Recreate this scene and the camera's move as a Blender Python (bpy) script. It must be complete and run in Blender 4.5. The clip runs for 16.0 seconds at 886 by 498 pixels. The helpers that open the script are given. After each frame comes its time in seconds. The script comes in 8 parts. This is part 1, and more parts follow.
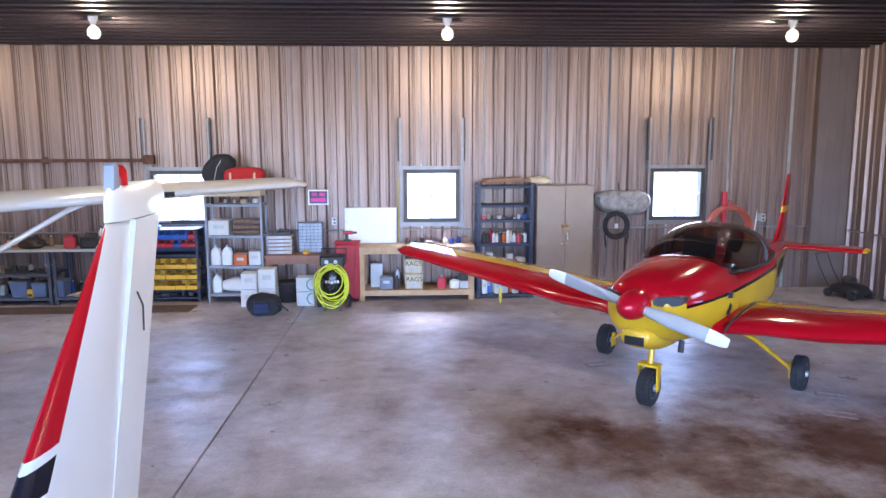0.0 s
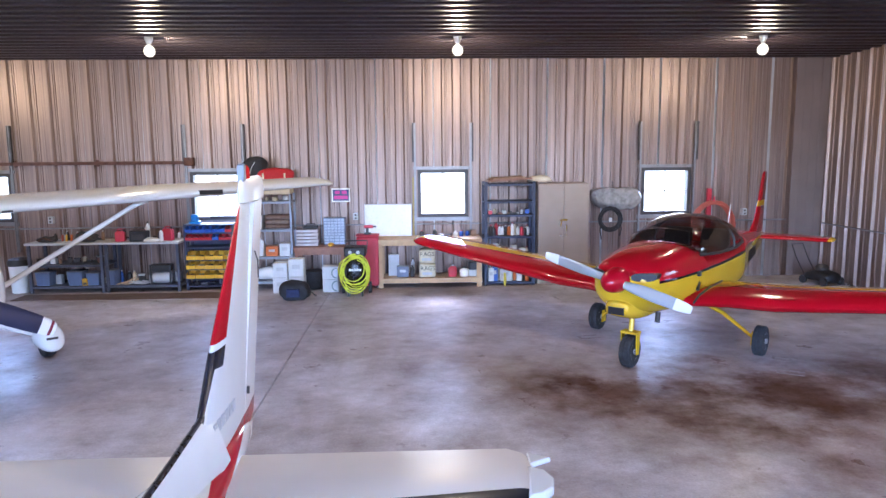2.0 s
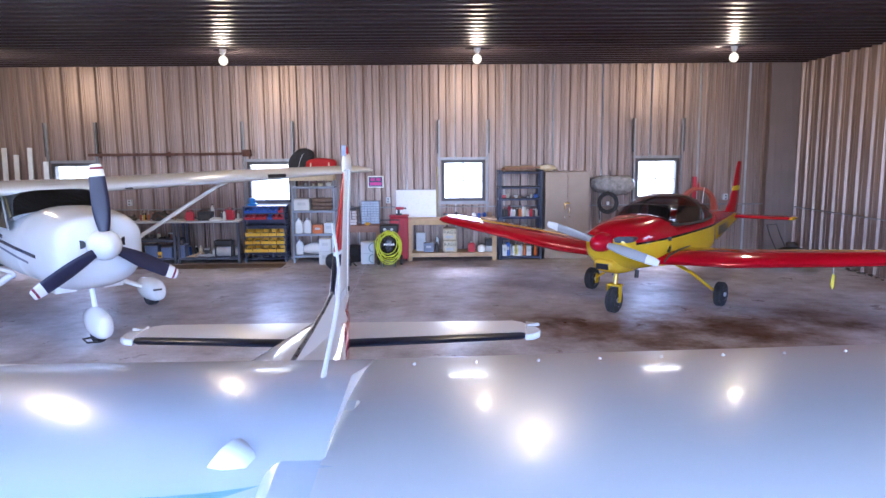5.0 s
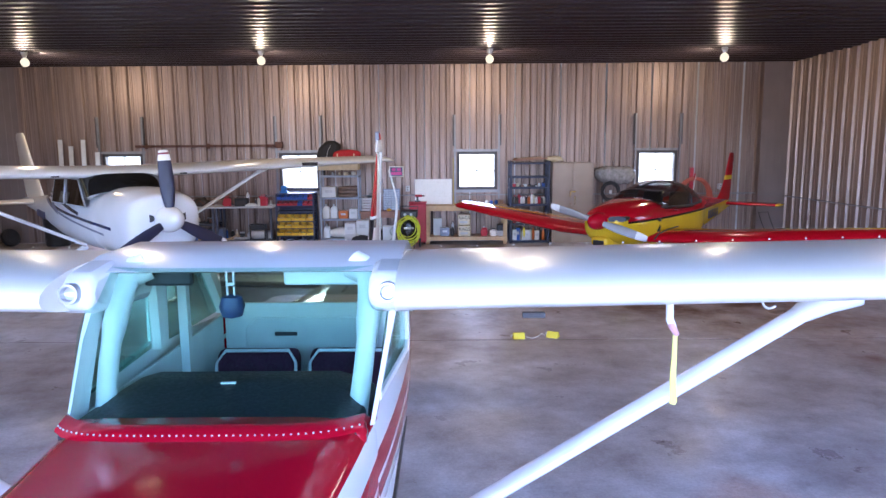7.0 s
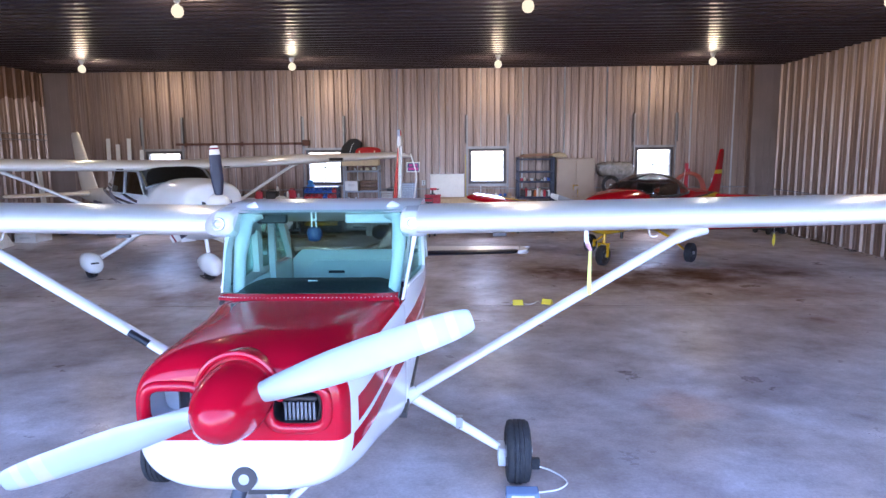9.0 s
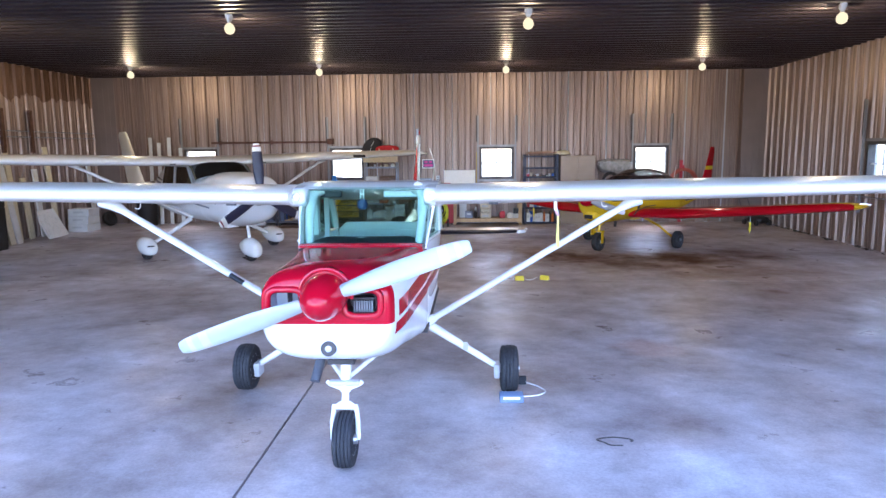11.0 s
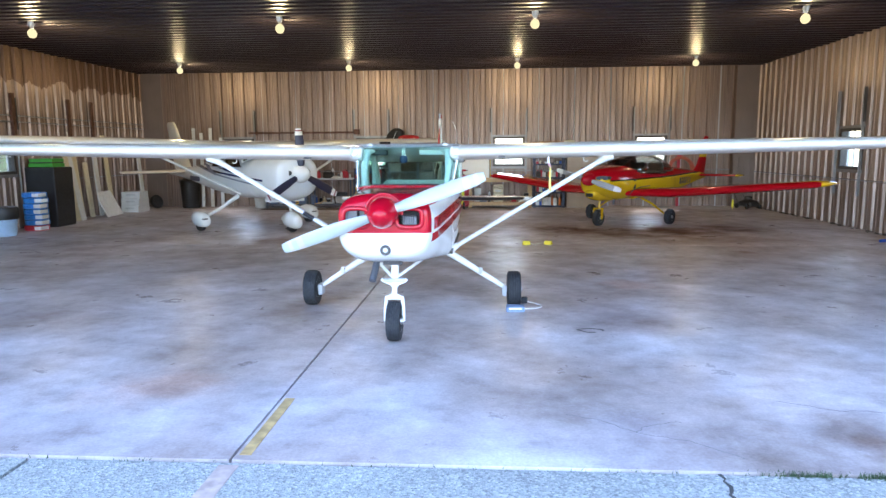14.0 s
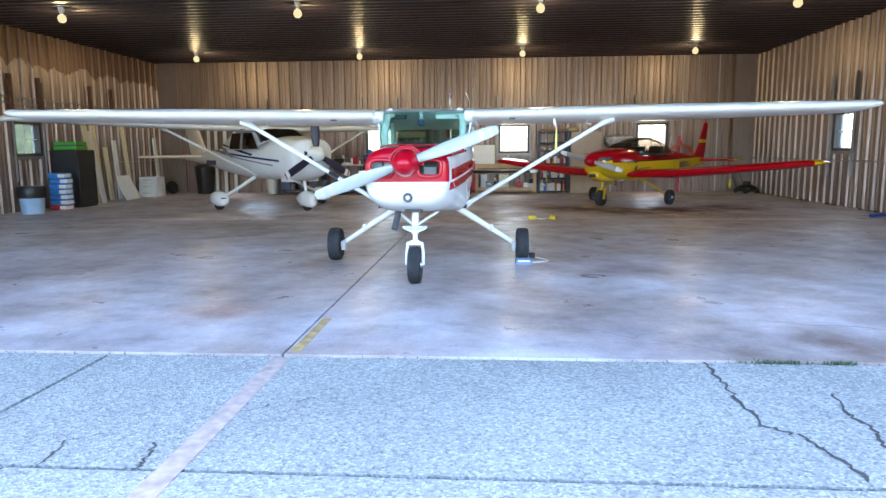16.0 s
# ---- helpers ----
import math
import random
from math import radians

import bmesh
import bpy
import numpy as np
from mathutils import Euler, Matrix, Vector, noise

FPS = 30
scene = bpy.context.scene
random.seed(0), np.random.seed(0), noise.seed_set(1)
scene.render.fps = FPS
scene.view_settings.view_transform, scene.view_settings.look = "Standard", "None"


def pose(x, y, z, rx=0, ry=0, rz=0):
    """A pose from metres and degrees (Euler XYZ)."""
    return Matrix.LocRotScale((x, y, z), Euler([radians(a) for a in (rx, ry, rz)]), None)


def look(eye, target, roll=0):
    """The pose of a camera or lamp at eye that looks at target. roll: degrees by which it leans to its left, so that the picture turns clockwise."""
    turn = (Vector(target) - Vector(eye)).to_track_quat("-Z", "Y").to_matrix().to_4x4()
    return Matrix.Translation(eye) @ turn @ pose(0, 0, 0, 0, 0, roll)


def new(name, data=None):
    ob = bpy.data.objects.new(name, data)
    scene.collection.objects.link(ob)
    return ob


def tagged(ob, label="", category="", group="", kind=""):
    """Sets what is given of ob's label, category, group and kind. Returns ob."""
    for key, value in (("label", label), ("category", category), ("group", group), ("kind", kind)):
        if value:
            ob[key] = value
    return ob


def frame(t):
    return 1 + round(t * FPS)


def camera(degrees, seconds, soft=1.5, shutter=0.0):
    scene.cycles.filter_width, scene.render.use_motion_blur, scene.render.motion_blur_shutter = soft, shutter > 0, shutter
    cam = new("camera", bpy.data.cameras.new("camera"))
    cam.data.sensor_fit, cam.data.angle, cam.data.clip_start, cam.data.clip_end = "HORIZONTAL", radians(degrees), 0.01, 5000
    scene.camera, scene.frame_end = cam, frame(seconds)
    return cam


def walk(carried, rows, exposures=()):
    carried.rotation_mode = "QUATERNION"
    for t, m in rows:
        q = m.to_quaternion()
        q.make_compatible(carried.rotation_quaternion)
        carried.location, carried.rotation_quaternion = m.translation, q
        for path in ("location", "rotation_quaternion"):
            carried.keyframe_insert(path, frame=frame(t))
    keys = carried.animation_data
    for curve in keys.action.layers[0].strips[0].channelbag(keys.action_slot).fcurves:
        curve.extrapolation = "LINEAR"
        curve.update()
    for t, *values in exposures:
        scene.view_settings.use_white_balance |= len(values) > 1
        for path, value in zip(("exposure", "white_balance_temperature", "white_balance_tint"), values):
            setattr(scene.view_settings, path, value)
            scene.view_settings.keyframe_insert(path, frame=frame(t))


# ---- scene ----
cam = camera(66.0, 16.0)
PATH = [
    (0, (1.101, -2.298, 2.431), (1.196, -0.320, 2.153), -0.2),
    (0.5, (1.095, -2.565, 2.438), (1.185, -0.587, 2.16), -0.2),
    (1, (1.064, -2.852, 2.432), (1.152, -0.873, 2.156), -0.4),
    (1.5, (1.022, -3.186, 2.441), (1.103, -1.206, 2.165), -0.4),
    (2, (0.969, -3.556, 2.441), (1.044, -1.576, 2.166), -0.5),
    (2.5, (0.927, -3.926, 2.463), (0.998, -1.947, 2.187), -0.5),
    (3, (0.889, -4.326, 2.52), (0.953, -2.346, 2.242), -0.6),
    (3.5, (0.847, -4.704, 2.554), (0.904, -2.724, 2.275), -0.6),
    (4, (0.809, -5.048, 2.481), (0.859, -3.068, 2.203), -0.5),
    (6.5, (0.715, -6.686, 2.23), (0.717, -4.707, 1.942), -0.5),
    (7, (0.726, -7.046, 2.205), (0.716, -5.067, 1.917), -0.4),
    (7.5, (0.743, -7.410, 2.173), (0.722, -5.431, 1.885), -0.5),
    (8, (0.767, -7.774, 2.143), (0.734, -5.795, 1.857), -0.5),
    (8.5, (0.775, -8.126, 2.129), (0.731, -6.147, 1.842), -0.5),
    (9, (0.803, -8.506, 2.128), (0.747, -6.528, 1.841), -0.5),
    (11.5, (0.876, -10.442, 2.058), (0.772, -8.465, 1.769), -0.5),
    (12, (0.889, -10.796, 2.012), (0.776, -8.820, 1.724), -0.5),
    (12.5, (0.897, -11.147, 1.955), (0.778, -9.171, 1.667), -0.5),
    (13, (0.902, -11.462, 1.889), (0.777, -9.487, 1.601), -0.4),
    (13.5, (0.896, -11.722, 1.832), (0.766, -9.747, 1.543), -0.4),
    (14, (0.876, -11.940, 1.759), (0.741, -9.965, 1.472), -0.4),
    (14.5, (0.855, -12.154, 1.675), (0.716, -10.180, 1.387), -0.4),
    (15, (0.838, -12.345, 1.578), (0.698, -10.371, 1.29), -0.4),
    (15.5, (0.82, -12.509, 1.477), (0.677, -10.536, 1.189), -0.4),
    (16, (0.785, -12.650, 1.345), (0.642, -10.676, 1.059), -0.4),
]
walk(cam, [(t, look(eye, target, roll)) for t, eye, target, roll in PATH], exposures=[(0, 4.56, 5080, 25), (4, 4.43, 5060, 29), (6.5, 3.97, 5330, 30.5), (7.5, 3.92, 5400, 31), (9, 3.82, 5400, 30), (13, 3.85, 6050, 17), (16, 3.6, 6350, 11)])

# ---------------- world, sun, lamps ----------------
world = bpy.data.worlds.new("sky")
scene.world = world
world.use_nodes = True
wn = world.node_tree
wn.nodes.clear()
w_out = wn.nodes.new("ShaderNodeOutputWorld")
w_bg = wn.nodes.new("ShaderNodeBackground")
w_sky = wn.nodes.new("ShaderNodeTexSky")
w_sky.sky_type = "NISHITA"
w_sky.sun_disc = False
w_sky.sun_elevation = radians(52)
w_sky.sun_rotation = radians(10)
w_sky.dust_density = 2.0
w_bg.inputs["Strength"].default_value = 0.15
wn.links.new(w_sky.outputs[0], w_bg.inputs[0])
wn.links.new(w_bg.outputs[0], w_out.inputs[0])

sun_data = bpy.data.lights.new("sun", "SUN")
sun_data.energy = 1.2
sun_data.angle = radians(40)
sun_data.color = (1.0, 0.95, 0.88)
sun = new("sun", sun_data)
sun.matrix_world = look((3, 30, 40), (0, 0, 0))

BULBS = [(-7.74, 7.06), (-2.98, 7.08), (1.62, 7.08), (6.33, 7.08), (-7.79, 0.91), (-3.0, 0.91), (1.69, 0.91), (6.41, 0.91)]
BULB_Z = 4.02
BULB_POWER = 6.4


# ---------------- materials ----------------
MATS = {}


def mat_new(name):
    m = bpy.data.materials.new(name)
    m.use_nodes = True
    nt = m.node_tree
    return m, nt, nt.nodes["Principled BSDF"]


def noise_node(nt, scale, detail=4.0, rough=0.55, stretch=None, coord="Object"):
    tc = nt.nodes.new("ShaderNodeTexCoord")
    n = nt.nodes.new("ShaderNodeTexNoise")
    n.inputs["Scale"].default_value = scale
    n.inputs["Detail"].default_value = detail
    n.inputs["Roughness"].default_value = rough
    if stretch:
        mp = nt.nodes.new("ShaderNodeMapping")
        mp.inputs["Scale"].default_value = stretch
        nt.links.new(tc.outputs[coord], mp.inputs[0])
        nt.links.new(mp.outputs[0], n.inputs["Vector"])
    else:
        nt.links.new(tc.outputs[coord], n.inputs["Vector"])
    return n


def ramp_node(nt, src, stops):
    r = nt.nodes.new("ShaderNodeValToRGB")
    el = r.color_ramp.elements
    while len(el) < len(stops):
        el.new(0.5)
    for e, (p, c) in zip(el, stops):
        e.position = p
        e.color = (*c, 1) if len(c) == 3 else c
    nt.links.new(src, r.inputs[0])
    return r


def mixc(nt, fac, a, b, mode="MIX"):
    m = nt.nodes.new("ShaderNodeMix")
    m.data_type = "RGBA"
    m.blend_type = mode
    for sock, v in ((m.inputs[0], fac), (m.inputs[6], a), (m.inputs[7], b)):
        if hasattr(v, "is_linked"):
            nt.links.new(v, sock)
        elif isinstance(v, (int, float)):
            sock.default_value = v
        else:
            sock.default_value = (*v, 1)
    return m.outputs[2]


def bump(nt, bsdf, height, strength=0.2, dist=0.01):
    b = nt.nodes.new("ShaderNodeBump")
    b.inputs["Strength"].default_value = strength
    b.inputs["Distance"].default_value = dist
    nt.links.new(height, b.inputs["Height"])
    nt.links.new(b.outputs[0], bsdf.inputs["Normal"])


def simple(name, col, rough=0.5, metal=0.0, vary=0.12, scale=6.0, coat=0.0, bumpy=0.0, bscale=60.0):
    """A surface of one colour with slight blotches, smudged gloss and fine relief."""
    if name in MATS:
        return MATS[name]
    m, nt, b = mat_new(name)
    n = noise_node(nt, scale, 2.0 if coat else 4.0)
    lo = tuple(c * (1 - vary) for c in col)
    hi = tuple(min(1, c * (1 + vary)) for c in col)
    r = ramp_node(nt, n.outputs["Fac"], [(0.3, lo), (0.7, hi)])
    nt.links.new(r.outputs[0], b.inputs["Base Color"])
    n2 = noise_node(nt, scale * 4, 2.0)
    sp = 0.05 if coat else 0.2
    rr = ramp_node(nt, n2.outputs["Fac"], [(0.3, (rough * (1 - sp),) * 3), (0.7, (min(1, rough * (1 + sp)),) * 3)])
    if coat:
        b.inputs["Roughness"].default_value = rough
    else:
        nt.links.new(rr.outputs[0], b.inputs["Roughness"])
    b.inputs["Metallic"].default_value = metal
    b.inputs["Coat Weight"].default_value = coat
    b.inputs["Coat Roughness"].default_value = 0.06
    if bumpy:
        n3 = noise_node(nt, bscale)
        bump(nt, b, n3.outputs["Fac"], bumpy, 0.004)
    MATS[name] = m
    return m


def zoned(name, base, zones, rough=0.3, coat=0.5, metal=0.0, dirt=0.06):
    """Aircraft paint: a base colour and further colours, each bounded by planes (a, b, c, d): ax + by + cz > d; 'abs' takes |x|."""
    m, nt, b = mat_new(name)
    tc = nt.nodes.new("ShaderNodeTexCoord")
    ab = nt.nodes.new("ShaderNodeVectorMath")
    ab.operation = "ABSOLUTE"
    nt.links.new(tc.outputs["Object"], ab.inputs[0])
    sx = nt.nodes.new("ShaderNodeSeparateXYZ")
    nt.links.new(tc.outputs["Object"], sx.inputs[0])
    sa = nt.nodes.new("ShaderNodeSeparateXYZ")
    nt.links.new(ab.outputs[0], sa.inputs[0])
    cb = nt.nodes.new("ShaderNodeCombineXYZ")
    nt.links.new(sa.outputs[0], cb.inputs[0])
    nt.links.new(sx.outputs[1], cb.inputs[1])
    nt.links.new(sx.outputs[2], cb.inputs[2])
    n = noise_node(nt, 2.5, 2)
    r = ramp_node(nt, n.outputs["Fac"], [(0.3, tuple(c * (1 - dirt) for c in base)), (0.7, base)])
    cur = r.outputs[0]
    for col, planes in zones:
        mask = None
        for (a, bb, c, d) in planes:
            dp = nt.nodes.new("ShaderNodeVectorMath")
            dp.operation = "DOT_PRODUCT"
            nt.links.new(cb.outputs[0], dp.inputs[0])
            dp.inputs[1].default_value = (a, bb, c)
            gt = nt.nodes.new("ShaderNodeMath")
            gt.operation = "GREATER_THAN"
            nt.links.new(dp.outputs["Value"], gt.inputs[0])
            gt.inputs[1].default_value = d
            if mask is None:
                mask = gt.outputs[0]
            else:
                mu = nt.nodes.new("ShaderNodeMath")
                mu.operation = "MULTIPLY"
                nt.links.new(mask, mu.inputs[0])
                nt.links.new(gt.outputs[0], mu.inputs[1])
                mask = mu.outputs[0]
        cur = mixc(nt, mask, cur, col)
    nt.links.new(cur, b.inputs["Base Color"])
    b.inputs["Roughness"].default_value = rough
    b.inputs["Metallic"].default_value = metal
    b.inputs["Coat Weight"].default_value = 0.0
    b.inputs["Specular IOR Level"].default_value = 0.4
    MATS[name] = m
    return m


def glass(name, tint, gloss=0.08, rough=0.02):
    """Thin clear sheet: tinted transmission with a Fresnel reflection."""
    m = bpy.data.materials.new(name)
    m.use_nodes = True
    nt = m.node_tree
    nt.nodes.clear()
    out = nt.nodes.new("ShaderNodeOutputMaterial")
    tr = nt.nodes.new("ShaderNodeBsdfTransparent")
    tr.inputs[0].default_value = (*tint, 1)
    gl = nt.nodes.new("ShaderNodeBsdfGlossy")
    gl.inputs["Roughness"].default_value = rough
    lw = nt.nodes.new("ShaderNodeLayerWeight")
    pw = nt.nodes.new("ShaderNodeMath")
    pw.operation = "POWER"
    nt.links.new(lw.outputs["Facing"], pw.inputs[0])
    pw.inputs[1].default_value = 4.5
    fr = nt.nodes.new("ShaderNodeMath")
    fr.operation = "MULTIPLY_ADD"
    nt.links.new(pw.outputs[0], fr.inputs[0])
    fr.inputs[1].default_value = 0.8
    fr.inputs[2].default_value = gloss * 0.5
    mx = nt.nodes.new("ShaderNodeMixShader")
    nt.links.new(fr.outputs[0], mx.inputs[0])
    nt.links.new(tr.outputs[0], mx.inputs[1])
    nt.links.new(gl.outputs[0], mx.inputs[2])
    nt.links.new(mx.outputs[0], out.inputs[0])
    MATS[name] = m
    return m


def make_wall_metal(key="wall", stained=False):
    m, nt, b = mat_new("galvanised_wall_sheet")
    n = noise_node(nt, 1.0, 5, 0.6, (1.0, 1.0, 0.3))
    r = ramp_node(nt, n.outputs["Fac"], [(0.25, (0.225, 0.165, 0.14)), (0.5, (0.28, 0.208, 0.178)), (0.8, (0.33, 0.25, 0.217))])
    # upright colour streaks paint in the reflections of the crinkled sheet
    streak = noise_node(nt, 26.0, 3, 0.6, (1.0, 1.0, 0.012))
    r2 = ramp_node(nt, streak.outputs["Fac"], [(0.32, (0.62, 0.60, 0.58)), (0.47, (0.92, 0.92, 0.92)), (0.58, (1.06, 1.06, 1.06)), (0.68, (1.3, 1.3, 1.3))])
    col = mixc(nt, 1.0, r.outputs[0], r2.outputs[0], "MULTIPLY")
    oi = nt.nodes.new("ShaderNodeObjectInfo")
    rr = ramp_node(nt, oi.outputs["Random"], [(0.0, (0.93, 0.93, 0.93)), (1.0, (1.04, 1.03, 1.02))])
    col = mixc(nt, 1.0, col, rr.outputs[0], "MULTIPLY")
    if stained:
        # brown foam stain with a ragged lower edge
        tc = nt.nodes.new("ShaderNodeTexCoord")
        sp = nt.nodes.new("ShaderNodeSeparateXYZ")
        nt.links.new(tc.outputs["Object"], sp.inputs[0])
        rag = noise_node(nt, 1.6, 3, 0.6, (1, 1, 0.4))
        ad = nt.nodes.new("ShaderNodeMath")
        ad.operation = "MULTIPLY_ADD"
        nt.links.new(rag.outputs["Fac"], ad.inputs[0])
        ad.inputs[1].default_value = 1.1
        nt.links.new(sp.outputs[2], ad.inputs[2])
        gt = nt.nodes.new("ShaderNodeMath")
        gt.operation = "GREATER_THAN"
        nt.links.new(ad.outputs[0], gt.inputs[0])
        gt.inputs[1].default_value = 4.0
        col = mixc(nt, gt.outputs[0], col, (0.12, 0.068, 0.045))
    nt.links.new(col, b.inputs["Base Color"])
    b.inputs["Roughness"].default_value = 0.42
    b.inputs["Metallic"].default_value = 0.62
    # rolled crinkles that run up the sheet
    fine = noise_node(nt, 34.0, 2, 0.5, (1.0, 1.0, 0.006))
    bump(nt, b, fine.outputs["Fac"], 0.55, 0.012)
    MATS[key] = m


BROWN, DEEP, GREYISH, RUSTY, PALE = (0.60, 0.50, 0.44), (0.62, 0.50, 0.43), (0.74, 0.72, 0.74), (1.05, 0.86, 0.76), (1.3, 1.3, 1.3)
# tones of 1.18 to 1.28: window reflections painted in, and a lift by the door
FLOOR_STAINS_AND_GLOW = [(1.9, 3.9, 0.9, (0.80, 0.75, 0.66)), (3.3, 3.0, 1.6, BROWN), (4.9, 2.9, 1.5, BROWN), (3.1, 3.0, 0.8, DEEP), (2.7, 3.5, 0.35, DEEP), (4.75, 2.9, 0.8, DEEP), (6.3, 3.6, 0.9, BROWN),
                (0.97, 2.29, 0.35, PALE), (-3.2, 1.2, 0.8, BROWN), (5.2, 1.9, 1.9, (0.78, 0.68, 0.60)), (-2.4, 2.8, 1.2, (1.22, 1.24, 1.28)), (0.2, 3.2, 1.0, (1.18, 1.18, 1.2)), (-0.2, 0.2, 1.3, (1.2, 1.18, 1.16)), (-1.59, -7.2, 0.5, RUSTY), (2.73, -3.0, 0.45, RUSTY), (3.36, -2.6, 0.9, GREYISH), (5.19, -0.08, 0.3, DEEP), (3.4, -6.9, 1.1, (1.22, 1.22, 1.22)),
                (2.3, -4.9, 0.7, GREYISH), (1.85, -7.75, 0.45, GREYISH), (3.2, -7.85, 0.45, BROWN), (4.2, -7.4, 0.5, GREYISH), (-4.5, -5.2, 0.8, GREYISH)]


def make_floor():
    m, nt, b = mat_new("sealed_concrete")
    big = noise_node(nt, 0.45, 5, 0.62)
    r = ramp_node(nt, big.outputs["Fac"], [(0.32, (0.31, 0.25, 0.22)), (0.44, (0.41, 0.36, 0.345)), (0.55, (0.48, 0.445, 0.45)), (0.68, (0.58, 0.565, 0.59))])
    mid = noise_node(nt, 1.9, 8, 0.68)
    r2 = ramp_node(nt, mid.outputs["Fac"], [(0.28, (0.60, 0.56, 0.54)), (0.43, (0.88, 0.86, 0.86)), (0.56, (1.06, 1.06, 1.08)), (0.72, (1.36, 1.38, 1.44))])
    col = mixc(nt, 1.0, r.outputs[0], r2.outputs[0], "MULTIPLY")
    # trowel sweeps and scrubbed patches
    sweep = noise_node(nt, 3.2, 7, 0.72, (1.0, 1.5, 1.0))
    r4 = ramp_node(nt, sweep.outputs["Fac"], [(0.36, (0.91, 0.90, 0.90)), (0.46, (1.0, 1.0, 1.0)), (0.6, (1.02, 1.02, 1.02)), (0.68, (1.12, 1.12, 1.13))])
    col = mixc(nt, 1.0, col, r4.outputs[0], "MULTIPLY")
    fine = noise_node(nt, 45.0, 4, 0.65)
    r3 = ramp_node(nt, fine.outputs["Fac"], [(0.25, (0.84, 0.83, 0.83)), (0.75, (1.14, 1.14, 1.14))])
    col = mixc(nt, 1.0, col, r3.outputs[0], "MULTIPLY")
    # small dark drips and specks
    drip = noise_node(nt, 5.0, 3, 0.6)
    dr = ramp_node(nt, drip.outputs["Fac"], [(0.24, (0.38, 0.34, 0.34)), (0.30, (1, 1, 1))])
    col = mixc(nt, 1.0, col, dr.outputs[0], "MULTIPLY")
    # scuffed and polished areas of the sealer
    scuff = noise_node(nt, 1.6, 8, 0.7)
    sr = ramp_node(nt, scuff.outputs["Fac"], [(0.36, (0.07,) * 3), (0.62, (0.34,) * 3)])
    dull = sr.outputs[0]
    rr = ramp_node(nt, scuff.outputs["Fac"], [(0.36, (0.52,) * 3), (0.64, (0.27,) * 3)])
    # stains and painted-in window reflections with a shape of their own: place, reach, tone
    tc = nt.nodes.new("ShaderNodeTexCoord")
    sc = noise_node(nt, 1.1, 7, 0.66)
    for (sx, sy, rad, tone) in FLOOR_STAINS_AND_GLOW:
        vs = nt.nodes.new("ShaderNodeVectorMath")
        vs.operation = "DISTANCE"
        nt.links.new(tc.outputs["Object"], vs.inputs[0])
        vs.inputs[1].default_value = (sx, sy, 0)
        ad = nt.nodes.new("ShaderNodeMath")
        ad.operation = "MULTIPLY_ADD"
        nt.links.new(sc.outputs["Fac"], ad.inputs[0])
        ad.inputs[1].default_value = rad * 2.6
        nt.links.new(vs.outputs["Value"], ad.inputs[2])
        mp = nt.nodes.new("ShaderNodeMapRange")
        nt.links.new(ad.outputs[0], mp.inputs[0])
        mp.inputs[1].default_value = rad * 1.55
        mp.inputs[2].default_value = rad * 2.3
        mp.inputs[3].default_value = 1.0
        mp.inputs[4].default_value = 0.0
        st = mixc(nt, mp.outputs[0], (1, 1, 1), tone)
        col = mixc(nt, 1.0, col, st, "MULTIPLY")
        if tone[0] < 0.7:
            # oily dirt dulls the sealer
            inv = nt.nodes.new("ShaderNodeMath")
            inv.operation = "MULTIPLY_ADD"
            nt.links.new(mp.outputs[0], inv.inputs[0])
            inv.inputs[1].default_value = -0.7
            inv.inputs[2].default_value = 1.0
            pr = nt.nodes.new("ShaderNodeMath")
            pr.operation = "MULTIPLY"
            nt.links.new(dull, pr.inputs[0])
            nt.links.new(inv.outputs[0], pr.inputs[1])
            dull = pr.outputs[0]
    nt.links.new(dull, b.inputs["Specular IOR Level"])
    nt.links.new(col, b.inputs["Base Color"])
    nt.links.new(rr.outputs[0], b.inputs["Roughness"])
    bump(nt, b, fine.outputs["Fac"], 0.10, 0.004)
    MATS["floor"] = m


def make_apron():
    m, nt, b = mat_new("exposed_aggregate_concrete")
    v = nt.nodes.new("ShaderNodeTexVoronoi")
    tc = nt.nodes.new("ShaderNodeTexCoord")
    nt.links.new(tc.outputs["Object"], v.inputs["Vector"])
    v.inputs["Scale"].default_value = 75.0
    sep = nt.nodes.new("ShaderNodeSeparateColor")
    nt.links.new(v.outputs["Color"], sep.inputs[0])
    r = ramp_node(nt, sep.outputs[0], [(0.0, (0.19, 0.205, 0.20)), (0.3, (0.295, 0.315, 0.305)), (0.7, (0.36, 0.378, 0.365)), (1.0, (0.50, 0.515, 0.49))])
    big = noise_node(nt, 0.8, 6, 0.6)
    r2 = ramp_node(nt, big.outputs["Fac"], [(0.3, (0.82, 0.82, 0.82)), (0.7, (1.08, 1.08, 1.08))])
    col = mixc(nt, 1.0, r.outputs[0], r2.outputs[0], "MULTIPLY")
    nt.links.new(col, b.inputs["Base Color"])
    b.inputs["Roughness"].default_value = 0.85
    bump(nt, b, v.outputs["Distance"], 0.7, 0.01)
    MATS["apron"] = m


def make_ceiling():
    m, nt, b = mat_new("dark_brown_ceiling_sheet")
    n = noise_node(nt, 1.0, 2, 0.5, (0.3, 2, 1))
    r = ramp_node(nt, n.outputs["Fac"], [(0.3, (0.029, 0.021, 0.027)), (0.7, (0.037, 0.028, 0.035))])
    nt.links.new(r.outputs[0], b.inputs["Base Color"])
    b.inputs["Metallic"].default_value = 0.35
    b.inputs["Roughness"].default_value = 0.38
    MATS["ceiling"] = m


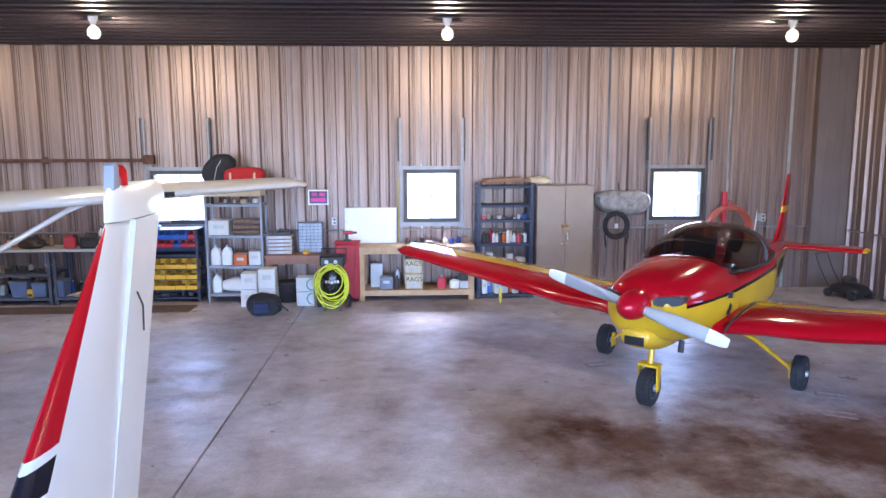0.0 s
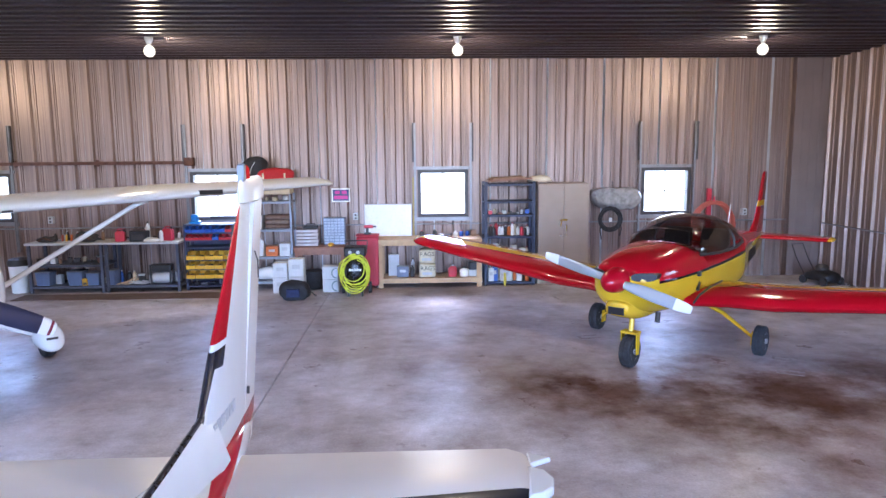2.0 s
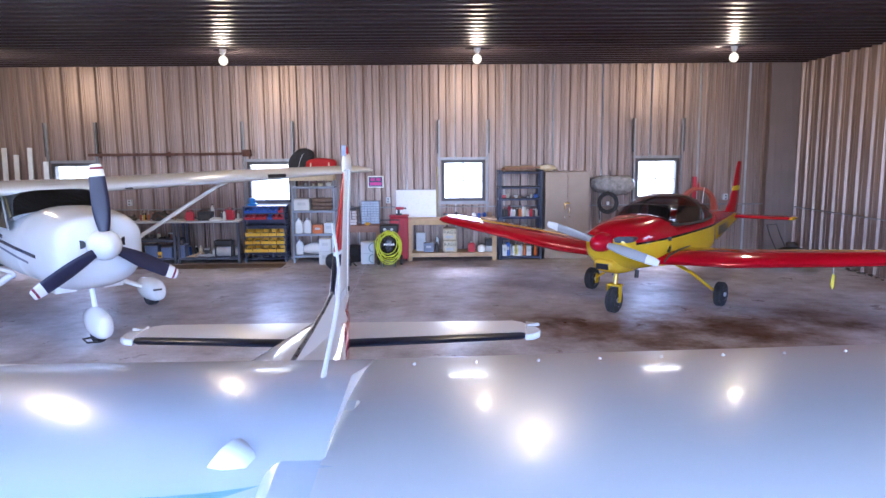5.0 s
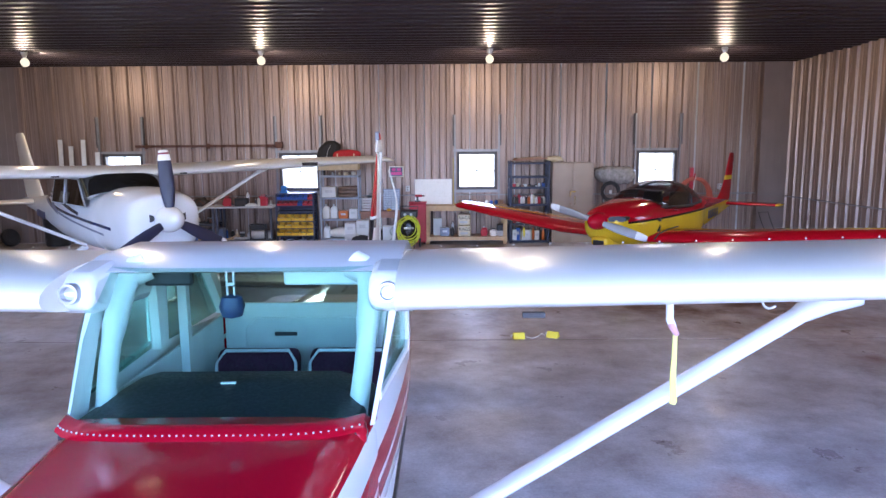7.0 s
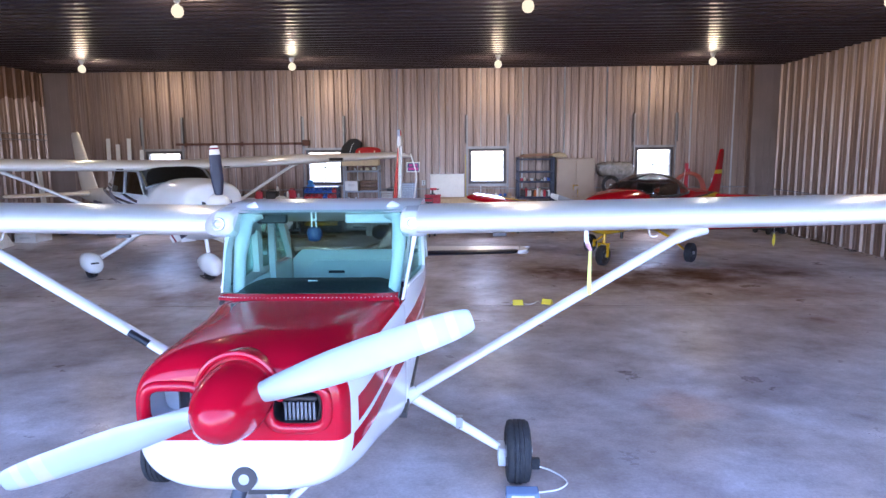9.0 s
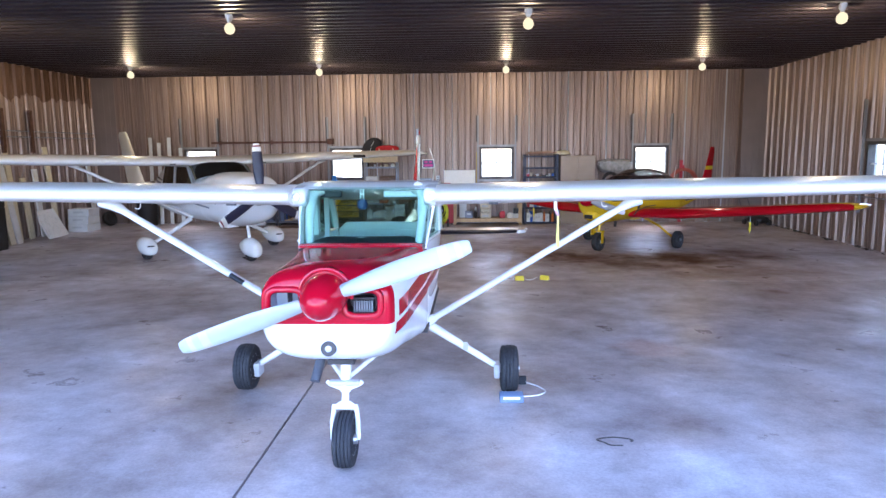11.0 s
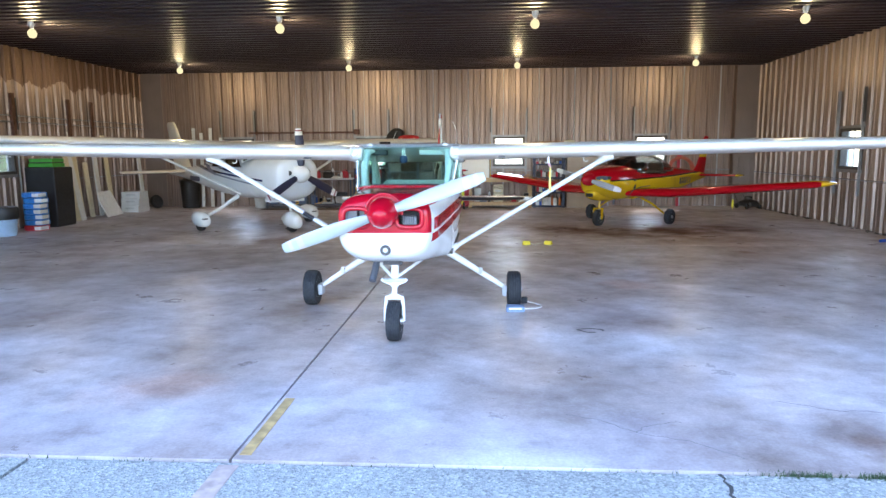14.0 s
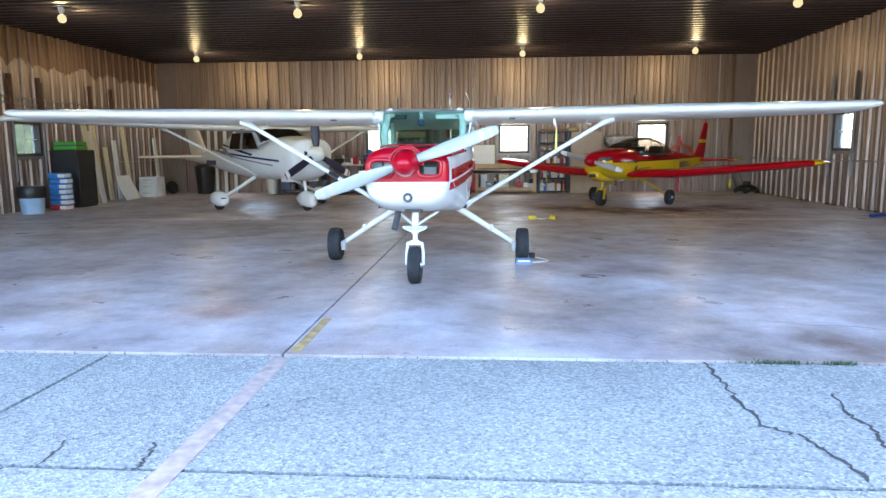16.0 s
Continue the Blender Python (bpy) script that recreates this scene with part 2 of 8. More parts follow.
def make_ground():
    m, nt, b = mat_new("dry_grass_and_gravel")
    n = noise_node(nt, 0.6, 8, 0.65)
    r = ramp_node(nt, n.outputs["Fac"], [(0.3, (0.10, 0.12, 0.05)), (0.55, (0.21, 0.20, 0.12)), (0.8, (0.33, 0.31, 0.25))])
    nt.links.new(r.outputs[0], b.inputs["Base Color"])
    b.inputs["Roughness"].default_value = 0.95
    n2 = noise_node(nt, 30.0, 6)
    bump(nt, b, n2.outputs["Fac"], 0.6, 0.03)
    MATS["ground"] = m


make_wall_metal()
make_wall_metal("wall_stained", True)
make_floor()
make_apron()
make_ceiling()
make_ground()


def make_bulb():
    m = bpy.data.materials.new("lit_bulb_glass")
    m.use_nodes = True
    nt = m.node_tree
    nt.nodes.clear()
    out = nt.nodes.new("ShaderNodeOutputMaterial")
    em = nt.nodes.new("ShaderNodeEmission")
    em.inputs[0].default_value = (1.0, 0.84, 0.46, 1)
    em.inputs[1].default_value = 0.085
    nt.links.new(em.outputs[0], out.inputs[0])
    MATS["bulb"] = m


make_bulb()
RED = (0.42, 0.004, 0.012)
CRIMSON = (0.45, 0.003, 0.017)
WHITE = (0.80, 0.795, 0.775)
NAVY = (0.012, 0.014, 0.03)
M_white = simple("white_aircraft_paint", WHITE, 0.24, 0, 0.02, 3, 0.35)
# white warmed to carry the bulbs' yellow light on the wing tops
M_cream = simple("warm_white_paint", (0.80, 0.745, 0.65), 0.3, 0, 0.02, 2, 0.3)
M_red = simple("red_aircraft_paint", CRIMSON, 0.13, 0, 0.03, 3, 0.05)
M_yellow = simple("yellow_aircraft_paint", (0.72, 0.46, 0.015), 0.2, 0, 0.06, 3, 0.5)
M_black = simple("black_plastic", (0.012, 0.012, 0.014), 0.45, 0, 0.2)
M_rubber = simple("tyre_rubber", (0.022, 0.023, 0.027), 0.75, 0, 0.2, 10, 0, 0.2)
M_steel = simple("brushed_steel", (0.5, 0.5, 0.5), 0.32, 0.9, 0.1)
M_dark = simple("dark_steel", (0.06, 0.055, 0.055), 0.5, 0.5, 0.2)
M_rust = simple("rusty_steel", (0.10, 0.045, 0.03), 0.7, 0.3, 0.4, 12)
M_lgrey = simple("light_grey_paint", (0.5, 0.51, 0.53), 0.4)
M_silver = simple("silver_prop_paint", (0.44, 0.46, 0.49), 0.26, 0.3, 0.02, 2, 0.02)
M_interior = simple("pale_cabin_lining", (0.74, 0.74, 0.72), 0.7, 0, 0.08)
M_shield = simple("black_glareshield_vinyl", (0.012, 0.014, 0.018), 0.5, 0, 0.2, 20, 0, 0.2)
M_maroon = simple("maroon_seat_cloth", (0.06, 0.012, 0.035), 0.85, 0, 0.2, 20)
M_chrome = simple("polished_metal", (0.8, 0.8, 0.8), 0.08, 1.0, 0.03)
M_trimmet = simple("galvanised_trim", (0.26, 0.255, 0.26), 0.42, 0.6, 0.15, 8)
M_winframe = simple("dark_bronze_window_frame", (0.05, 0.045, 0.045), 0.45, 0.3)
M_yelltag = simple("yellow_webbing", (0.75, 0.62, 0.05), 0.7)
M_strap = simple("faded_yellow_webbing", (0.66, 0.60, 0.14), 0.75, 0, 0.1, 30)
M_glass_teal = glass("tinted_windshield", (0.62, 0.83, 0.77), 0.06)
# rear tint darkened so that the shade inside the cabin sits in the glass
M_glass_rear = glass("darkened_rear_window", (0.40, 0.50, 0.50), 0.06)
M_glass_smoke = glass("smoked_canopy", (0.42, 0.41, 0.42), 0.2)
M_glass_clear = glass("window_glass", (0.92, 0.95, 0.95))
M_glass_dark = glass("dark_cabin_glass", (0.12, 0.13, 0.14))


# ---------------- mesh helpers ----------------
def part(name, bm, material, parent, label="", smooth=True, bevel=0.0):
    bmesh.ops.recalc_face_normals(bm, faces=bm.faces)
    me = bpy.data.meshes.new(name)
    if smooth:
        for f in bm.faces:
            f.smooth = True
    bm.to_mesh(me)
    bm.free()
    mats = material if isinstance(material, (list, tuple)) else [material]
    for m in mats:
        me.materials.append(m)
    ob = new(name, me)
    if smooth:
        me.set_sharp_from_angle(angle=radians(38))
    if bevel:
        bv = ob.modifiers.new("edge", "BEVEL")
        bv.width = bevel
        bv.segments = 2
        bv.limit_method = "ANGLE"
    if parent:
        ob.parent = parent
    if label:
        ob["label"] = label
    return ob


def thing(name, label, category, m=None, group="", kind=""):
    e = new(name)
    e.empty_display_size = 0.1
    if m is not None:
        e.matrix_world = m
    return tagged(e, label, category, group, kind)


def box(bm, x0, x1, y0, y1, z0, z1, m=None):
    vs = [bm.verts.new(p) for p in ((x0, y0, z0), (x1, y0, z0), (x1, y1, z0), (x0, y1, z0), (x0, y0, z1), (x1, y0, z1), (x1, y1, z1), (x0, y1, z1))]
    if m is not None:
        for v in vs:
            v.co = m @ v.co
    for q in ((0, 3, 2, 1), (4, 5, 6, 7), (0, 1, 5, 4), (1, 2, 6, 5), (2, 3, 7, 6), (3, 0, 4, 7)):
        bm.faces.new([vs[i] for i in q])
    return vs


def loft(bm, rings, cap=True, closed=True):
    vr = [[bm.verts.new(p) for p in r] for r in rings]
    n = len(rings[0])
    for a, b in zip(vr, vr[1:]):
        for i in range(n if closed else n - 1):
            j = (i + 1) % n
            bm.faces.new((a[i], a[j], b[j], b[i]))
    if cap:
        for r in (vr[0], vr[-1]):
            try:
                bm.faces.new(r)
            except ValueError:
                pass
    return vr


def oval(y, zc, w, up, dn, n=2.4, N=44, x0=0.0):
    """Super-ellipse ring in the xz plane at y."""
    pts = []
    for i in range(N):
        a = 2 * math.pi * i / N
        c, s = math.cos(a), math.sin(a)
        x = w * math.copysign(abs(c) ** (2 / n), c)
        z = (up if s > 0 else dn) * math.copysign(abs(s) ** (2 / n), s)
        pts.append(Vector((x0 + x, y, zc + z)))
    return pts


def spline(keys, steps):
    """Smooth rows between key rows (Catmull-Rom on every column)."""
    out = []
    k = [keys[0]] + list(keys) + [keys[-1]]
    for i in range(1, len(k) - 2):
        p0, p1, p2, p3 = k[i - 1], k[i], k[i + 1], k[i + 2]
        for s in range(steps):
            t = s / steps
            out.append(tuple(0.5 * (2 * b + (c - a) * t + (2 * a - 5 * b + 4 * c - d) * t * t + (3 * b - a - 3 * c + d) * t ** 3) for a, b, c, d in zip(p0, p1, p2, p3)))
    out.append(tuple(keys[-1]))
    return out


def body(bm, keys, steps=5, n=2.4, N=44, cap=True):
    """Fuselage: rows of y, bottom, top, half width, height of widest point."""
    rings = [oval(y, zc, w, zt - zc, zc - zb, n, N) for y, zb, zt, w, zc in spline(keys, steps)]
    return loft(bm, rings, cap)


def foil(chord, thick, N=18, camber=0.02):
    """Airfoil outline as (along chord from the leading edge, up), starting at the trailing edge over the top."""
    def half(c):
        return 5 * thick * (0.2969 * math.sqrt(c) - 0.1260 * c - 0.3516 * c * c + 0.2843 * c ** 3 - 0.1036 * c ** 4)

    def cam(c):
        return camber * 4 * c * (1 - c)
    cs = [0.5 * (1 - math.cos(math.pi * i / N)) for i in range(N + 1)]
    top = [(c * chord, (cam(c) + half(c)) * chord) for c in reversed(cs)]
    bot = [(c * chord, (cam(c) - half(c)) * chord) for c in cs[1:-1]]
    return top + bot


def wing(bm, rows, camber=0.02, vertical=False):
    """rows: span place, y of the leading edge, z, chord, thickness ratio."""
    rings = []
    for s, yl, z, c, t in rows:
        if vertical:
            rings.append([Vector((h, yl + d, z)) for d, h in foil(c, t, 14, 0)])
        else:
            rings.append([Vector((s, yl + d, z + h)) for d, h in foil(c, t, 18, camber)])
    return loft(bm, rings)


def tube(bm, pts, r, N=10, cap=True, flat=1.0):
    pts = [Vector(p) for p in pts]
    rings = []
    up = None
    for i, p in enumerate(pts):
        d = (pts[min(i + 1, len(pts) - 1)] - pts[max(i - 1, 0)]).normalized()
        if up is None:
            up = Vector((0, 0, 1)) if abs(d.z) < 0.9 else Vector((0, 1, 0))
        side = d.cross(up).normalized()
        up = side.cross(d).normalized()
        rr = r[i] if isinstance(r, (list, tuple)) else r
        rings.append([p + side * math.cos(2 * math.pi * k / N) * rr + up * math.sin(2 * math.pi * k / N) * rr * flat for k in range(N)])
    loft(bm, rings, cap)


def lathe(bm, prof, N=28, m=None):
    """Turn rows of (radius, height) round the z axis."""
    rings = []
    for r, h in prof:
        rings.append([Vector((r * math.cos(2 * math.pi * k / N), r * math.sin(2 * math.pi * k / N), h)) for k in range(N)])
    if m is not None:
        rings = [[m @ p for p in r] for r in rings]
    loft(bm, rings, True)


def slab(bm, poly, axis, a, b):
    """Extrude a polygon of 2D points from a to b along an axis."""
    def put(u, v, w):
        return {"x": (w, u, v), "y": (u, w, v), "z": (u, v, w)}[axis]
    lo = [bm.verts.new(put(u, v, a)) for u, v in poly]
    hi = [bm.verts.new(put(u, v, b)) for u, v in poly]
    bm.faces.new(lo)
    bm.faces.new(list(reversed(hi)))
    n = len(poly)
    for i in range(n):
        j = (i + 1) % n
        bm.faces.new((lo[i], lo[j], hi[j], hi[i]))


def B():
    return bmesh.new()


def sheet_quad(bm, p, thick=0.004):
    """A thin four-cornered pane with thickness."""
    p = [Vector(q) for q in p]
    n = (p[1] - p[0]).cross(p[2] - p[0]).normalized() * thick
    a = [bm.verts.new(q) for q in p]
    b = [bm.verts.new(q - n) for q in p]
    bm.faces.new(a)
    bm.faces.new(list(reversed(b)))
    for i in range(4):
        j = (i + 1) % 4
        bm.faces.new((a[i], b[i], b[j], a[j]))


# ---------------- hangar ----------------
XL, XR, YF, YB, ZC = -10.2, 8.95, -8.31, 9.58, 4.22
STRIP = 0.66


def ribbed_wall(name, label, start, end, origin, along, inward, top, openings, period=0.361, phase=0.0):
    """Wall of ribbed sheets: rows of sheets about 1.18 m wide, each an object, with openings (u0, u1, z0, z1) left free."""
    wall = thing(name, label, "wall", kind="structure")
    prof = [(0.0, 0), (0.068, 0), (0.094, 0.048), (0.228, 0.048), (0.256, 0), (0.285, 0), (0.291, 0.010), (0.301, 0.010), (0.307, 0), (0.322, 0), (0.328, 0.010), (0.338, 0.010), (0.344, 0)]
    us = [(start, 0)]
    u = start - phase
    while u < end:
        for du, h in prof:
            if start < u + du < end:
                us.append((u + du, h))
        u += period
    us.append((end, 0))

    def height(x):
        for (a, ha), (b, hb) in zip(us, us[1:]):
            if a <= x <= b:
                return ha + (hb - ha) * (x - a) / max(1e-6, b - a)
        return 0
    cuts = sorted({c for o in openings for c in o[:2] if start < c < end})
    us = sorted(us + [(c, height(c)) for c in cuts])
    width = period * 3
    count = int(math.ceil((end - start) / width))
    seams = [start + i * width for i in range(count)] + [end + 0.01]
    for a, b in zip(seams, seams[1:]):
        pts = [q for q in us if a - 1e-6 <= q[0] <= b + 1e-6]
        if len(pts) < 2:
            continue
        bm = B()
        for (u0, h0), (u1, h1) in zip(pts, pts[1:]):
            if u1 - u0 < 1e-5:
                continue
            mid = (u0 + u1) / 2
            spans = [(0.0, top)]
            for o in openings:
                if o[0] < mid < o[1]:
                    spans = [(0.0, o[2]), (o[3], top)]
            for z0, z1 in spans:
                q = [origin + along * u0 + inward * h0, origin + along * u1 + inward * h1]
                v = [bm.verts.new(q[0] + Vector((0, 0, z0))), bm.verts.new(q[1] + Vector((0, 0, z0))), bm.verts.new(q[1] + Vector((0, 0, z1))), bm.verts.new(q[0] + Vector((0, 0, z1)))]
                bm.faces.new(v)
        bmesh.ops.remove_doubles(bm, verts=bm.verts, dist=1e-4)
        part("wall_sheet", bm, MATS["wall_stained" if name == "wall_west" else "wall"], wall, smooth=False)
    # outer shell, with thickness
    bm = B()
    edges = sorted({start - 0.15, end + 0.15, *[c for o in openings for c in o[:2]]})
    for a, b in zip(edges, edges[1:]):
        mid = (a + b) / 2
        spans = [(0.0, top + 0.5)]
        for o in openings:
            if o[0] < mid < o[1]:
                spans = [(0.0, o[2]), (o[3], top + 0.5)]
        for z0, z1 in spans:
            c = [origin + along * a - inward * 0.03, origin + along * b - inward * 0.03, origin + along * b - inward * 0.17, origin + along * a - inward * 0.17]
            lo = [bm.verts.new(p + Vector((0, 0, z0))) for p in c]
            hi = [bm.verts.new(p + Vector((0, 0, z1))) for p in c]
            bm.faces.new(lo)
            bm.faces.new(hi)
            for i in range(4):
                bm.faces.new((lo[i], lo[(i + 1) % 4], hi[(i + 1) % 4], hi[i]))
    part("outer_wall", bm, M_lgrey, wall, smooth=False)
    return wall


WIN_B = [-7.07, -2.81, 1.475, 5.8]      # window centres on the back wall
WIN_HALF, WIN_Z0, WIN_Z1 = 0.455, 1.275, 2.125
R_WIN = 4.0                              # window on the right wall
L_WIN = 2.93


def hangar():
    ex, ey = Vector((1, 0, 0)), Vector((0, 1, 0))
    ribbed_wall("wall_north", "ribbed galvanised metal wall behind the work benches", XL + STRIP, XR - STRIP, Vector((0, YB, 0)), ex, -ey, ZC,
                [(c - WIN_HALF, c + WIN_HALF, WIN_Z0, WIN_Z1) for c in WIN_B], phase=0.069)
    ribbed_wall("wall_east", "ribbed galvanised metal side wall with one window", YF, YB, Vector((XR, 0, 0)), ey, -ex, ZC, [(R_WIN - WIN_HALF, R_WIN + WIN_HALF, 1.3, 2.15)])
    ribbed_wall("wall_west", "ribbed galvanised metal side wall with stained insulation", YF, YB, Vector((XL, 0, 0)), ey, ex, ZC, [(L_WIN - WIN_HALF, L_WIN + WIN_HALF, 1.3, 2.05)])
    for nm, a, b in (("corner_flashing", XL, XL + STRIP), ("corner_flashing", XR - STRIP, XR)):
        bm = B()
        box(bm, a, b, YB - 0.012, YB + 0.03, 0, ZC)
        for k in range(1, 4):
            x = a + (b - a) * k / 4
            box(bm, x - 0.01, x + 0.01, YB - 0.018, YB - 0.012, 0, ZC)
        tagged(part(nm, bm, simple("brown_flashing", (0.21, 0.165, 0.15), 0.5, 0.3, 0.08, 2), None), "flat grey metal flashing filling the hangar corner", "flashing", kind="structure")
    # floor slabs, each with its own edges, joints between them
    fl = thing("floor", "worn sealed concrete hangar floor with stains", "floor", kind="structure")
    xs = [XL - 0.1, -5.4, -0.612, 4.2, XR + 0.1]
    ys = [YF, -3.85, 0.70, 5.1, YB + 0.1]
    for a, b in zip(xs, xs[1:]):
        for c, d in zip(ys, ys[1:]):
            joint_x0 = 0.009 if a == -0.612 else 0.0
            joint_x1 = 0.009 if b == -0.612 else 0.0
            joint_y0 = 0.011 if c == 0.70 else 0.0
            joint_y1 = 0.011 if d == 0.70 else 0.0
            bm = B()
            box(bm, a + joint_x0, b - joint_x1, c + joint_y0, d - joint_y1, -0.2, 0)
            part("slab", bm, MATS["floor"], fl, smooth=False)
    # ceiling of ribbed sheets, ribs across the hangar
    bm = B()
    y = YF
    prev = None
    prof = [(0.0, 0), (0.19, 0), (0.215, -0.03), (0.275, -0.03), (0.30, 0)]
    line = []
    while y < YB:
        for dy, h in prof:
            if y + dy < YB:
                line.append((y + dy, ZC + h))
        y += 0.30
    line.append((YB, ZC))
    for (y0, z0), (y1, z1) in zip(line, line[1:]):
        if y1 - y0 < 1e-5:
            continue
        bm.faces.new([bm.verts.new(p) for p in ((XL, y0, z0), (XR, y0, z0), (XR, y1, z1), (XL, y1, z1))])
    bmesh.ops.remove_doubles(bm, verts=bm.verts, dist=1e-4)
    box(bm, XL - 0.2, XR + 0.2, YF - 0.2, YB + 0.2, ZC + 0.25, ZC + 0.4)
    tagged(part("ceiling", bm, MATS["ceiling"], None, smooth=False), "dark brown ribbed metal ceiling", "ceiling", kind="structure")
    bm = B()
    slab(bm, [(YF - 0.5, ZC + 0.42), (YB + 0.5, ZC + 0.42), (YB + 0.5, ZC + 0.55), ((YF + YB) / 2, ZC + 1.9), (YF - 0.5, ZC + 0.55)], "x", XL - 0.4, XR + 0.4)
    tagged(part("roof", bm, M_lgrey, None, smooth=False), "low pitched metal hangar roof", "roof", kind="structure")
    # front header above the open door
    bm = B()
    box(bm, XL - 0.15, XR + 0.15, YF - 0.17, YF - 0.02, ZC - 0.02, ZC + 0.45)
    tagged(part("door_header", bm, M_trimmet, None), "metal header over the open hangar door", "header", kind="structure")


def window(cx, z0, z1, m, number):
    """Steel window: frame, sash bars, panes, sill; in local coordinates the room is towards -y."""
    w = thing("window_%d" % number, "aluminium framed hangar window with four panes and bright daylight", "window", m, kind="structure")
    h = WIN_HALF
    bm = B()
    for a, b, c, d in ((-h - 0.03, -h + 0.035, z0 - 0.03, z1 + 0.03), (h - 0.035, h + 0.03, z0 - 0.03, z1 + 0.03), (-h + 0.035, h - 0.035, z1 - 0.035, z1 + 0.03), (-h + 0.035, h - 0.035, z0 - 0.03, z0 + 0.04)):
        box(bm, a, b, -0.05, 0.10, c, d)
    part("window_frame", bm, M_winframe, w)
    bm = B()
    box(bm, -0.009, 0.009, 0.02, 0.045, z0 + 0.04, z1 - 0.035)
    zm = (z0 + z1) / 2
    box(bm, -h + 0.035, -0.009, 0.02, 0.045, zm - 0.009, zm + 0.009)
    box(bm, 0.009, h - 0.035, 0.02, 0.045, zm - 0.009, zm + 0.009)
    part("glazing_bar", bm, M_lgrey, w)
    for sx in (-1, 1):
        for zz in ((z0 + 0.04, zm - 0.009), (zm + 0.009, z1 - 0.035)):
            bm = B()
            x = sorted((sx * 0.009, sx * (h - 0.035)))
            box(bm, x[0], x[1], 0.03, 0.034, zz[0], zz[1])
            p = part("pane", bm, M_glass_clear, w, smooth=False)
            p.visible_shadow = False
    bm = B()
    box(bm, -h - 0.11, h + 0.11, -0.0735, -0.0505, z1 + 0.03, z1 + 0.09)
    part("head_trim", bm, M_trimmet, w)
    bm = B()
    box(bm, -h - 0.11, h + 0.11, -0.0735, -0.0505, z0 - 0.10, z0 - 0.03)
    part("window_sill", bm, M_trimmet, w)
    for sx in (-1, 1):
        bm = B()
        x = sx * (h + 0.075)
        box(bm, x - 0.02, x + 0.02, -0.094, -0.0735, z0 - 0.6, 3.03)
        box(bm, x - 0.02, x - 0.012, -0.12, -0.094, z0 - 0.6, 3.03)
        part("jamb_channel", bm, M_trimmet, w)
        bm = B()
        box(bm, x + sx * 0.0205, x + sx * 0.05, -0.12, -0.0735, 2.3, 3.03)
        part("dark_stud", bm, M_dark, w)
    return w


def light_bulbs():
    for i, (x, y) in enumerate(BULBS):
        t = thing("ceiling_lamp", "bare lit bulb in a white socket on the ceiling", "ceiling lamp", pose(x, y, BULB_Z), group="ceiling bulbs in rows")
        bm = B()
        lathe(bm, [(0.001, -0.105), (0.045, -0.095), (0.075, -0.06), (0.083, -0.015), (0.07, 0.03), (0.04, 0.06), (0.025, 0.07)], 20)
        b = part("bulb", bm, MATS["bulb"], t, "glowing warm white bulb")
        bm = B()
        lathe(bm, [(0.022, 0.071), (0.035, 0.09), (0.06, 0.14), (0.065, ZC - BULB_Z)], 20)
        part("socket", bm, M_white, t)
        ld = bpy.data.lights.new("bulb_light", "POINT")
        ld.energy = BULB_POWER
        ld.color = (1.0, 0.79, 0.40)
        ld.shadow_soft_size = 0.03
        lo = new("bulb_light", ld)
        lo.parent = t
        lo.location = (0, 0, -0.14)


def outside():
    g = B()
    box(g, -400, 400, -400, 400, -0.5, -0.22)
    tagged(part("ground", g, MATS["ground"], None, smooth=False), "dry grass and gravel ground round the hangar", "ground", kind="structure")
    ap = thing("pavement", "pale exposed aggregate concrete apron with cracks", "apron", kind="structure")
    g = 0.016
    ynear, ymid = YF - 0.004, -9.965
    for a, b in ((-14.0, -6.2), (-6.2, -1.81), (-1.81, 6.9), (6.9, 13.0)):
        for c, d in ((ymid, ynear), (-14.6, ymid), (-20.0, -14.6), (-32, -20)):
            bm = B()
            box(bm, a + g, b - g, c + g, d - g, -0.2, -0.012)
            part("slab", bm, MATS["apron"], ap, smooth=False)


def shade_backdrop():
    # stand-in slab added outside to dim and green the west window
    bm = B()
    box(bm, -15.3, -15.0, -6.0, 12.0, -0.3, 5.5)
    m, nt, b = mat_new("backdrop_green")
    n = noise_node(nt, 3.0, 8, 0.7)
    r = ramp_node(nt, n.outputs["Fac"], [(0.35, (0.03, 0.045, 0.025)), (0.6, (0.10, 0.13, 0.07)), (0.75, (0.2, 0.24, 0.15))])
    nt.links.new(r.outputs[0], b.inputs["Base Color"])
    b.inputs["Roughness"].default_value = 0.9
    tagged(part("backdrop", bm, m, None, smooth=False), "plain green backdrop slab added outside the side window", "backdrop", kind="structure")


hangar()
shade_backdrop()
for i, c in enumerate(WIN_B):
    window(c, WIN_Z0, WIN_Z1, pose(c, YB, 0), i + 1)
window(0, 1.3, 2.15, pose(XR, R_WIN, 0, 0, 0, -90), 5)
window(0, 1.3, 2.05, pose(XL, L_WIN, 0, 0, 0, 90), 6)
light_bulbs()
outside()


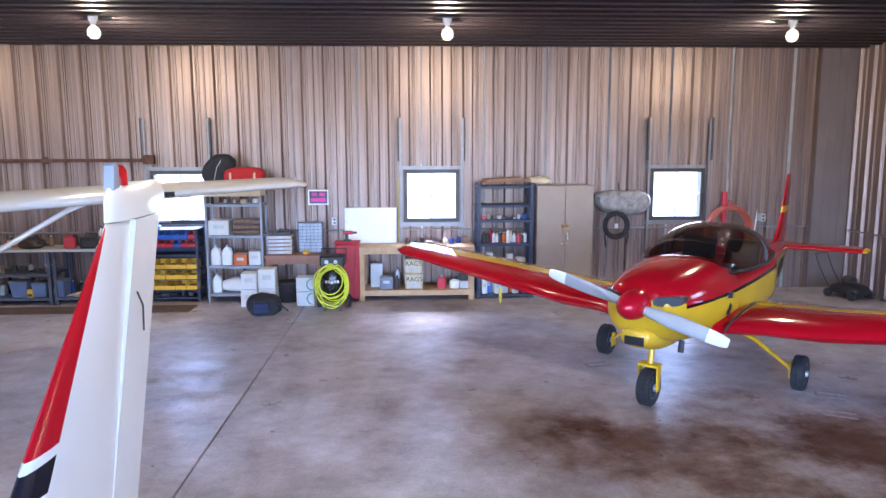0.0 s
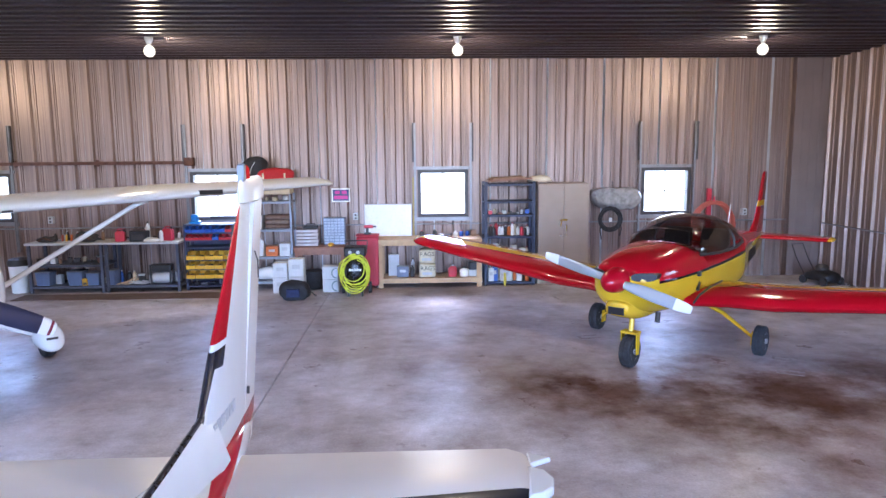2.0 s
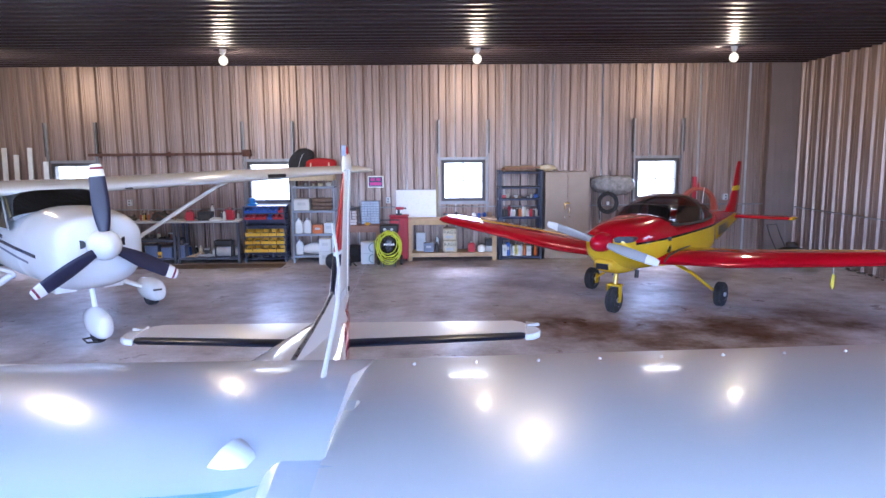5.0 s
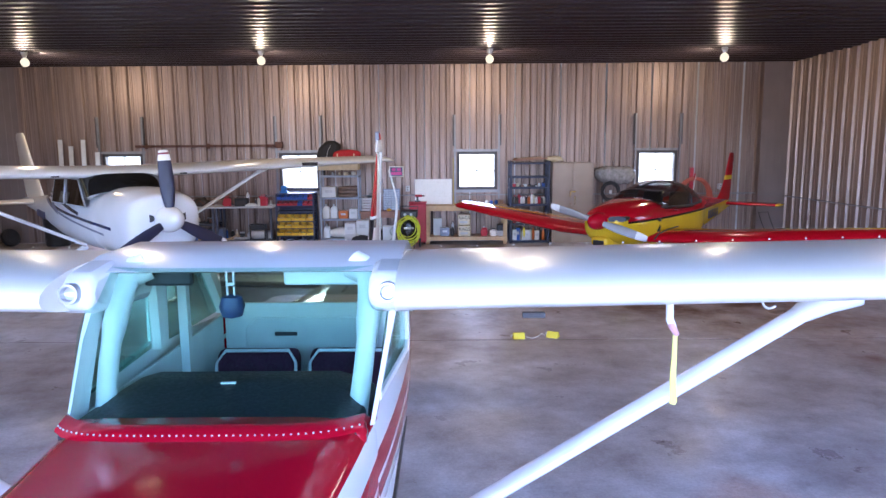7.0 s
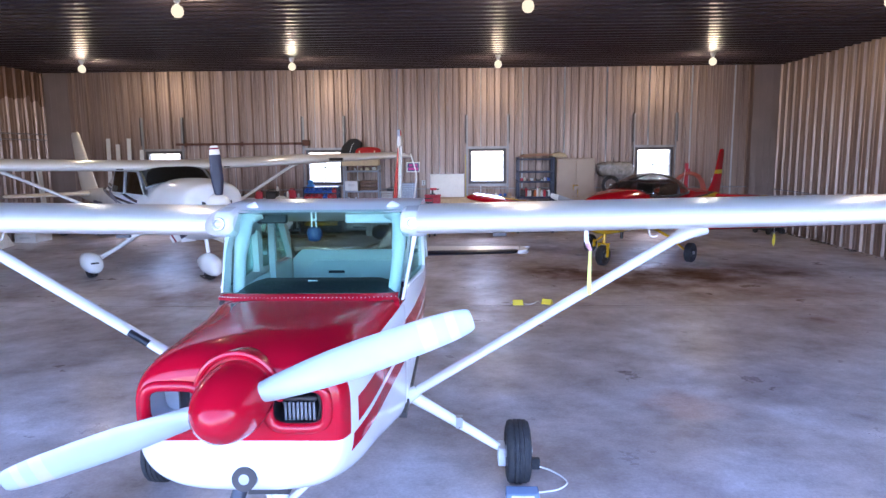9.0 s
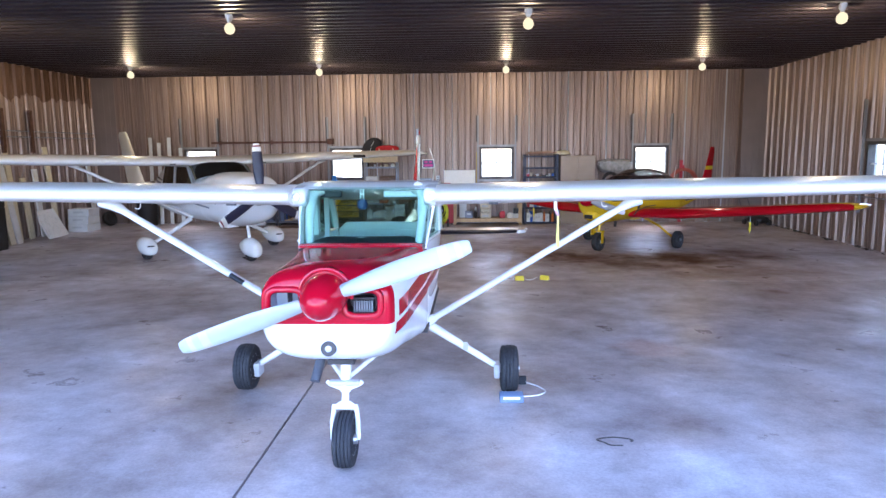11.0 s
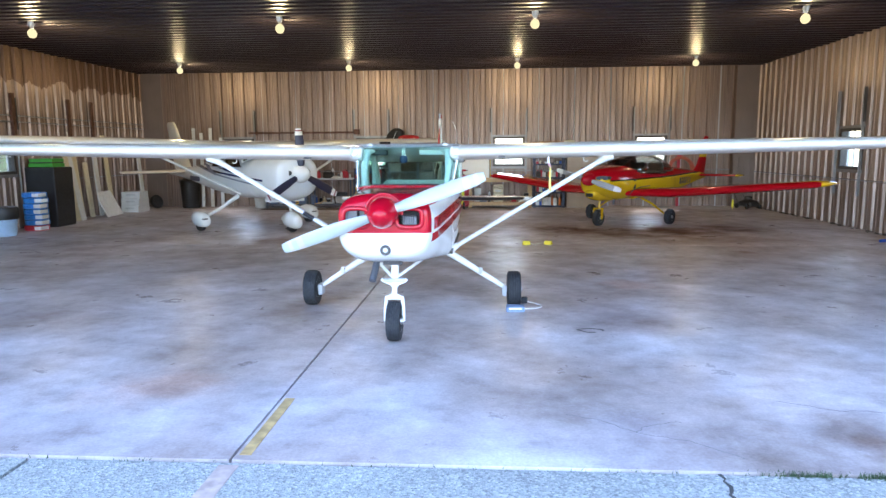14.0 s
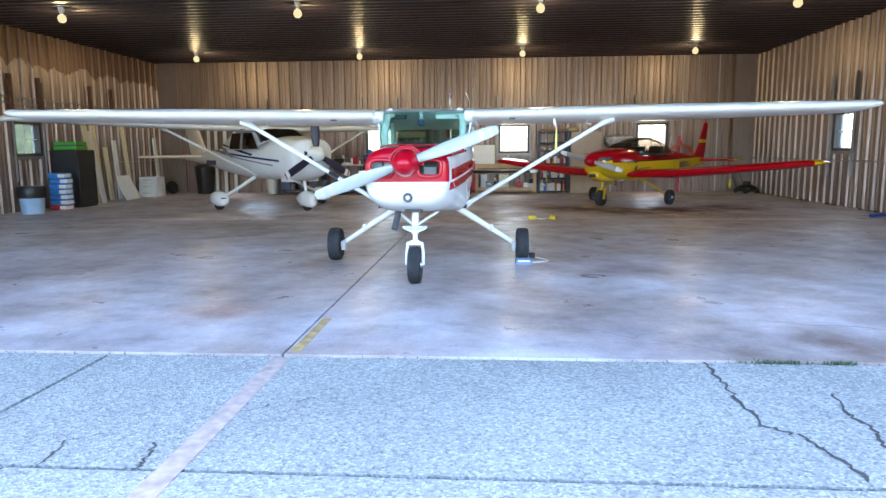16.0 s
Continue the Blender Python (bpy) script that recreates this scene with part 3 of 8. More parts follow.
# ---------------- aircraft parts ----------------
def wheel(parent, x, y, z, r, w, name="wheel", grooves=4):
    """Tyre with grooves, rim and hub on an axle along x."""
    turn = pose(x, y, z, 0, 90, 0)
    bm = B()
    prof = [(r * 0.55, -w * 0.42), (r * 0.75, -w * 0.5), (r * 0.92, -w * 0.44)]
    k = grooves
    for i in range(k):
        a = -w * 0.36 + w * 0.72 * i / k
        b = -w * 0.36 + w * 0.72 * (i + 1) / k
        rr = r * (1 - 0.05 * abs((a + b) / w) ** 1.3)
        prof += [(rr, a + 0.003), (rr, b - 0.006), (rr - 0.007, b - 0.004), (rr - 0.007, b + 0.001)]
    prof += [(r * 0.92, w * 0.44), (r * 0.75, w * 0.5), (r * 0.55, w * 0.42)]
    lathe(bm, prof, 36, turn)
    t = part(name, bm, M_rubber, parent, "grooved black rubber tyre")
    bm = B()
    lathe(bm, [(0.001, -w * 0.3), (r * 0.3, -w * 0.3), (r * 0.35, -w * 0.38), (r * 0.54, -w * 0.40), (r * 0.56, -w * 0.43), (r * 0.56, w * 0.43), (r * 0.54, w * 0.40), (r * 0.35, w * 0.38), (r * 0.3, w * 0.3), (0.001, w * 0.3)], 28, turn)
    part("rim", bm, M_lgrey, t)
    bm = B()
    lathe(bm, [(0.001, -w * 0.62), (r * 0.16, -w * 0.6), (r * 0.2, -w * 0.3), (r * 0.2, w * 0.3), (r * 0.16, w * 0.6), (0.001, w * 0.62)], 16, turn)
    part("hub", bm, M_steel, t)
    return t


def blade(parent, m, length, root, tip_mats, thin=0.02, width=0.075, twist=28, grip=0.0):
    """Propeller blade along +x in the frame m."""
    rings = []
    keys = [(root, 0.6, 2.2), (root + 0.08, 0.85, 1.6), (length * 0.45, 1.15, 1.0), (length * 0.72, 1.1, 0.75), (length * 0.9, 0.95, 0.55), (length * 0.985, 0.72, 0.45), (length, 0.45, 0.3)]
    for x, wk, tk in spline(keys, 3):
        w = width * wk
        t = thin * tk
        a = radians(twist * (1 - 0.7 * x / length))
        ring = []
        for k in range(14):
            th = 2 * math.pi * k / 14
            u, v = w * math.cos(th), t * math.sin(th)
            ring.append(m @ Vector((x, u * math.sin(a) + v * math.cos(a), u * math.cos(a) - v * math.sin(a))))
        rings.append(ring)
    bm = B()
    loft(bm, rings)
    for f in bm.faces:
        c = m.inverted() @ f.calc_center_median()
        f.material_index = 0
        for lim, idx in tip_mats[1]:
            if c.x > lim * length:
                f.material_index = idx
    return part("propeller_blade", bm, tip_mats[0], parent)


# ---------------- red and white high-wing trainer ----------------
FIN_NAVY = (0.012, 0.013, 0.022)


def trainer():
    t = thing("high_wing_airplane", "white and red two-seat high-wing airplane with a red nose", "airplane", pose(0, 0, 0))
    fus_paint = zoned("trainer_fuselage_paint", WHITE, [
        (CRIMSON, [(0, -1, 0, 4.9), (0, -0.045, 1, 1.55)]),
        (CRIMSON, [(0, -1, 0, 6.0), (0, 0, 1, 1.045)]),
        (CRIMSON, [(0, -0.05, 1, 1.255), (0, 0.05, -1, -1.33), (0, 1, 0, -5.97), (0, -1, 0, 3.3)]),
        (CRIMSON, [(0, -0.05, 1, 1.355), (0, 0.05, -1, -1.46), (0, 1, 0, -5.92), (0, -1, 0, 3.3)]),
        (CRIMSON, [(0, 1, 0, -3.1), (0, -0.02, 1, 1.02), (0, 0.02, -1, -1.105)]),
    ], 0.085, 0.6)
    # engine cowling: lofted shell with two inlets cut into the nose
    bm = B()
    rings = [oval(y, zc, w, zt - zc, zc - zb, n, 96, x0) for y, zb, zt, w, zc, x0, n in spline([
        (-6.075, 0.905, 1.30, 0.37, 1.14, -0.045, 3.4), (-6.05, 0.845, 1.34, 0.40, 1.14, -0.045, 3.4), (-5.96, 0.79, 1.378, 0.42, 1.14, -0.04, 3.5), (-5.75, 0.735, 1.395, 0.435, 1.13, -0.02, 3.8),
        (-5.4, 0.70, 1.40, 0.45, 1.11, 0.0, 4.8), (-5.15, 0.685, 1.398, 0.465, 1.09, 0.01, 7.0), (-4.98, 0.67, 1.378, 0.482, 1.08, 0.01, 9.0), (-4.92, 0.67, 1.372, 0.488, 1.08, 0.008, 9.0)], 6)]
    loft(bm, rings)
    cowl = part("cowling", bm, fus_paint, t, "red topped engine cowling with white underside")

    def inlet_ring(cx, y, grow=0.0):
        ring = []
        for k in range(28):
            a = 2 * math.pi * k / 28
            c, s = math.cos(a), math.sin(a)
            ring.append(Vector((cx + (0.10 + grow) * math.copysign(abs(c) ** 0.55, c), y, 1.178 + (0.071 + grow) * math.copysign(abs(s) ** 0.55, s))))
        return ring
    cutters = []
    for cx in (-0.285, 0.183):
        bm = B()
        loft(bm, [inlet_ring(cx, -6.3), inlet_ring(cx, -5.93)])
        bmesh.ops.recalc_face_normals(bm, faces=bm.faces)
        me = bpy.data.meshes.new("inlet_cut")
        bm.to_mesh(me)
        bm.free()
        cutter = new("inlet_cut", me)
        cutters.append(cutter)
        md = cowl.modifiers.new("inlet", "BOOLEAN")
        md.operation = "DIFFERENCE"
        md.solver = "EXACT"
        md.object = cutter
    cut = bpy.data.meshes.new_from_object(cowl.evaluated_get(bpy.context.evaluated_depsgraph_get()))
    cowl.modifiers.clear()
    cowl.data = cut
    cut.set_sharp_from_angle(angle=radians(38))
    for cutter in cutters:
        bpy.data.objects.remove(cutter)
    for cx in (-0.285, 0.183):
        bm = B()
        loft(bm, [inlet_ring(cx, -6.06, -0.003), inlet_ring(cx, -5.934, -0.003)], cap=False)
        bm.faces.new([bm.verts.new(p) for p in inlet_ring(cx, -5.935, -0.004)])
        # right lining is black to deepen the shade inside the inlet
        part("air_inlet", bm, M_black if cx > 0 else M_lgrey, cowl, "dark cooling air inlet" if cx > 0 else "pale grey baffle inside the air inlet")
        bm = B()
        ring = inlet_ring(cx, -6.076, 0.012)
        tube(bm, ring + ring[:1], 0.021, 10, False)
        part("inlet_lip", bm, M_red, cowl)
    for k in range(8):
        bm = B()
        x = 0.125 + 0.0155 * k
        box(bm, x, x + 0.009, -6.045, -5.96, 1.115, 1.185)
        part("cylinder_fin", bm, simple("cast_grey_alloy", (0.20, 0.21, 0.23), 0.45, 0.6, 0.2, 20), cowl, smooth=False)
    bm = B()
    box(bm, 0.118, 0.252, -6.04, -5.97, 1.188, 1.206)
    part("rocker_cover", bm, M_dark, cowl, bevel=0.006)
    for x in (0.262, 0.272):
        bm = B()
        tube(bm, spline([(x - 0.01, -6.03, 1.12), (x + 0.006, -6.045, 1.17), (x - 0.012, -6.03, 1.225), (x - 0.05, -6.01, 1.235)], 4), 0.008, 8)
        part("ignition_lead", bm, M_dark, cowl)
    bm = B()
    box(bm, -0.285, -0.279, -6.03, -5.94, 1.12, 1.235)
    part("baffle_seam", bm, M_dark, cowl)
    # hood that arches over the spinner, with its rolled edge
    SX, SZ = -0.038, 1.228
    arcs = [(-6.078, 0.162), (-6.03, 0.163), (-5.95, 0.150), (-5.86, 0.115)]
    angles = [radians(-8 + 196 * k / 20) for k in range(21)]
    bm = B()
    loft(bm, [[Vector((SX + r * math.cos(q), y, SZ + r * math.sin(q))) for q in angles] for y, r in arcs])
    part("spinner_hood", bm, M_red, cowl)
    bm = B()
    tube(bm, [(SX + 0.158 * math.cos(q), -6.079, SZ + 0.158 * math.sin(q)) for q in angles], 0.013, 8)
    part("hood_edge", bm, M_red, cowl)
    # spinner and propeller
    bm = B()
    m = pose(SX, -6.085, SZ, 90, 0, 0)
    lathe(bm, [(0.136, -0.02), (0.138, 0.02), (0.135, 0.09), (0.122, 0.16), (0.097, 0.225), (0.057, 0.275), (0.02, 0.298), (0.001, 0.30)], 36, m)
    sp = part("spinner", bm, zoned("worn_spinner_paint", CRIMSON, [((0.6, 0.55, 0.55), [(0, 0.35, -1, -3.255), (0, 1, 0, -6.2)])], 0.13), t, "glossy red spinner with chipped paint")
    bm = B()
    slab(bm, [(-0.03, -0.012), (-0.012, 0.004), (0.004, 0.006), (0.014, 0.03), (0.03, 0.026), (0.022, 0.006), (0.012, -0.012), (-0.01, -0.01), (-0.024, -0.022)], "z", 0.0, 0.006)
    for v in bm.verts:
        v.co = pose(-0.118, -6.262, 1.258, 66, 0, -42) @ v.co
    part("paint_chip", bm, M_white, sp)
    pale = simple("pale_prop_paint", (0.40, 0.44, 0.43), 0.42, 0.1, 0.05, 9)
    pinkw = simple("faded_red_band", (0.47, 0.42, 0.40), 0.4, 0.0, 0.06, 9)
    for a in (-19.6, 160.4):
        blade(t, pose(SX, -6.165, SZ, 0, a, 0), 0.93, 0.11, ([pale, pinkw], [(0.80, 1), (0.845, 0), (0.90, 1), (0.925, 0)]), 0.02, 0.056, 30)
    # landing light
    bm = B()
    lathe(bm, [(0.001, 0.004), (0.04, 0.0), (0.044, -0.03)], 24, pose(-0.03, -6.088, 0.895, 84, 0, 0))
    ll = part("landing_light", bm, M_silver, t, "round glass landing light")
    bm = B()
    lathe(bm, [(0.042, 0.006), (0.047, 0.006), (0.048, -0.04)], 24, pose(-0.03, -6.084, 0.895, 84, 0, 0))
    part("light_bezel", bm, M_dark, ll)
    # solid dark box stands for the shaded scoop opening
    bm = B()
    box(bm, -0.08, 0.09, -5.9, -5.8, 0.735, 0.765)
    part("air_scoop", bm, M_dark, t)
    bm = B()
    tube(bm, [(-0.20, -5.5, 0.72), (-0.21, -5.6, 0.62), (-0.225, -5.66, 0.54)], 0.034, 12)
    part("exhaust_pipe", bm, simple("sooty_pipe", (0.16, 0.17, 0.2), 0.5, 0.6, 0.2), t)
    # tub of the cabin, then the tail cone
    bm = B()
    rings = []
    for y, zb, zt, w in spline([(-5.0, 0.67, 1.40, 0.482), (-4.6, 0.645, 1.40, 0.525), (-4.0, 0.645, 1.38, 0.55), (-3.4, 0.67, 1.33, 0.53), (-3.0, 0.70, 1.29, 0.49)], 4):
        ring = []
        for k in range(30):
            a = math.pi + math.pi * k / 29
            c, s = math.cos(a), math.sin(a)
            ring.append(Vector((w * math.copysign(abs(c) ** 0.55, c), y, zt - 0.02 + (zt - 0.02 - zb) * math.copysign(abs(s) ** 0.55, s))))
        rings.append(ring)
    loft(bm, rings, cap=False, closed=False)
    part("cabin_side", bm, fus_paint, t)
    bm = B()
    body(bm, [(-3.42, 0.67, 1.29, 0.50, 1.0), (-3.0, 0.70, 1.28, 0.46, 1.0), (-2.4, 0.735, 1.235, 0.38, 1.0), (-1.6, 0.77, 1.17, 0.28, 1.0), (-0.8, 0.82, 1.11, 0.17, 0.98), (-0.2, 0.86, 1.05, 0.08, 0.96), (0.1, 0.88, 1.0, 0.03, 0.94)], 6, 2.5, 40)
    # the tail swings a little to port
    for v in bm.verts:
        u = min(1.0, max(0.0, (v.co.y + 3.2) / 1.4)) * min(1.0, max(0.0, -v.co.y / 1.8))
        v.co.x -= 0.06 * u
    part("tail_cone", bm, fus_paint, t, "cream white tail cone with red side stripe")
    # wrap-round rear window
    bm = B()
    loft(bm, [[Vector(p) for p in ((-0.49, -3.41, 1.30), (-0.46, -3.55, 1.58), (-0.40, -3.565, 1.64), (0.40, -3.565, 1.64), (0.46, -3.55, 1.58), (0.49, -3.41, 1.30))],
              [Vector(p) for p in ((-0.44, -2.9, 1.26), (-0.36, -2.85, 1.30), (-0.28, -2.83, 1.305), (0.28, -2.83, 1.305), (0.36, -2.85, 1.30), (0.44, -2.9, 1.26))]], cap=False, closed=False)
    part("rear_window", bm, M_glass_rear, t, "rear cabin window with a darkened tint")
    # cabin floor, rear bulkhead and lining
    bm = B()
    box(bm, -0.5, 0.5, -5.0, -3.4, 0.70, 0.73)
    part("cabin_floor", bm, M_dark, t)
    bm = B()
    slab(bm, [(-0.47, 0.75), (0.47, 0.75), (0.47, 1.33), (0.40, 1.395), (-0.40, 1.395), (-0.47, 1.33)], "y", -3.46, -3.44)
    part("baggage_wall", bm, M_interior, t, "pale cabin rear lining")
    bm = B()
    slab(bm, [(-0.36, 1.08), (0.36, 1.0), (0.36, 1.26), (0.30, 1.32), (-0.30, 1.32), (-0.36, 1.26)], "y", -3.475, -3.461)
    lp = part("lining_panel", bm, M_interior, t, bevel=0.01)
    bm = B()
    box(bm, -0.20, -0.08, -3.482, -3.4755, 1.22, 1.24)
    part("panel_slot", bm, M_dark, lp)
    # windshield frame: posts, header, glass
    WB, WT = 1.385, 1.80
    for sx in (-1, 1):
        bm = B()
        loft(bm, [[Vector((sx * a + 0.012, y, z)) for a, y in ((i0, y0), (o0, y0 + 0.01), (o0, y1), (i0, y1))] for z, i0, o0, y0, y1 in ((WB - 0.03, 0.472, 0.486, -5.02, -4.90), (1.58, 0.508, 0.524, -4.83, -4.72), (WT - 0.01, 0.525, 0.565, -4.61, -4.46))])
        part("windshield_post", bm, M_white, t)
        bm = B()
        tube(bm, spline([(sx * 0.425, -4.86, 1.33), (sx * 0.445, -4.74, 1.55), (sx * 0.44, -4.60, 1.74), (sx * 0.38, -4.56, 1.79)], 4), [0.034] * 5 + [0.042] * 4 + [0.055] * 4, 12)
        part("inner_pillar", bm, M_interior, t, "pale padded pillar behind the windshield")
        bm = B()
        slab(bm, [(-4.20, 1.36), (-4.12, 1.36), (-4.10, WT - 0.02), (-4.22, WT - 0.02)], "x", sx * 0.505, sx * 0.548)
        part("door_post", bm, M_white, t)
        bm = B()
        slab(bm, [(-3.40, 1.33), (-3.30, 1.31), (-3.57, WT - 0.14), (-3.67, WT - 0.12)], "x", sx * 0.49, sx * 0.54)
        part("rear_post", bm, M_white, t)
        bm = B()
        sheet_quad(bm, [(sx * 0.49, -4.90, 1.385), (sx * 0.543, -4.20, 1.37), (sx * 0.543, -4.21, WT - 0.02), (sx * 0.525, -4.44, WT - 0.02)])
        p = part("door_window", bm, M_glass_teal, t, smooth=False)
        bm = B()
        sheet_quad(bm, [(sx * 0.543, -4.12, 1.36), (sx * 0.53, -3.40, 1.34), (sx * 0.53, -3.66, WT - 0.13), (sx * 0.543, -4.11, WT - 0.03)])
        part("rear_side_window", bm, M_glass_teal, t, smooth=False)
        bm = B()
        tube(bm, [(sx * 0.50, -4.90, 1.40), (sx * 0.555, -4.3, 1.385), (sx * 0.552, -4.20, 1.40), (sx * 0.552, -4.20, WT)], 0.012, 6)
        part("door_edge", bm, M_white, t)
        bm = B()
        box(bm, sx * 0.46 - 0.02, sx * 0.46 + 0.02, -4.06, -4.02, 0.75, 1.70)
        part("inner_post", bm, M_interior, t)
        bm = B()
        a, b = sorted((sx * 0.478, sx * 0.49))
        box(bm, a, b, -4.90, -3.47, 0.74, 1.34)
        part("door_lining", bm, M_interior, t, bevel=0.005)
    bm = B()
    N = 16
    lo, hi = [], []
    for k in range(N + 1):
        u = -1 + 2 * k / N
        bulge = 1 - abs(u) ** 5
        lo.append(Vector((0.463 * u + 0.01, -5.03 - 0.13 * bulge, WB + 0.02 * bulge)))
        hi.append(Vector((0.53 * u, -4.62 - 0.07 * bulge, WT)))
    mid = [a * 0.5 + b * 0.5 + Vector((0, -0.045, 0.02)) for a, b in zip(lo, hi)]
    loft(bm, [lo, mid, hi], cap=False, closed=False)
    ws = part("windshield", bm, M_glass_teal, t, "curved teal tinted windshield")
    bm = B()
    loft(bm, [[p + Vector((0, dy, dz)) for p in lo] for dy, dz in ((0.004, 0.014), (-0.014, 0.016), (-0.07, 0.0), (-0.078, -0.008))], cap=False, closed=False)
    part("windshield_retainer", bm, M_red, ws, "red riveted windshield strip")
    for k in range(46):
        u = -1 + 2 * (k + 0.5) / 46
        bulge = 1 - abs(u) ** 5
        bm = B()
        bmesh.ops.create_icosphere(bm, subdivisions=1, radius=0.0032, matrix=Matrix.Translation((0.463 * u + 0.01, -5.087 - 0.13 * bulge, WB + 0.005 + 0.02 * bulge)))
        part("rivet", bm, M_lgrey, ws)
    bm = B()
    slab(bm, [(-4.70, WT - 0.012), (-4.62, WT - 0.03), (-3.56, 1.62), (-3.56, 1.67), (-4.2, WT + 0.03), (-4.55, WT + 0.025)], "x", -0.565, 0.565)
    part("cabin_roof", bm, M_white, t)
    for sx in (-1, 1):
        bm = B()
        a, b = sorted((sx * 0.33 + 0.01, sx * 0.468 + 0.01))
        box(bm, a, b, -5.10, -4.985, 1.10, WB - 0.004)
        part("firewall_corner", bm, fus_paint, t, bevel=0.035)
    # glare shield, panel, seats, compass, visors
    bm = B()
    loft(bm, [[Vector((x, y, z)) for y, z in ((-5.10, 1.25), (-4.56, 1.25), (-4.56, 1.345 + lift * 0.6), (-4.62, 1.365 + lift), (-4.8, 1.375 + lift), (-5.10, 1.372))] for x, lift in ((-0.455, -0.02), (-0.40, 0.015), (-0.33, 0.035), (0.33, 0.035), (0.40, 0.015), (0.455, -0.02))])
    gs = part("glareshield", bm, M_shield, t, "black vinyl glareshield", bevel=0.015)
    bm = B()
    box(bm, -0.47, 0.47, -4.53, -4.48, 1.0, 1.25)
    part("instrument_panel", bm, M_black, t)
    bm = B()
    box(bm, -0.055, -0.005, -4.79, -4.775, 1.411, 1.415)
    part("paper_slip", bm, M_white, gs)
    for sx in (-1, 1):
        bm = B()
        slab(bm, [(-3.80, 0.80), (-3.68, 0.80), (-3.60, 1.16), (-3.64, 1.205), (-3.70, 1.205), (-3.74, 1.16)], "x", sx * 0.235 - 0.205, sx * 0.235 + 0.205)
        s = part("seat_back", bm, M_maroon, t, "dark maroon seat back with white piping", bevel=0.03)
        bm = B()
        x0 = sx * 0.235
        tube(bm, [(x0 - 0.20, -3.77, 0.98), (x0 - 0.198, -3.73, 1.15), (x0 - 0.16, -3.705, 1.205), (x0 + 0.16, -3.705, 1.205), (x0 + 0.198, -3.73, 1.15), (x0 + 0.20, -3.77, 0.98)], 0.009, 6)
        part("piping", bm, M_white, s)
        bm = B()
        box(bm, x0 - 0.2, x0 + 0.2, -4.2, -3.76, 0.74, 0.84)
        part("seat_cushion", bm, M_maroon, t, bevel=0.03)
    bm = B()
    lathe(bm, [(0.001, -0.045), (0.035, -0.035), (0.045, 0), (0.035, 0.035), (0.001, 0.045)], 16, pose(-0.03, -4.70, 1.665))
    cp = part("compass", bm, simple("dark_blue_plastic", (0.02, 0.035, 0.09), 0.4), t, "dark blue round compass")
    bm = B()
    box(bm, -0.045, -0.039, -4.71, -4.70, 1.70, 1.79)
    box(bm, -0.021, -0.015, -4.71, -4.70, 1.70, 1.79)
    box(bm, -0.039, -0.021, -4.71, -4.70, 1.74, 1.75)
    part("compass_bracket", bm, M_steel, cp)
    for x0, x1 in ((-0.40, -0.22), (0.12, 0.42)):
        bm = B()
        box(bm, x0, x1, -4.56, -4.53, 1.71, 1.785)
        part("sun_visor", bm, M_interior if x0 > 0 else M_black, t, bevel=0.01)
    # wing
    LE, ZW = -4.95, 1.735
    ws_ob = {}
    for sx in (-1, 1):
        rows = []
        for a in [0.56, 2.7, 4.6, 4.85, 4.98, 5.06, 5.08]:
            c = 1.405 if a < 2.75 else 1.405 - 0.37 * (a - 2.7) / 2.3
            le = LE if a < 2.75 else LE + 0.10 * (a - 2.7) / 2.3
            th = 0.115
            k = {4.98: 0.9, 5.06: 0.62, 5.08: 0.3}.get(a, 1)
            le += c * (1 - k) * 0.35
            rows.append((sx * a, le, ZW + max(0, a - 0.5) * 0.0165 + (0.015 if k < 1 else 0), c * k, th * (0.5 + 0.5 * k)))
        bm = B()
        rings = [[Vector((s, yl + d, z + h - 0.05 * d)) for d, h in foil(c, th, 18, 0.016)] for s, yl, z, c, th in rows]
        loft(bm, rings)
        ws_ob[sx] = part("wing", bm, M_cream, t, "long cream white wing")
    for sx in (-1, 1):
        w = ws_ob[sx]
        # rivet rows
        for k in range(24):
            x = sx * (0.7 + 0.17 * k)
            bm = B()
            bmesh.ops.create_icosphere(bm, subdivisions=1, radius=0.005, matrix=Matrix.Translation((x, LE + 1.06, ZW + 0.011 + abs(x) * 0.0165)))
            part("rivet", bm, M_cream, w)
        bm = B()
        lathe(bm, [(0.001, -0.012), (0.022, -0.01), (0.026, 0.012), (0.034, 0.012), (0.036, 0.0), (0.036, -0.03)], 18, pose(sx * 0.53, LE + 0.122, 1.738, 85, 0, 0))
        part("air_vent", bm, M_steel, w, "round cabin air vent")
        bm = B()
        slab(bm, [(LE + 0.14, 1.685), (LE + 0.2, 1.655), (LE + 0.6, 1.62), (LE + 0.7, 1.80), (LE + 0.33, 1.815), (LE + 0.17, 1.795), (LE + 0.125, 1.74)], "x", sx * 0.462, sx * 0.615)
        part("wing_root_fairing", bm, M_white, w, bevel=0.03)
        bm = B()
        box(bm, sx * 1.0 - 0.035, sx * 1.0 + 0.035, LE - 0.008, LE + 0.02, 1.68, 1.695)
        part("stall_vent" if sx > 0 else "stall_port", bm, M_dark, w)
        # strut with end fairings
        bm = B()
        a, b = Vector((sx * 0.49, -4.73, 0.725)), Vector((sx * 2.08, -4.655, 1.667))
        tube(bm, [a + (b - a) * k / 6 for k in range(7)], 0.05, 16, True, 0.5)
        st = part("wing_strut", bm, M_white, t)
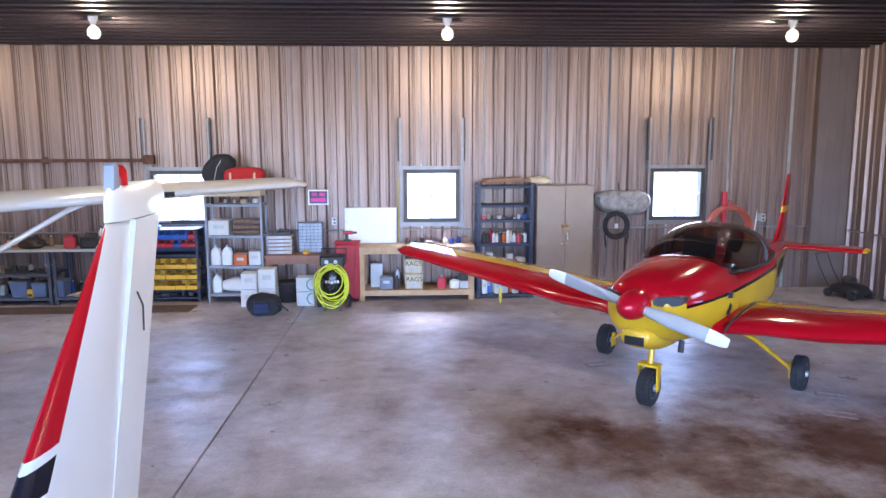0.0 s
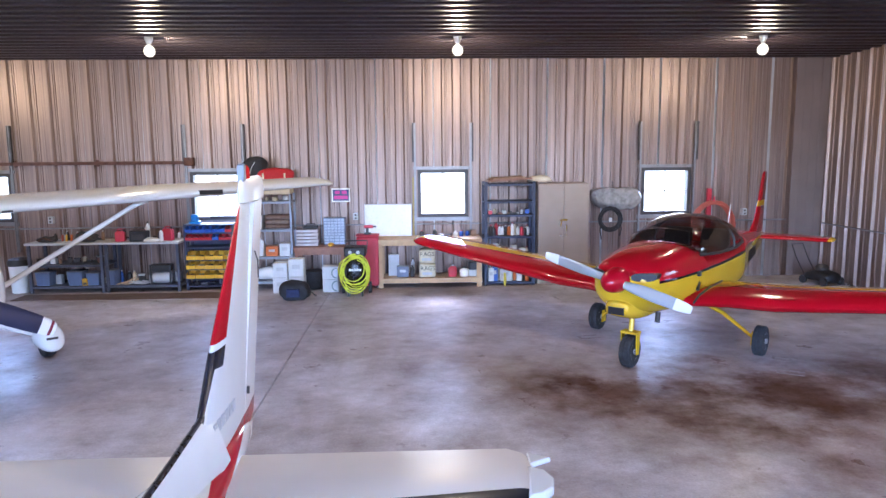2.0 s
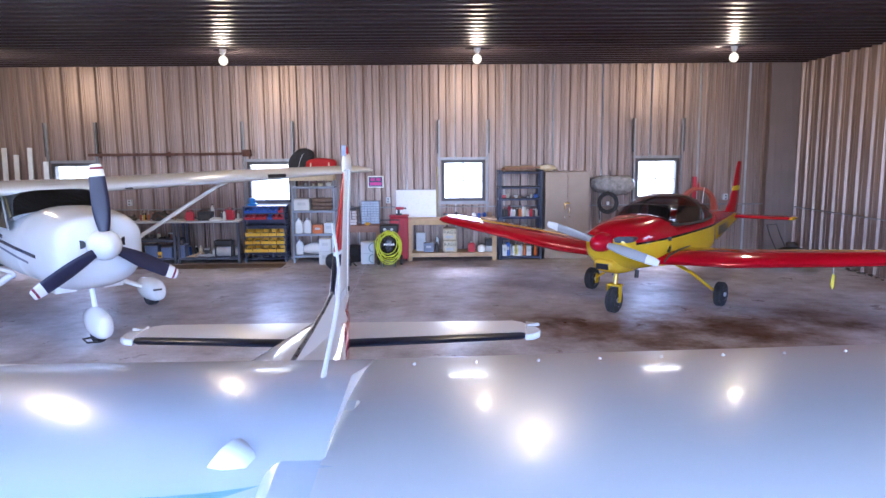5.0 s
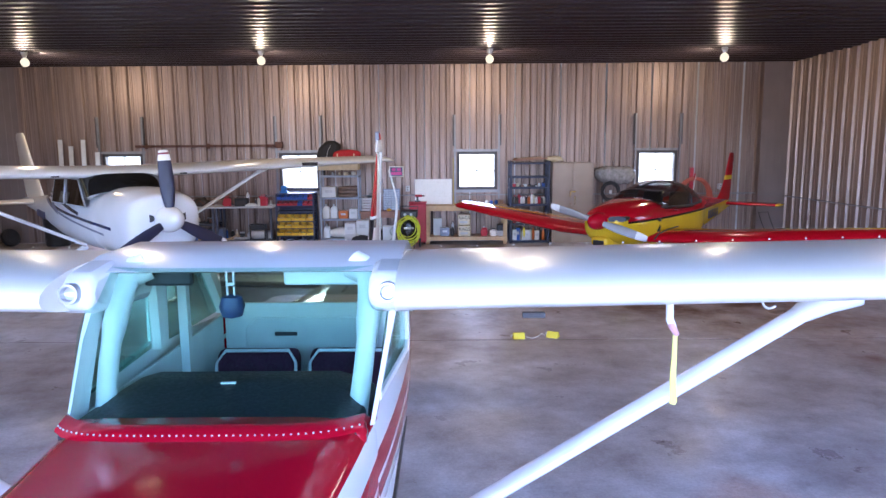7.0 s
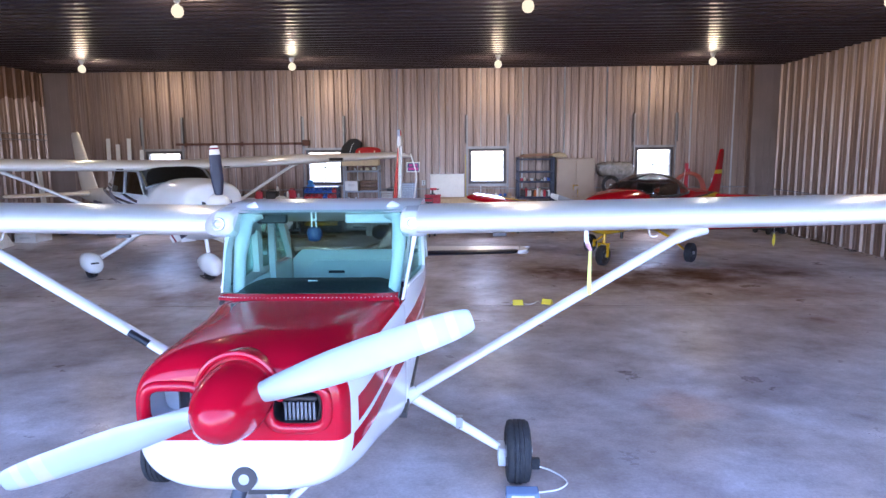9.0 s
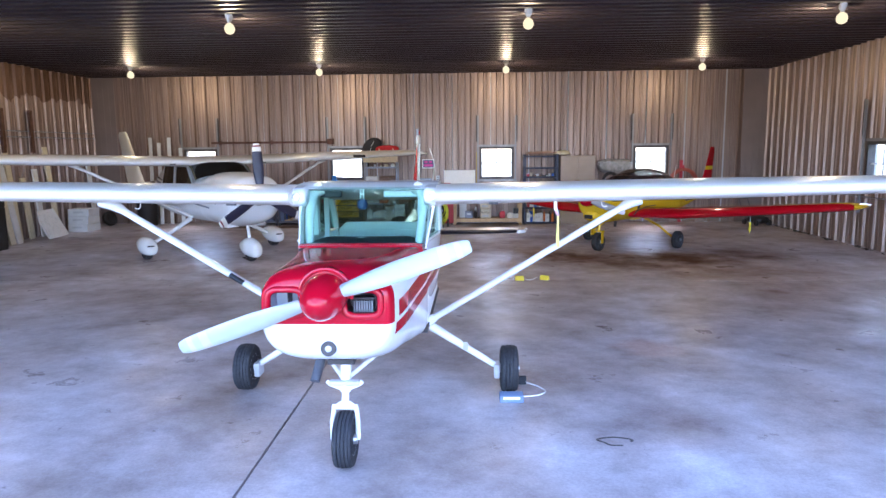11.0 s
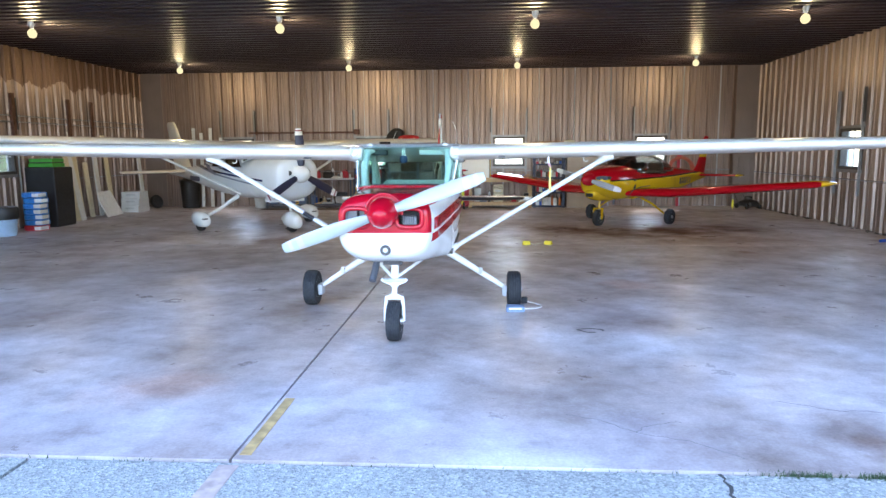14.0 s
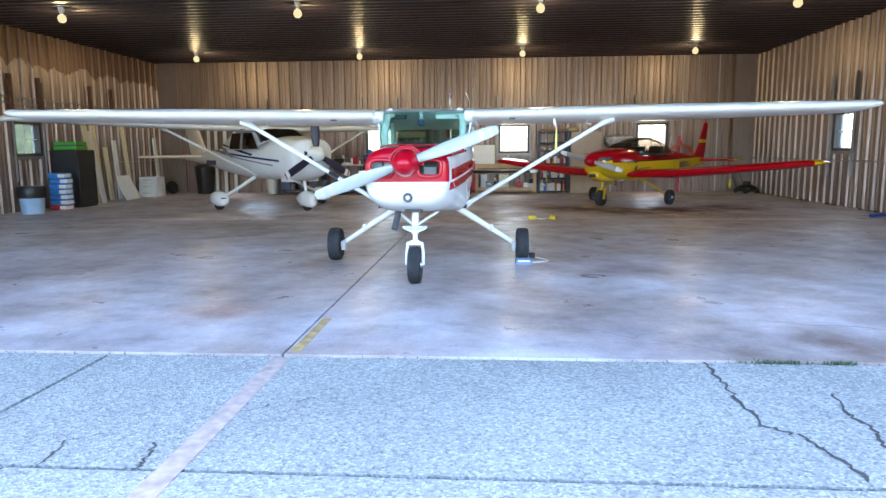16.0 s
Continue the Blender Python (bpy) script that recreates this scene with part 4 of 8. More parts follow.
        if sx < 0:
            bm = B()
            q = a + (b - a) * 0.36
            tube(bm, [q - (b - a) * 0.035 + Vector((0, -0.03, 0.004)), q + (b - a) * 0.035 + Vector((0, -0.03, 0.004))], 0.024, 10, True, 0.9)
            part("strut_pad", bm, M_black, st, "black rubber pad on the strut")
        bm = B()
        tube(bm, [b - (b - a) * 0.06, b - (b - a) * 0.01, b + Vector((sx * 0.06, 0, 0.03))], [0.055, 0.085, 0.12], 14, True, 0.45)
        part("strut_fairing", bm, M_white, st)
        bm = B()
        tube(bm, [a - Vector((sx * 0.03, 0, 0.02)), a + (b - a) * 0.035], [0.075, 0.052], 14, True, 0.6)
        part("lower_fairing", bm, M_white, st)
        bm = B()
        tube(bm, spline([(sx * 1.86, -4.64, 1.68), (sx * 1.865, -4.64, 1.645), (sx * 1.885, -4.64, 1.632), (sx * 1.91, -4.64, 1.64)], 3), 0.005, 6)
        part("tie_down_hook", bm, M_steel, w)
        # main gear leg, brake, wheel
        bm = B()
        p = [Vector((sx * 0.36, -4.36, 0.66)), Vector((sx * 0.62, -4.36, 0.50)), Vector((sx * 0.86, -4.34, 0.345)), Vector((sx * 1.03, -4.33, 0.235))]
        tube(bm, p, [0.045, 0.036, 0.03, 0.026], 12)
        part("gear_leg", bm, M_white, t)
        bm = B()
        box(bm, sx * 0.78 - 0.022, sx * 0.78 + 0.022, -4.40, -4.35, 0.385, 0.455)
        part("step", bm, M_steel, t)
        bm = B()
        box(bm, sx * 1.05 - 0.025, sx * 1.05 + 0.025, -4.40, -4.26, 0.13, 0.25)
        part("brake_caliper", bm, M_lgrey, t, bevel=0.008)
        wheel(t, sx * 1.155, -4.326, 0.203, 0.203, 0.155)
    # tie-down strap hanging from the wing
    bm = B()
    slab(bm, [(1.497, 1.575), (1.512, 1.575), (1.513, 1.42), (1.52, 1.34), (1.514, 1.325), (1.494, 1.33), (1.492, 1.42), (1.496, 1.50)], "y", LE + 0.165, LE + 0.170)
    s = part("tie_down_strap", bm, M_strap, t, "yellow remove-before-flight strap")
    bm = B()
    tube(bm, [(1.497, LE + 0.168, 1.60), (1.484, LE + 0.168, 1.63), (1.482, LE + 0.168, 1.69)], 0.013, 8)
    part("strap_ring", bm, M_white, s)
    bm = B()
    tube(bm, [(1.484, LE + 0.168, 1.635), (1.492, LE + 0.165, 1.605), (1.51, LE + 0.165, 1.575)], [0.009, 0.013, 0.009], 8)
    part("strap_buckle", bm, simple("pink_buckle", (0.5, 0.25, 0.26), 0.4), s)
    # nose gear
    bm = B()
    tube(bm, [(0, -5.68, 0.78), (0, -5.72, 0.62), (0, -5.75, 0.50)], 0.036, 14)
    tube(bm, [(0, -5.75, 0.50), (0, -5.765, 0.42)], 0.026, 12)
    ng = part("nose_strut", bm, M_white, t)
    bm = B()
    for sx in (-1, 1):
        tube(bm, [(sx * 0.02, -5.765, 0.43), (sx * 0.075, -5.775, 0.40), (sx * 0.085, -5.79, 0.30), (sx * 0.085, -5.80, 0.19)], 0.017, 10)
    tube(bm, [(-0.085, -5.775, 0.405), (0.085, -5.775, 0.405)], 0.02, 10)
    part("nose_fork", bm, M_white, ng)
    for sx in (-1, 1):
        bm = B()
        tube(bm, [(sx * 0.03, -5.72, 0.60), (sx * 0.22, -5.45, 0.71)], 0.016, 8)
        part("steering_link", bm, M_white, ng)
        bm = B()
        tube(bm, [(sx * 0.0, -5.77, 0.52), (sx * 0.10, -5.77, 0.56), (sx * 0.12, -5.77, 0.58)], 0.014, 8)
        part("torque_link", bm, M_white, ng)
    bm = B()
    box(bm, -0.10, 0.10, -5.80, -5.74, 0.555, 0.585)
    part("steering_collar", bm, M_lgrey, ng, bevel=0.008)
    wheel(t, 0, -5.795, 0.188, 0.188, 0.135)
    # tail
    stab_paint = zoned("trainer_tail_paint", (0.80, 0.75, 0.69), [(FIN_NAVY, [(0.115, -1, 0, 0.935)])], 0.3, 0.5)
    bm = B()
    rows = []
    for s in [-1.50, -1.47, -1.40, -0.05, 0.05, 1.40, 1.47, 1.50]:
        a = abs(s)
        le = -1.01 + 0.115 * a
        c = -0.315 - le
        k = {1.47: 0.8, 1.5: 0.45}.get(a, 1)
        rows.append((s, le + c * (1 - k) * 0.5, 0.975, c * k, 0.11 * (0.5 + 0.5 * k)))
    wing(bm, rows, 0.0)
    part("stabilizer", bm, stab_paint, t, "white tailplane with black leading edge")
    for sx in (-1, 1):
        bm = B()
        slab(bm, [(sx * 1.49, -0.39), (sx * 1.60, -0.455), (sx * 1.485, -0.52)], "z", 0.962, 0.99)
        part("elevator_horn", bm, M_white, t, bevel=0.008)
        bm = B()
        slab(bm, [(sx * 1.47, -0.55), (sx * 1.545, -0.60), (sx * 1.57, -0.68), (sx * 1.55, -0.77), (sx * 1.50, -0.825), (sx * 1.43, -0.845)], "z", 0.952, 1.0)
        part("stabilizer_tip", bm, M_white, t, bevel=0.012)
    fin_paint = zoned("trainer_fin_paint", WHITE, [
        (FIN_NAVY, [(0, -1, 0.80, 1.53), (0, 0.03, -1, -1.548), (0, 0.1, 1, 1.415)]),
        (FIN_NAVY, [(0, -1, 1.023, 1.958), (0, 0, -1, -1.47)]),
        (FIN_NAVY, [(-1, 0, 0, -0.018), (0, 0, -1, -1.30), (0, -1, 0, 0.55)]),
        (RED, [(0, -1, 0.80, 1.53), (0, -0.03, 1, 1.575), (0, 0, -1, -2.18)]),
        (RED, [(0, 0, -1, -1.07), (0, -0.1, 1, 0.95)]),
    ], 0.2, 0.5)
    bm = B()
    rings = []
    for z, le, te in ((0.95, -0.88, -0.04), (1.12, -0.83, 0.025), (1.2, -0.76, 0.055), (1.28, -0.665, 0.085), (1.5, -0.475, 0.165), (1.75, -0.225, 0.26), (2.0, 0.03, 0.355), (2.18, 0.215, 0.425)):
        rings.append([Vector((h, le + d, z)) for d, h in foil((te - le) * 1.38, 0.085, 14, 0) if d <= (te - le) * 1.0])
    loft(bm, rings)
    fin = part("vertical_fin", bm, fin_paint, t, "swept white fin with red and black leading edge")
    bm = B()
    rings = []
    for z, le, te in ((0.86, -0.085, 0.215), (0.93, -0.058, 0.25), (1.0, -0.03, 0.285), (1.5, 0.158, 0.475), (2.0, 0.348, 0.665), (2.18, 0.418, 0.735)):
        c = te - le
        rings.append([Vector((0.030, le, z)), Vector((0.026, le + 0.3 * c, z)), Vector((0.005, te, z)), Vector((-0.005, te, z)), Vector((-0.026, le + 0.3 * c, z)), Vector((-0.030, le, z))])
    loft(bm, rings)
    rud = part("rudder", bm, fin_paint, t)
    bm = B()
    tube(bm, [(0.036, 0.06, 1.16), (0.039, 0.06, 1.2)], 0.008, 6)
    part("hinge_bracket", bm, M_dark, rud)
    bm = B()
    tube(bm, [(0.034, 0.37, 1.90), (0.041, 0.40, 1.84), (0.042, 0.39, 1.74)], 0.004, 6)
    part("bonding_wire", bm, M_dark, rud)
    bm = B()
    wing(bm, [(0, 0.215, 2.185, 0.60, 0.11), (0, 0.225, 2.26, 0.60, 0.11), (0, 0.25, 2.305, 0.54, 0.085), (0, 0.30, 2.325, 0.40, 0.03)], vertical=True)
    cap = part("fin_cap", bm, M_white, fin, "white fibreglass fin cap")
    bm = B()
    lathe(bm, [(0.028, 0), (0.029, 0.02), (0.026, 0.06), (0.014, 0.075), (0.001, 0.077)], 16, pose(0, 0.36, 2.315))
    part("beacon", bm, simple("red_lens", (0.5, 0.01, 0.01), 0.12, 0, 0.05), cap, "red beacon lens")
    bm = B()
    slab(bm, [(0.26, 2.30), (0.315, 2.31), (0.315, 2.385), (0.295, 2.40), (0.275, 2.39)], "x", -0.018, 0.018)
    part("beacon_shield", bm, simple("grey_blue_plastic", (0.30, 0.32, 0.37), 0.5), cap)
    # dorsal fin: a white blade that swells into the tail cone, with a black edge
    ridge = [(-2.42, 1.232), (-2.0, 1.236), (-1.5, 1.243), (-1.0, 1.266), (-0.64, 1.292), (-0.55, 1.30)]
    bm = B()
    loft(bm, [[Vector((x, y, z)) for x, z in ((-0.10, 1.06), (-0.045, zr - 0.06), (-0.010, zr - 0.008), (0.010, zr - 0.008), (0.045, zr - 0.06), (0.10, 1.06))] for y, zr in ridge])
    df = part("dorsal_fin", bm, M_white, t, "white dorsal fin with a black leading edge")
    bm = B()
    tube(bm, [(0, y, zr - 0.006) for y, zr in ridge[:-1]], 0.014, 8)
    part("edge_strip", bm, simple("navy_trim_paint", FIN_NAVY, 0.3), df, "black edge strip")
    # raked whip aerial on the wing root
    bm = B()
    tube(bm, spline([(0.50, -4.24, 1.80), (0.502, -4.17, 1.84), (0.492, -3.82, 1.965), (0.43, -3.48, 2.10)], 4), [0.022, 0.018, 0.011, 0.008] + [0.006] * 4 + [0.0045] * 5, 8)
    part("aerial", bm, M_cream, t, "thin raked white whip aerial")
    # faded code on the fin stays as plain bars
    grey = simple("faded_grey_marking", (0.42, 0.43, 0.45), 0.5)
    for k in range(6):
        bm = B()
        y = -0.60 + 0.062 * k
        box(bm, 0.043, 0.0505, y, y + 0.042, 1.19, 1.245)
        part("marking_bar", bm, grey, fin, smooth=False)
    return t


def text_mesh(s, size, m, material, parent, name="lettering", depth=0.002, bold=0.0):
    cu = bpy.data.curves.new("lettering", "FONT")
    cu.body = s
    cu.size = size
    cu.extrude = depth
    cu.offset = bold
    cu.align_x = "CENTER"
    cu.align_y = "CENTER"
    tmp = bpy.data.objects.new("lettering_tmp", cu)
    scene.collection.objects.link(tmp)
    dg = bpy.context.evaluated_depsgraph_get()
    me = bpy.data.meshes.new_from_object(tmp.evaluated_get(dg))
    bpy.data.objects.remove(tmp)
    me.transform(m)
    me.materials.clear()
    me.materials.append(material)
    ob = new(name, me)
    if parent:
        ob.parent = parent
    return ob


# ---------------- white four-seat touring airplane ----------------
def tourer():
    t = thing("high_wing_airplane", "white four-seat high-wing airplane with three-blade propeller", "airplane", pose(-4.62, 3.90, 0, 0, 0, 44.5))
    blue = (0.03, 0.04, 0.12)
    grey = (0.25, 0.26, 0.32)
    fus = zoned("tourer_fuselage_paint", (0.76, 0.76, 0.76), [
        (blue, [(0, -0.06, 1, 1.20), (0, 0.06, -1, -1.245), (0, 1, 0, -1.5)]),
        (grey, [(0, -0.09, 1, 1.12), (0, 0.09, -1, -1.155), (0, 1, 0, -1.2)]),
        (blue, [(0, -0.12, 1, 1.27), (0, 0.12, -1, -1.32), (0, 1, 0, -0.2)]),
        (grey, [(0, -0.20, 1, 0.98), (0, 0.20, -1, -1.06), (0, 1, 0, 1.0)]),
    ], 0.2, 0.7)
    bm = B()
    body(bm, [(-2.10, 1.02, 1.54, 0.27, 1.28), (-2.06, 0.88, 1.61, 0.42, 1.27), (-1.92, 0.76, 1.645, 0.52, 1.24), (-1.5, 0.67, 1.69, 0.57, 1.20), (-1.0, 0.70, 1.69, 0.59, 1.18), (-0.8, 0.69, 1.66, 0.60, 1.15)], 6, 2.7, 48)
    cowl = part("cowling", bm, fus, t, "glossy white engine cowling")
    bm = B()
    body(bm, [(-0.8, 0.69, 1.60, 0.60, 1.15), (0.2, 0.68, 1.58, 0.61, 1.15), (1.2, 0.72, 1.56, 0.55, 1.15), (2.2, 0.80, 1.48, 0.42, 1.15), (3.6, 0.95, 1.37, 0.24, 1.15), (5.0, 1.06, 1.28, 0.10, 1.15), (5.7, 1.10, 1.2, 0.03, 1.15)], 6, 2.6, 44)
    part("fuselage", bm, fus, t, "white fuselage with blue side stripes")
    bm = B()
    body(bm, [(-0.35, 1.4, 1.86, 0.50, 1.6), (0.0, 1.4, 1.93, 0.54, 1.6), (0.9, 1.4, 1.92, 0.53, 1.6), (1.6, 1.4, 1.75, 0.44, 1.55), (2.2, 1.35, 1.50, 0.34, 1.45)], 5, 3.2, 40)
    part("cabin_roof", bm, fus, t)
    # windshield with dark sun screen behind it
    bm = B()
    lo, hi = [], []
    for k in range(15):
        u = -1 + 2 * k / 14
        g = 1 - abs(u) ** 4.5
        lo.append(Vector((0.60 * u, -0.72 - 0.26 * g, 1.56 + 0.08 * g)))
        hi.append(Vector((0.575 * u, -0.24 - 0.16 * g, 1.925 - 0.02 * abs(u) ** 6)))
    mid = [a * 0.5 + b * 0.5 + Vector((0, -0.04, 0.02)) for a, b in zip(lo, hi)]
    loft(bm, [lo, mid, hi], cap=False, closed=False)
    part("windshield", bm, simple("dark_windshield_glass", (0.012, 0.012, 0.012), 0.06, 0.0, 0.1), t, "windshield darkened by a black sun screen")
    bm = B()
    tube(bm, [p + Vector((0, -0.006, 0.0)) for p in hi], 0.02, 6)
    tube(bm, [p for p in (lo[0], mid[0], hi[0])], 0.02, 6)
    tube(bm, [p for p in (lo[-1], mid[-1], hi[-1])], 0.02, 6)
    part("windshield_trim", bm, simple("olive_trim", (0.10, 0.09, 0.05), 0.5), t)
    for sx in (-1, 1):
        for a, b, c, d in ((-0.62, 0.28, -0.22, 0.30), (0.40, 1.05, 0.42, 0.95)):
            bm = B()
            sheet_quad(bm, [(sx * 0.617, a, 1.40), (sx * 0.617, b, 1.40), (sx * 0.565, d, 1.80), (sx * 0.565, c, 1.80)], 0.006)
            part("cabin_window", bm, M_glass_dark, t, smooth=False)
            bm = B()
            q = [Vector(p) for p in ((sx * 0.619, a, 1.40), (sx * 0.619, b, 1.40), (sx * 0.567, d, 1.80), (sx * 0.567, c, 1.80), (sx * 0.619, a, 1.40))]
            tube(bm, q, 0.012, 6)
            part("window_trim", bm, M_lgrey, t)
        # inlets: solid black plugs stand for the shade inside the openings
        bm = B()
        ring = [(sx * 0.31 + 0.115 * math.copysign(abs(math.cos(a)) ** 0.7, math.cos(a)), 1.30 + 0.055 * math.copysign(abs(math.sin(a)) ** 0.7, math.sin(a))) for a in [2 * math.pi * k / 24 for k in range(24)]]
        loft(bm, [[Vector((x, -2.125 + 0.45 * max(0, abs(x) - 0.2), z)) for x, z in ring], [Vector((x, -2.03 + 0.28 * max(0, abs(x) - 0.2), z)) for x, z in ring]])
        part("air_inlet", bm, M_black, cowl, "dark cooling air inlet")
        bm = B()
        box(bm, sx * 0.28 - 0.12, sx * 0.28 + 0.12, -1.55, -1.25, 0.66, 0.76)
        part("cowl_flap", bm, M_white, cowl)
    bm = B()
    box(bm, -0.15, 0.13, -2.058, -1.99, 0.90, 0.98)
    part("oil_cooler", bm, M_dark, cowl, "dark cooler grille")
    bm = B()
    m = pose(0, -2.10, 1.28, 90, 0, 0)
    lathe(bm, [(0.185, -0.03), (0.19, 0.02), (0.18, 0.10), (0.155, 0.19), (0.11, 0.27), (0.05, 0.325), (0.001, 0.34)], 32, m)
    part("spinner", bm, M_white, t, "white spinner")
    navy = simple("navy_prop_paint", (0.02, 0.021, 0.05), 0.35, 0, 0.1)
    maroon = simple("dark_red_band", (0.20, 0.012, 0.03), 0.35)
    for a in (-93, 29, 149):
        blade(t, pose(0, -2.20, 1.28, 0, a, 0), 0.95, 0.14, ([navy, M_white, maroon], [(0.83, 1), (0.885, 2), (0.91, 1), (0.935, 2), (0.96, 1)]), 0.026, 0.085, 30)
    # wing
    rows = []
    for s in [-5.52, -5.48, -5.38, -5.2, -2.9, -0.55, 0.55, 2.9, 5.2, 5.38, 5.48, 5.52]:
        a = abs(s)
        c = 1.63 if a < 2.95 else 1.63 - 0.52 * (a - 2.9) / 2.6
        le = -0.52 if a < 2.95 else -0.52 + 0.12 * (a - 2.9) / 2.6
        k = {5.38: 0.9, 5.48: 0.65, 5.52: 0.35}.get(a, 1)
        le += c * (1 - k) * 0.4
        rows.append((s * 1.04, le, 1.87 + max(0, a - 0.5) * 0.028 - (0.02 if k < 1 else 0), c * k, 0.115 * (0.5 + 0.5 * k)))
    bm = B()
    wing(bm, rows, 0.022)
    w = part("wing", bm, M_white, t, "long white wing")
    for sx in (-1, 1):
        if sx > 0:
            bm = B()
            box(bm, sx * 3.4 - 0.17, sx * 3.4 + 0.17, -0.51, -0.44, 1.925, 1.985)
            part("landing_light_lens", bm, M_black, w)
        bm = B()
        box(bm, sx * 0.95 - 0.05, sx * 0.95 + 0.05, -0.535, -0.48, 1.845, 1.865)
        part("vent", bm, M_dark, w)
        bm = B()
        a, b = Vector((sx * 0.55, -0.30, 0.80)), Vector((sx * 2.6, -0.12, 1.86))
        tube(bm, [a + (b - a) * k / 5 for k in range(6)], 0.055, 14, True, 0.5)
        st = part("wing_strut", bm, M_white, t)
        bm = B()
        tube(bm, [b - (b - a) * 0.05, b + Vector((sx * 0.05, 0, 0.03))], [0.06, 0.12], 12, True, 0.45)
        part("strut_fairing", bm, M_white, st)
        bm = B()
        tube(bm, [(sx * 0.45, 0.02, 0.74), (sx * 0.85, 0.02, 0.50), (sx * 1.30, 0.0, 0.28)], [0.05, 0.04, 0.035], 12)
        part("gear_leg", bm, M_white, t)
        # wheel pant
        bm = B()
        body(bm, [(-0.34, 0.17, 0.25, 0.02, 0.21), (-0.31, 0.12, 0.35, 0.10, 0.23), (-0.18, 0.09, 0.42, 0.145, 0.25), (0.05, 0.09, 0.44, 0.15, 0.26), (0.3, 0.13, 0.40, 0.10, 0.26), (0.5, 0.22, 0.32, 0.03, 0.27)], 5, 2.2, 28)
        for v in bm.verts:
            v.co.x += sx * 1.37
        wp = part("wheel_pant", bm, M_white, t, "bulbous white wheel fairing")
        bm = B()
        box(bm, sx * 1.37 - 0.09, sx * 1.37 + 0.03, -0.345, -0.30, 0.275, 0.30)
        part("pant_trim", bm, M_dark, wp)
        wheel(t, sx * 1.37, 0.0, 0.19, 0.19, 0.15)
    bm = B()
    tube(bm, [(0, -1.55, 0.80), (0, -1.62, 0.60), (0, -1.66, 0.42)], 0.035, 12)
    part("nose_strut", bm, M_white, t)
    bm = B()
    body(bm, [(-2.02, 0.17, 0.25, 0.02, 0.21), (-1.98, 0.11, 0.36, 0.09, 0.23), (-1.85, 0.08, 0.43, 0.125, 0.25), (-1.65, 0.09, 0.46, 0.13, 0.26), (-1.42, 0.12, 0.40, 0.08, 0.26), (-1.25, 0.22, 0.32, 0.03, 0.27)], 5, 2.2, 28)
    part("nose_wheel_pant", bm, M_white, t, "bulbous white wheel fairing")
    wheel(t, 0, -1.69, 0.17, 0.17, 0.13)
    bm = B()
    tube(bm, [(-0.10, -1.72, 0.09), (-0.20, -1.76, 0.10), (-0.20, -1.90, 0.08), (-0.10, -1.95, 0.08)], 0.012, 6)
    part("tow_lug", bm, M_dark, t)
    # tail
    bm = B()
    wing(bm, [(s, 3.95 + 0.12 * abs(s), 1.22, (1.0 - 0.18 * abs(s)) * (0.5 if abs(s) > 1.75 else 1), 0.1) for s in (-1.78, -1.7, -0.05, 0.05, 1.7, 1.78)], 0.0)
    part("stabilizer", bm, M_cream, t, "white tailplane")
    bm = B()
    wing(bm, [(0, le, z, c, 0.09) for z, le, c in ((1.15, 3.7, 1.5), (1.35, 4.05, 1.3), (2.0, 4.62, 1.0), (2.55, 5.08, 0.72), (2.62, 5.2, 0.5))], vertical=True)
    part("vertical_fin", bm, M_cream, t, "swept cream white fin")
    for k in range(5):
        bm = B()
        y = 2.5 + 0.19 * k
        w0 = 0.425 - 0.13 * (y - 2.2)
        box(bm, -w0 - 0.012, -w0 + 0.006, y, y + 0.12, 1.0, 1.12)
        part("marking_bar", bm, simple("tourer_marking", (0.05, 0.05, 0.10), 0.5), t, smooth=False)
    return t


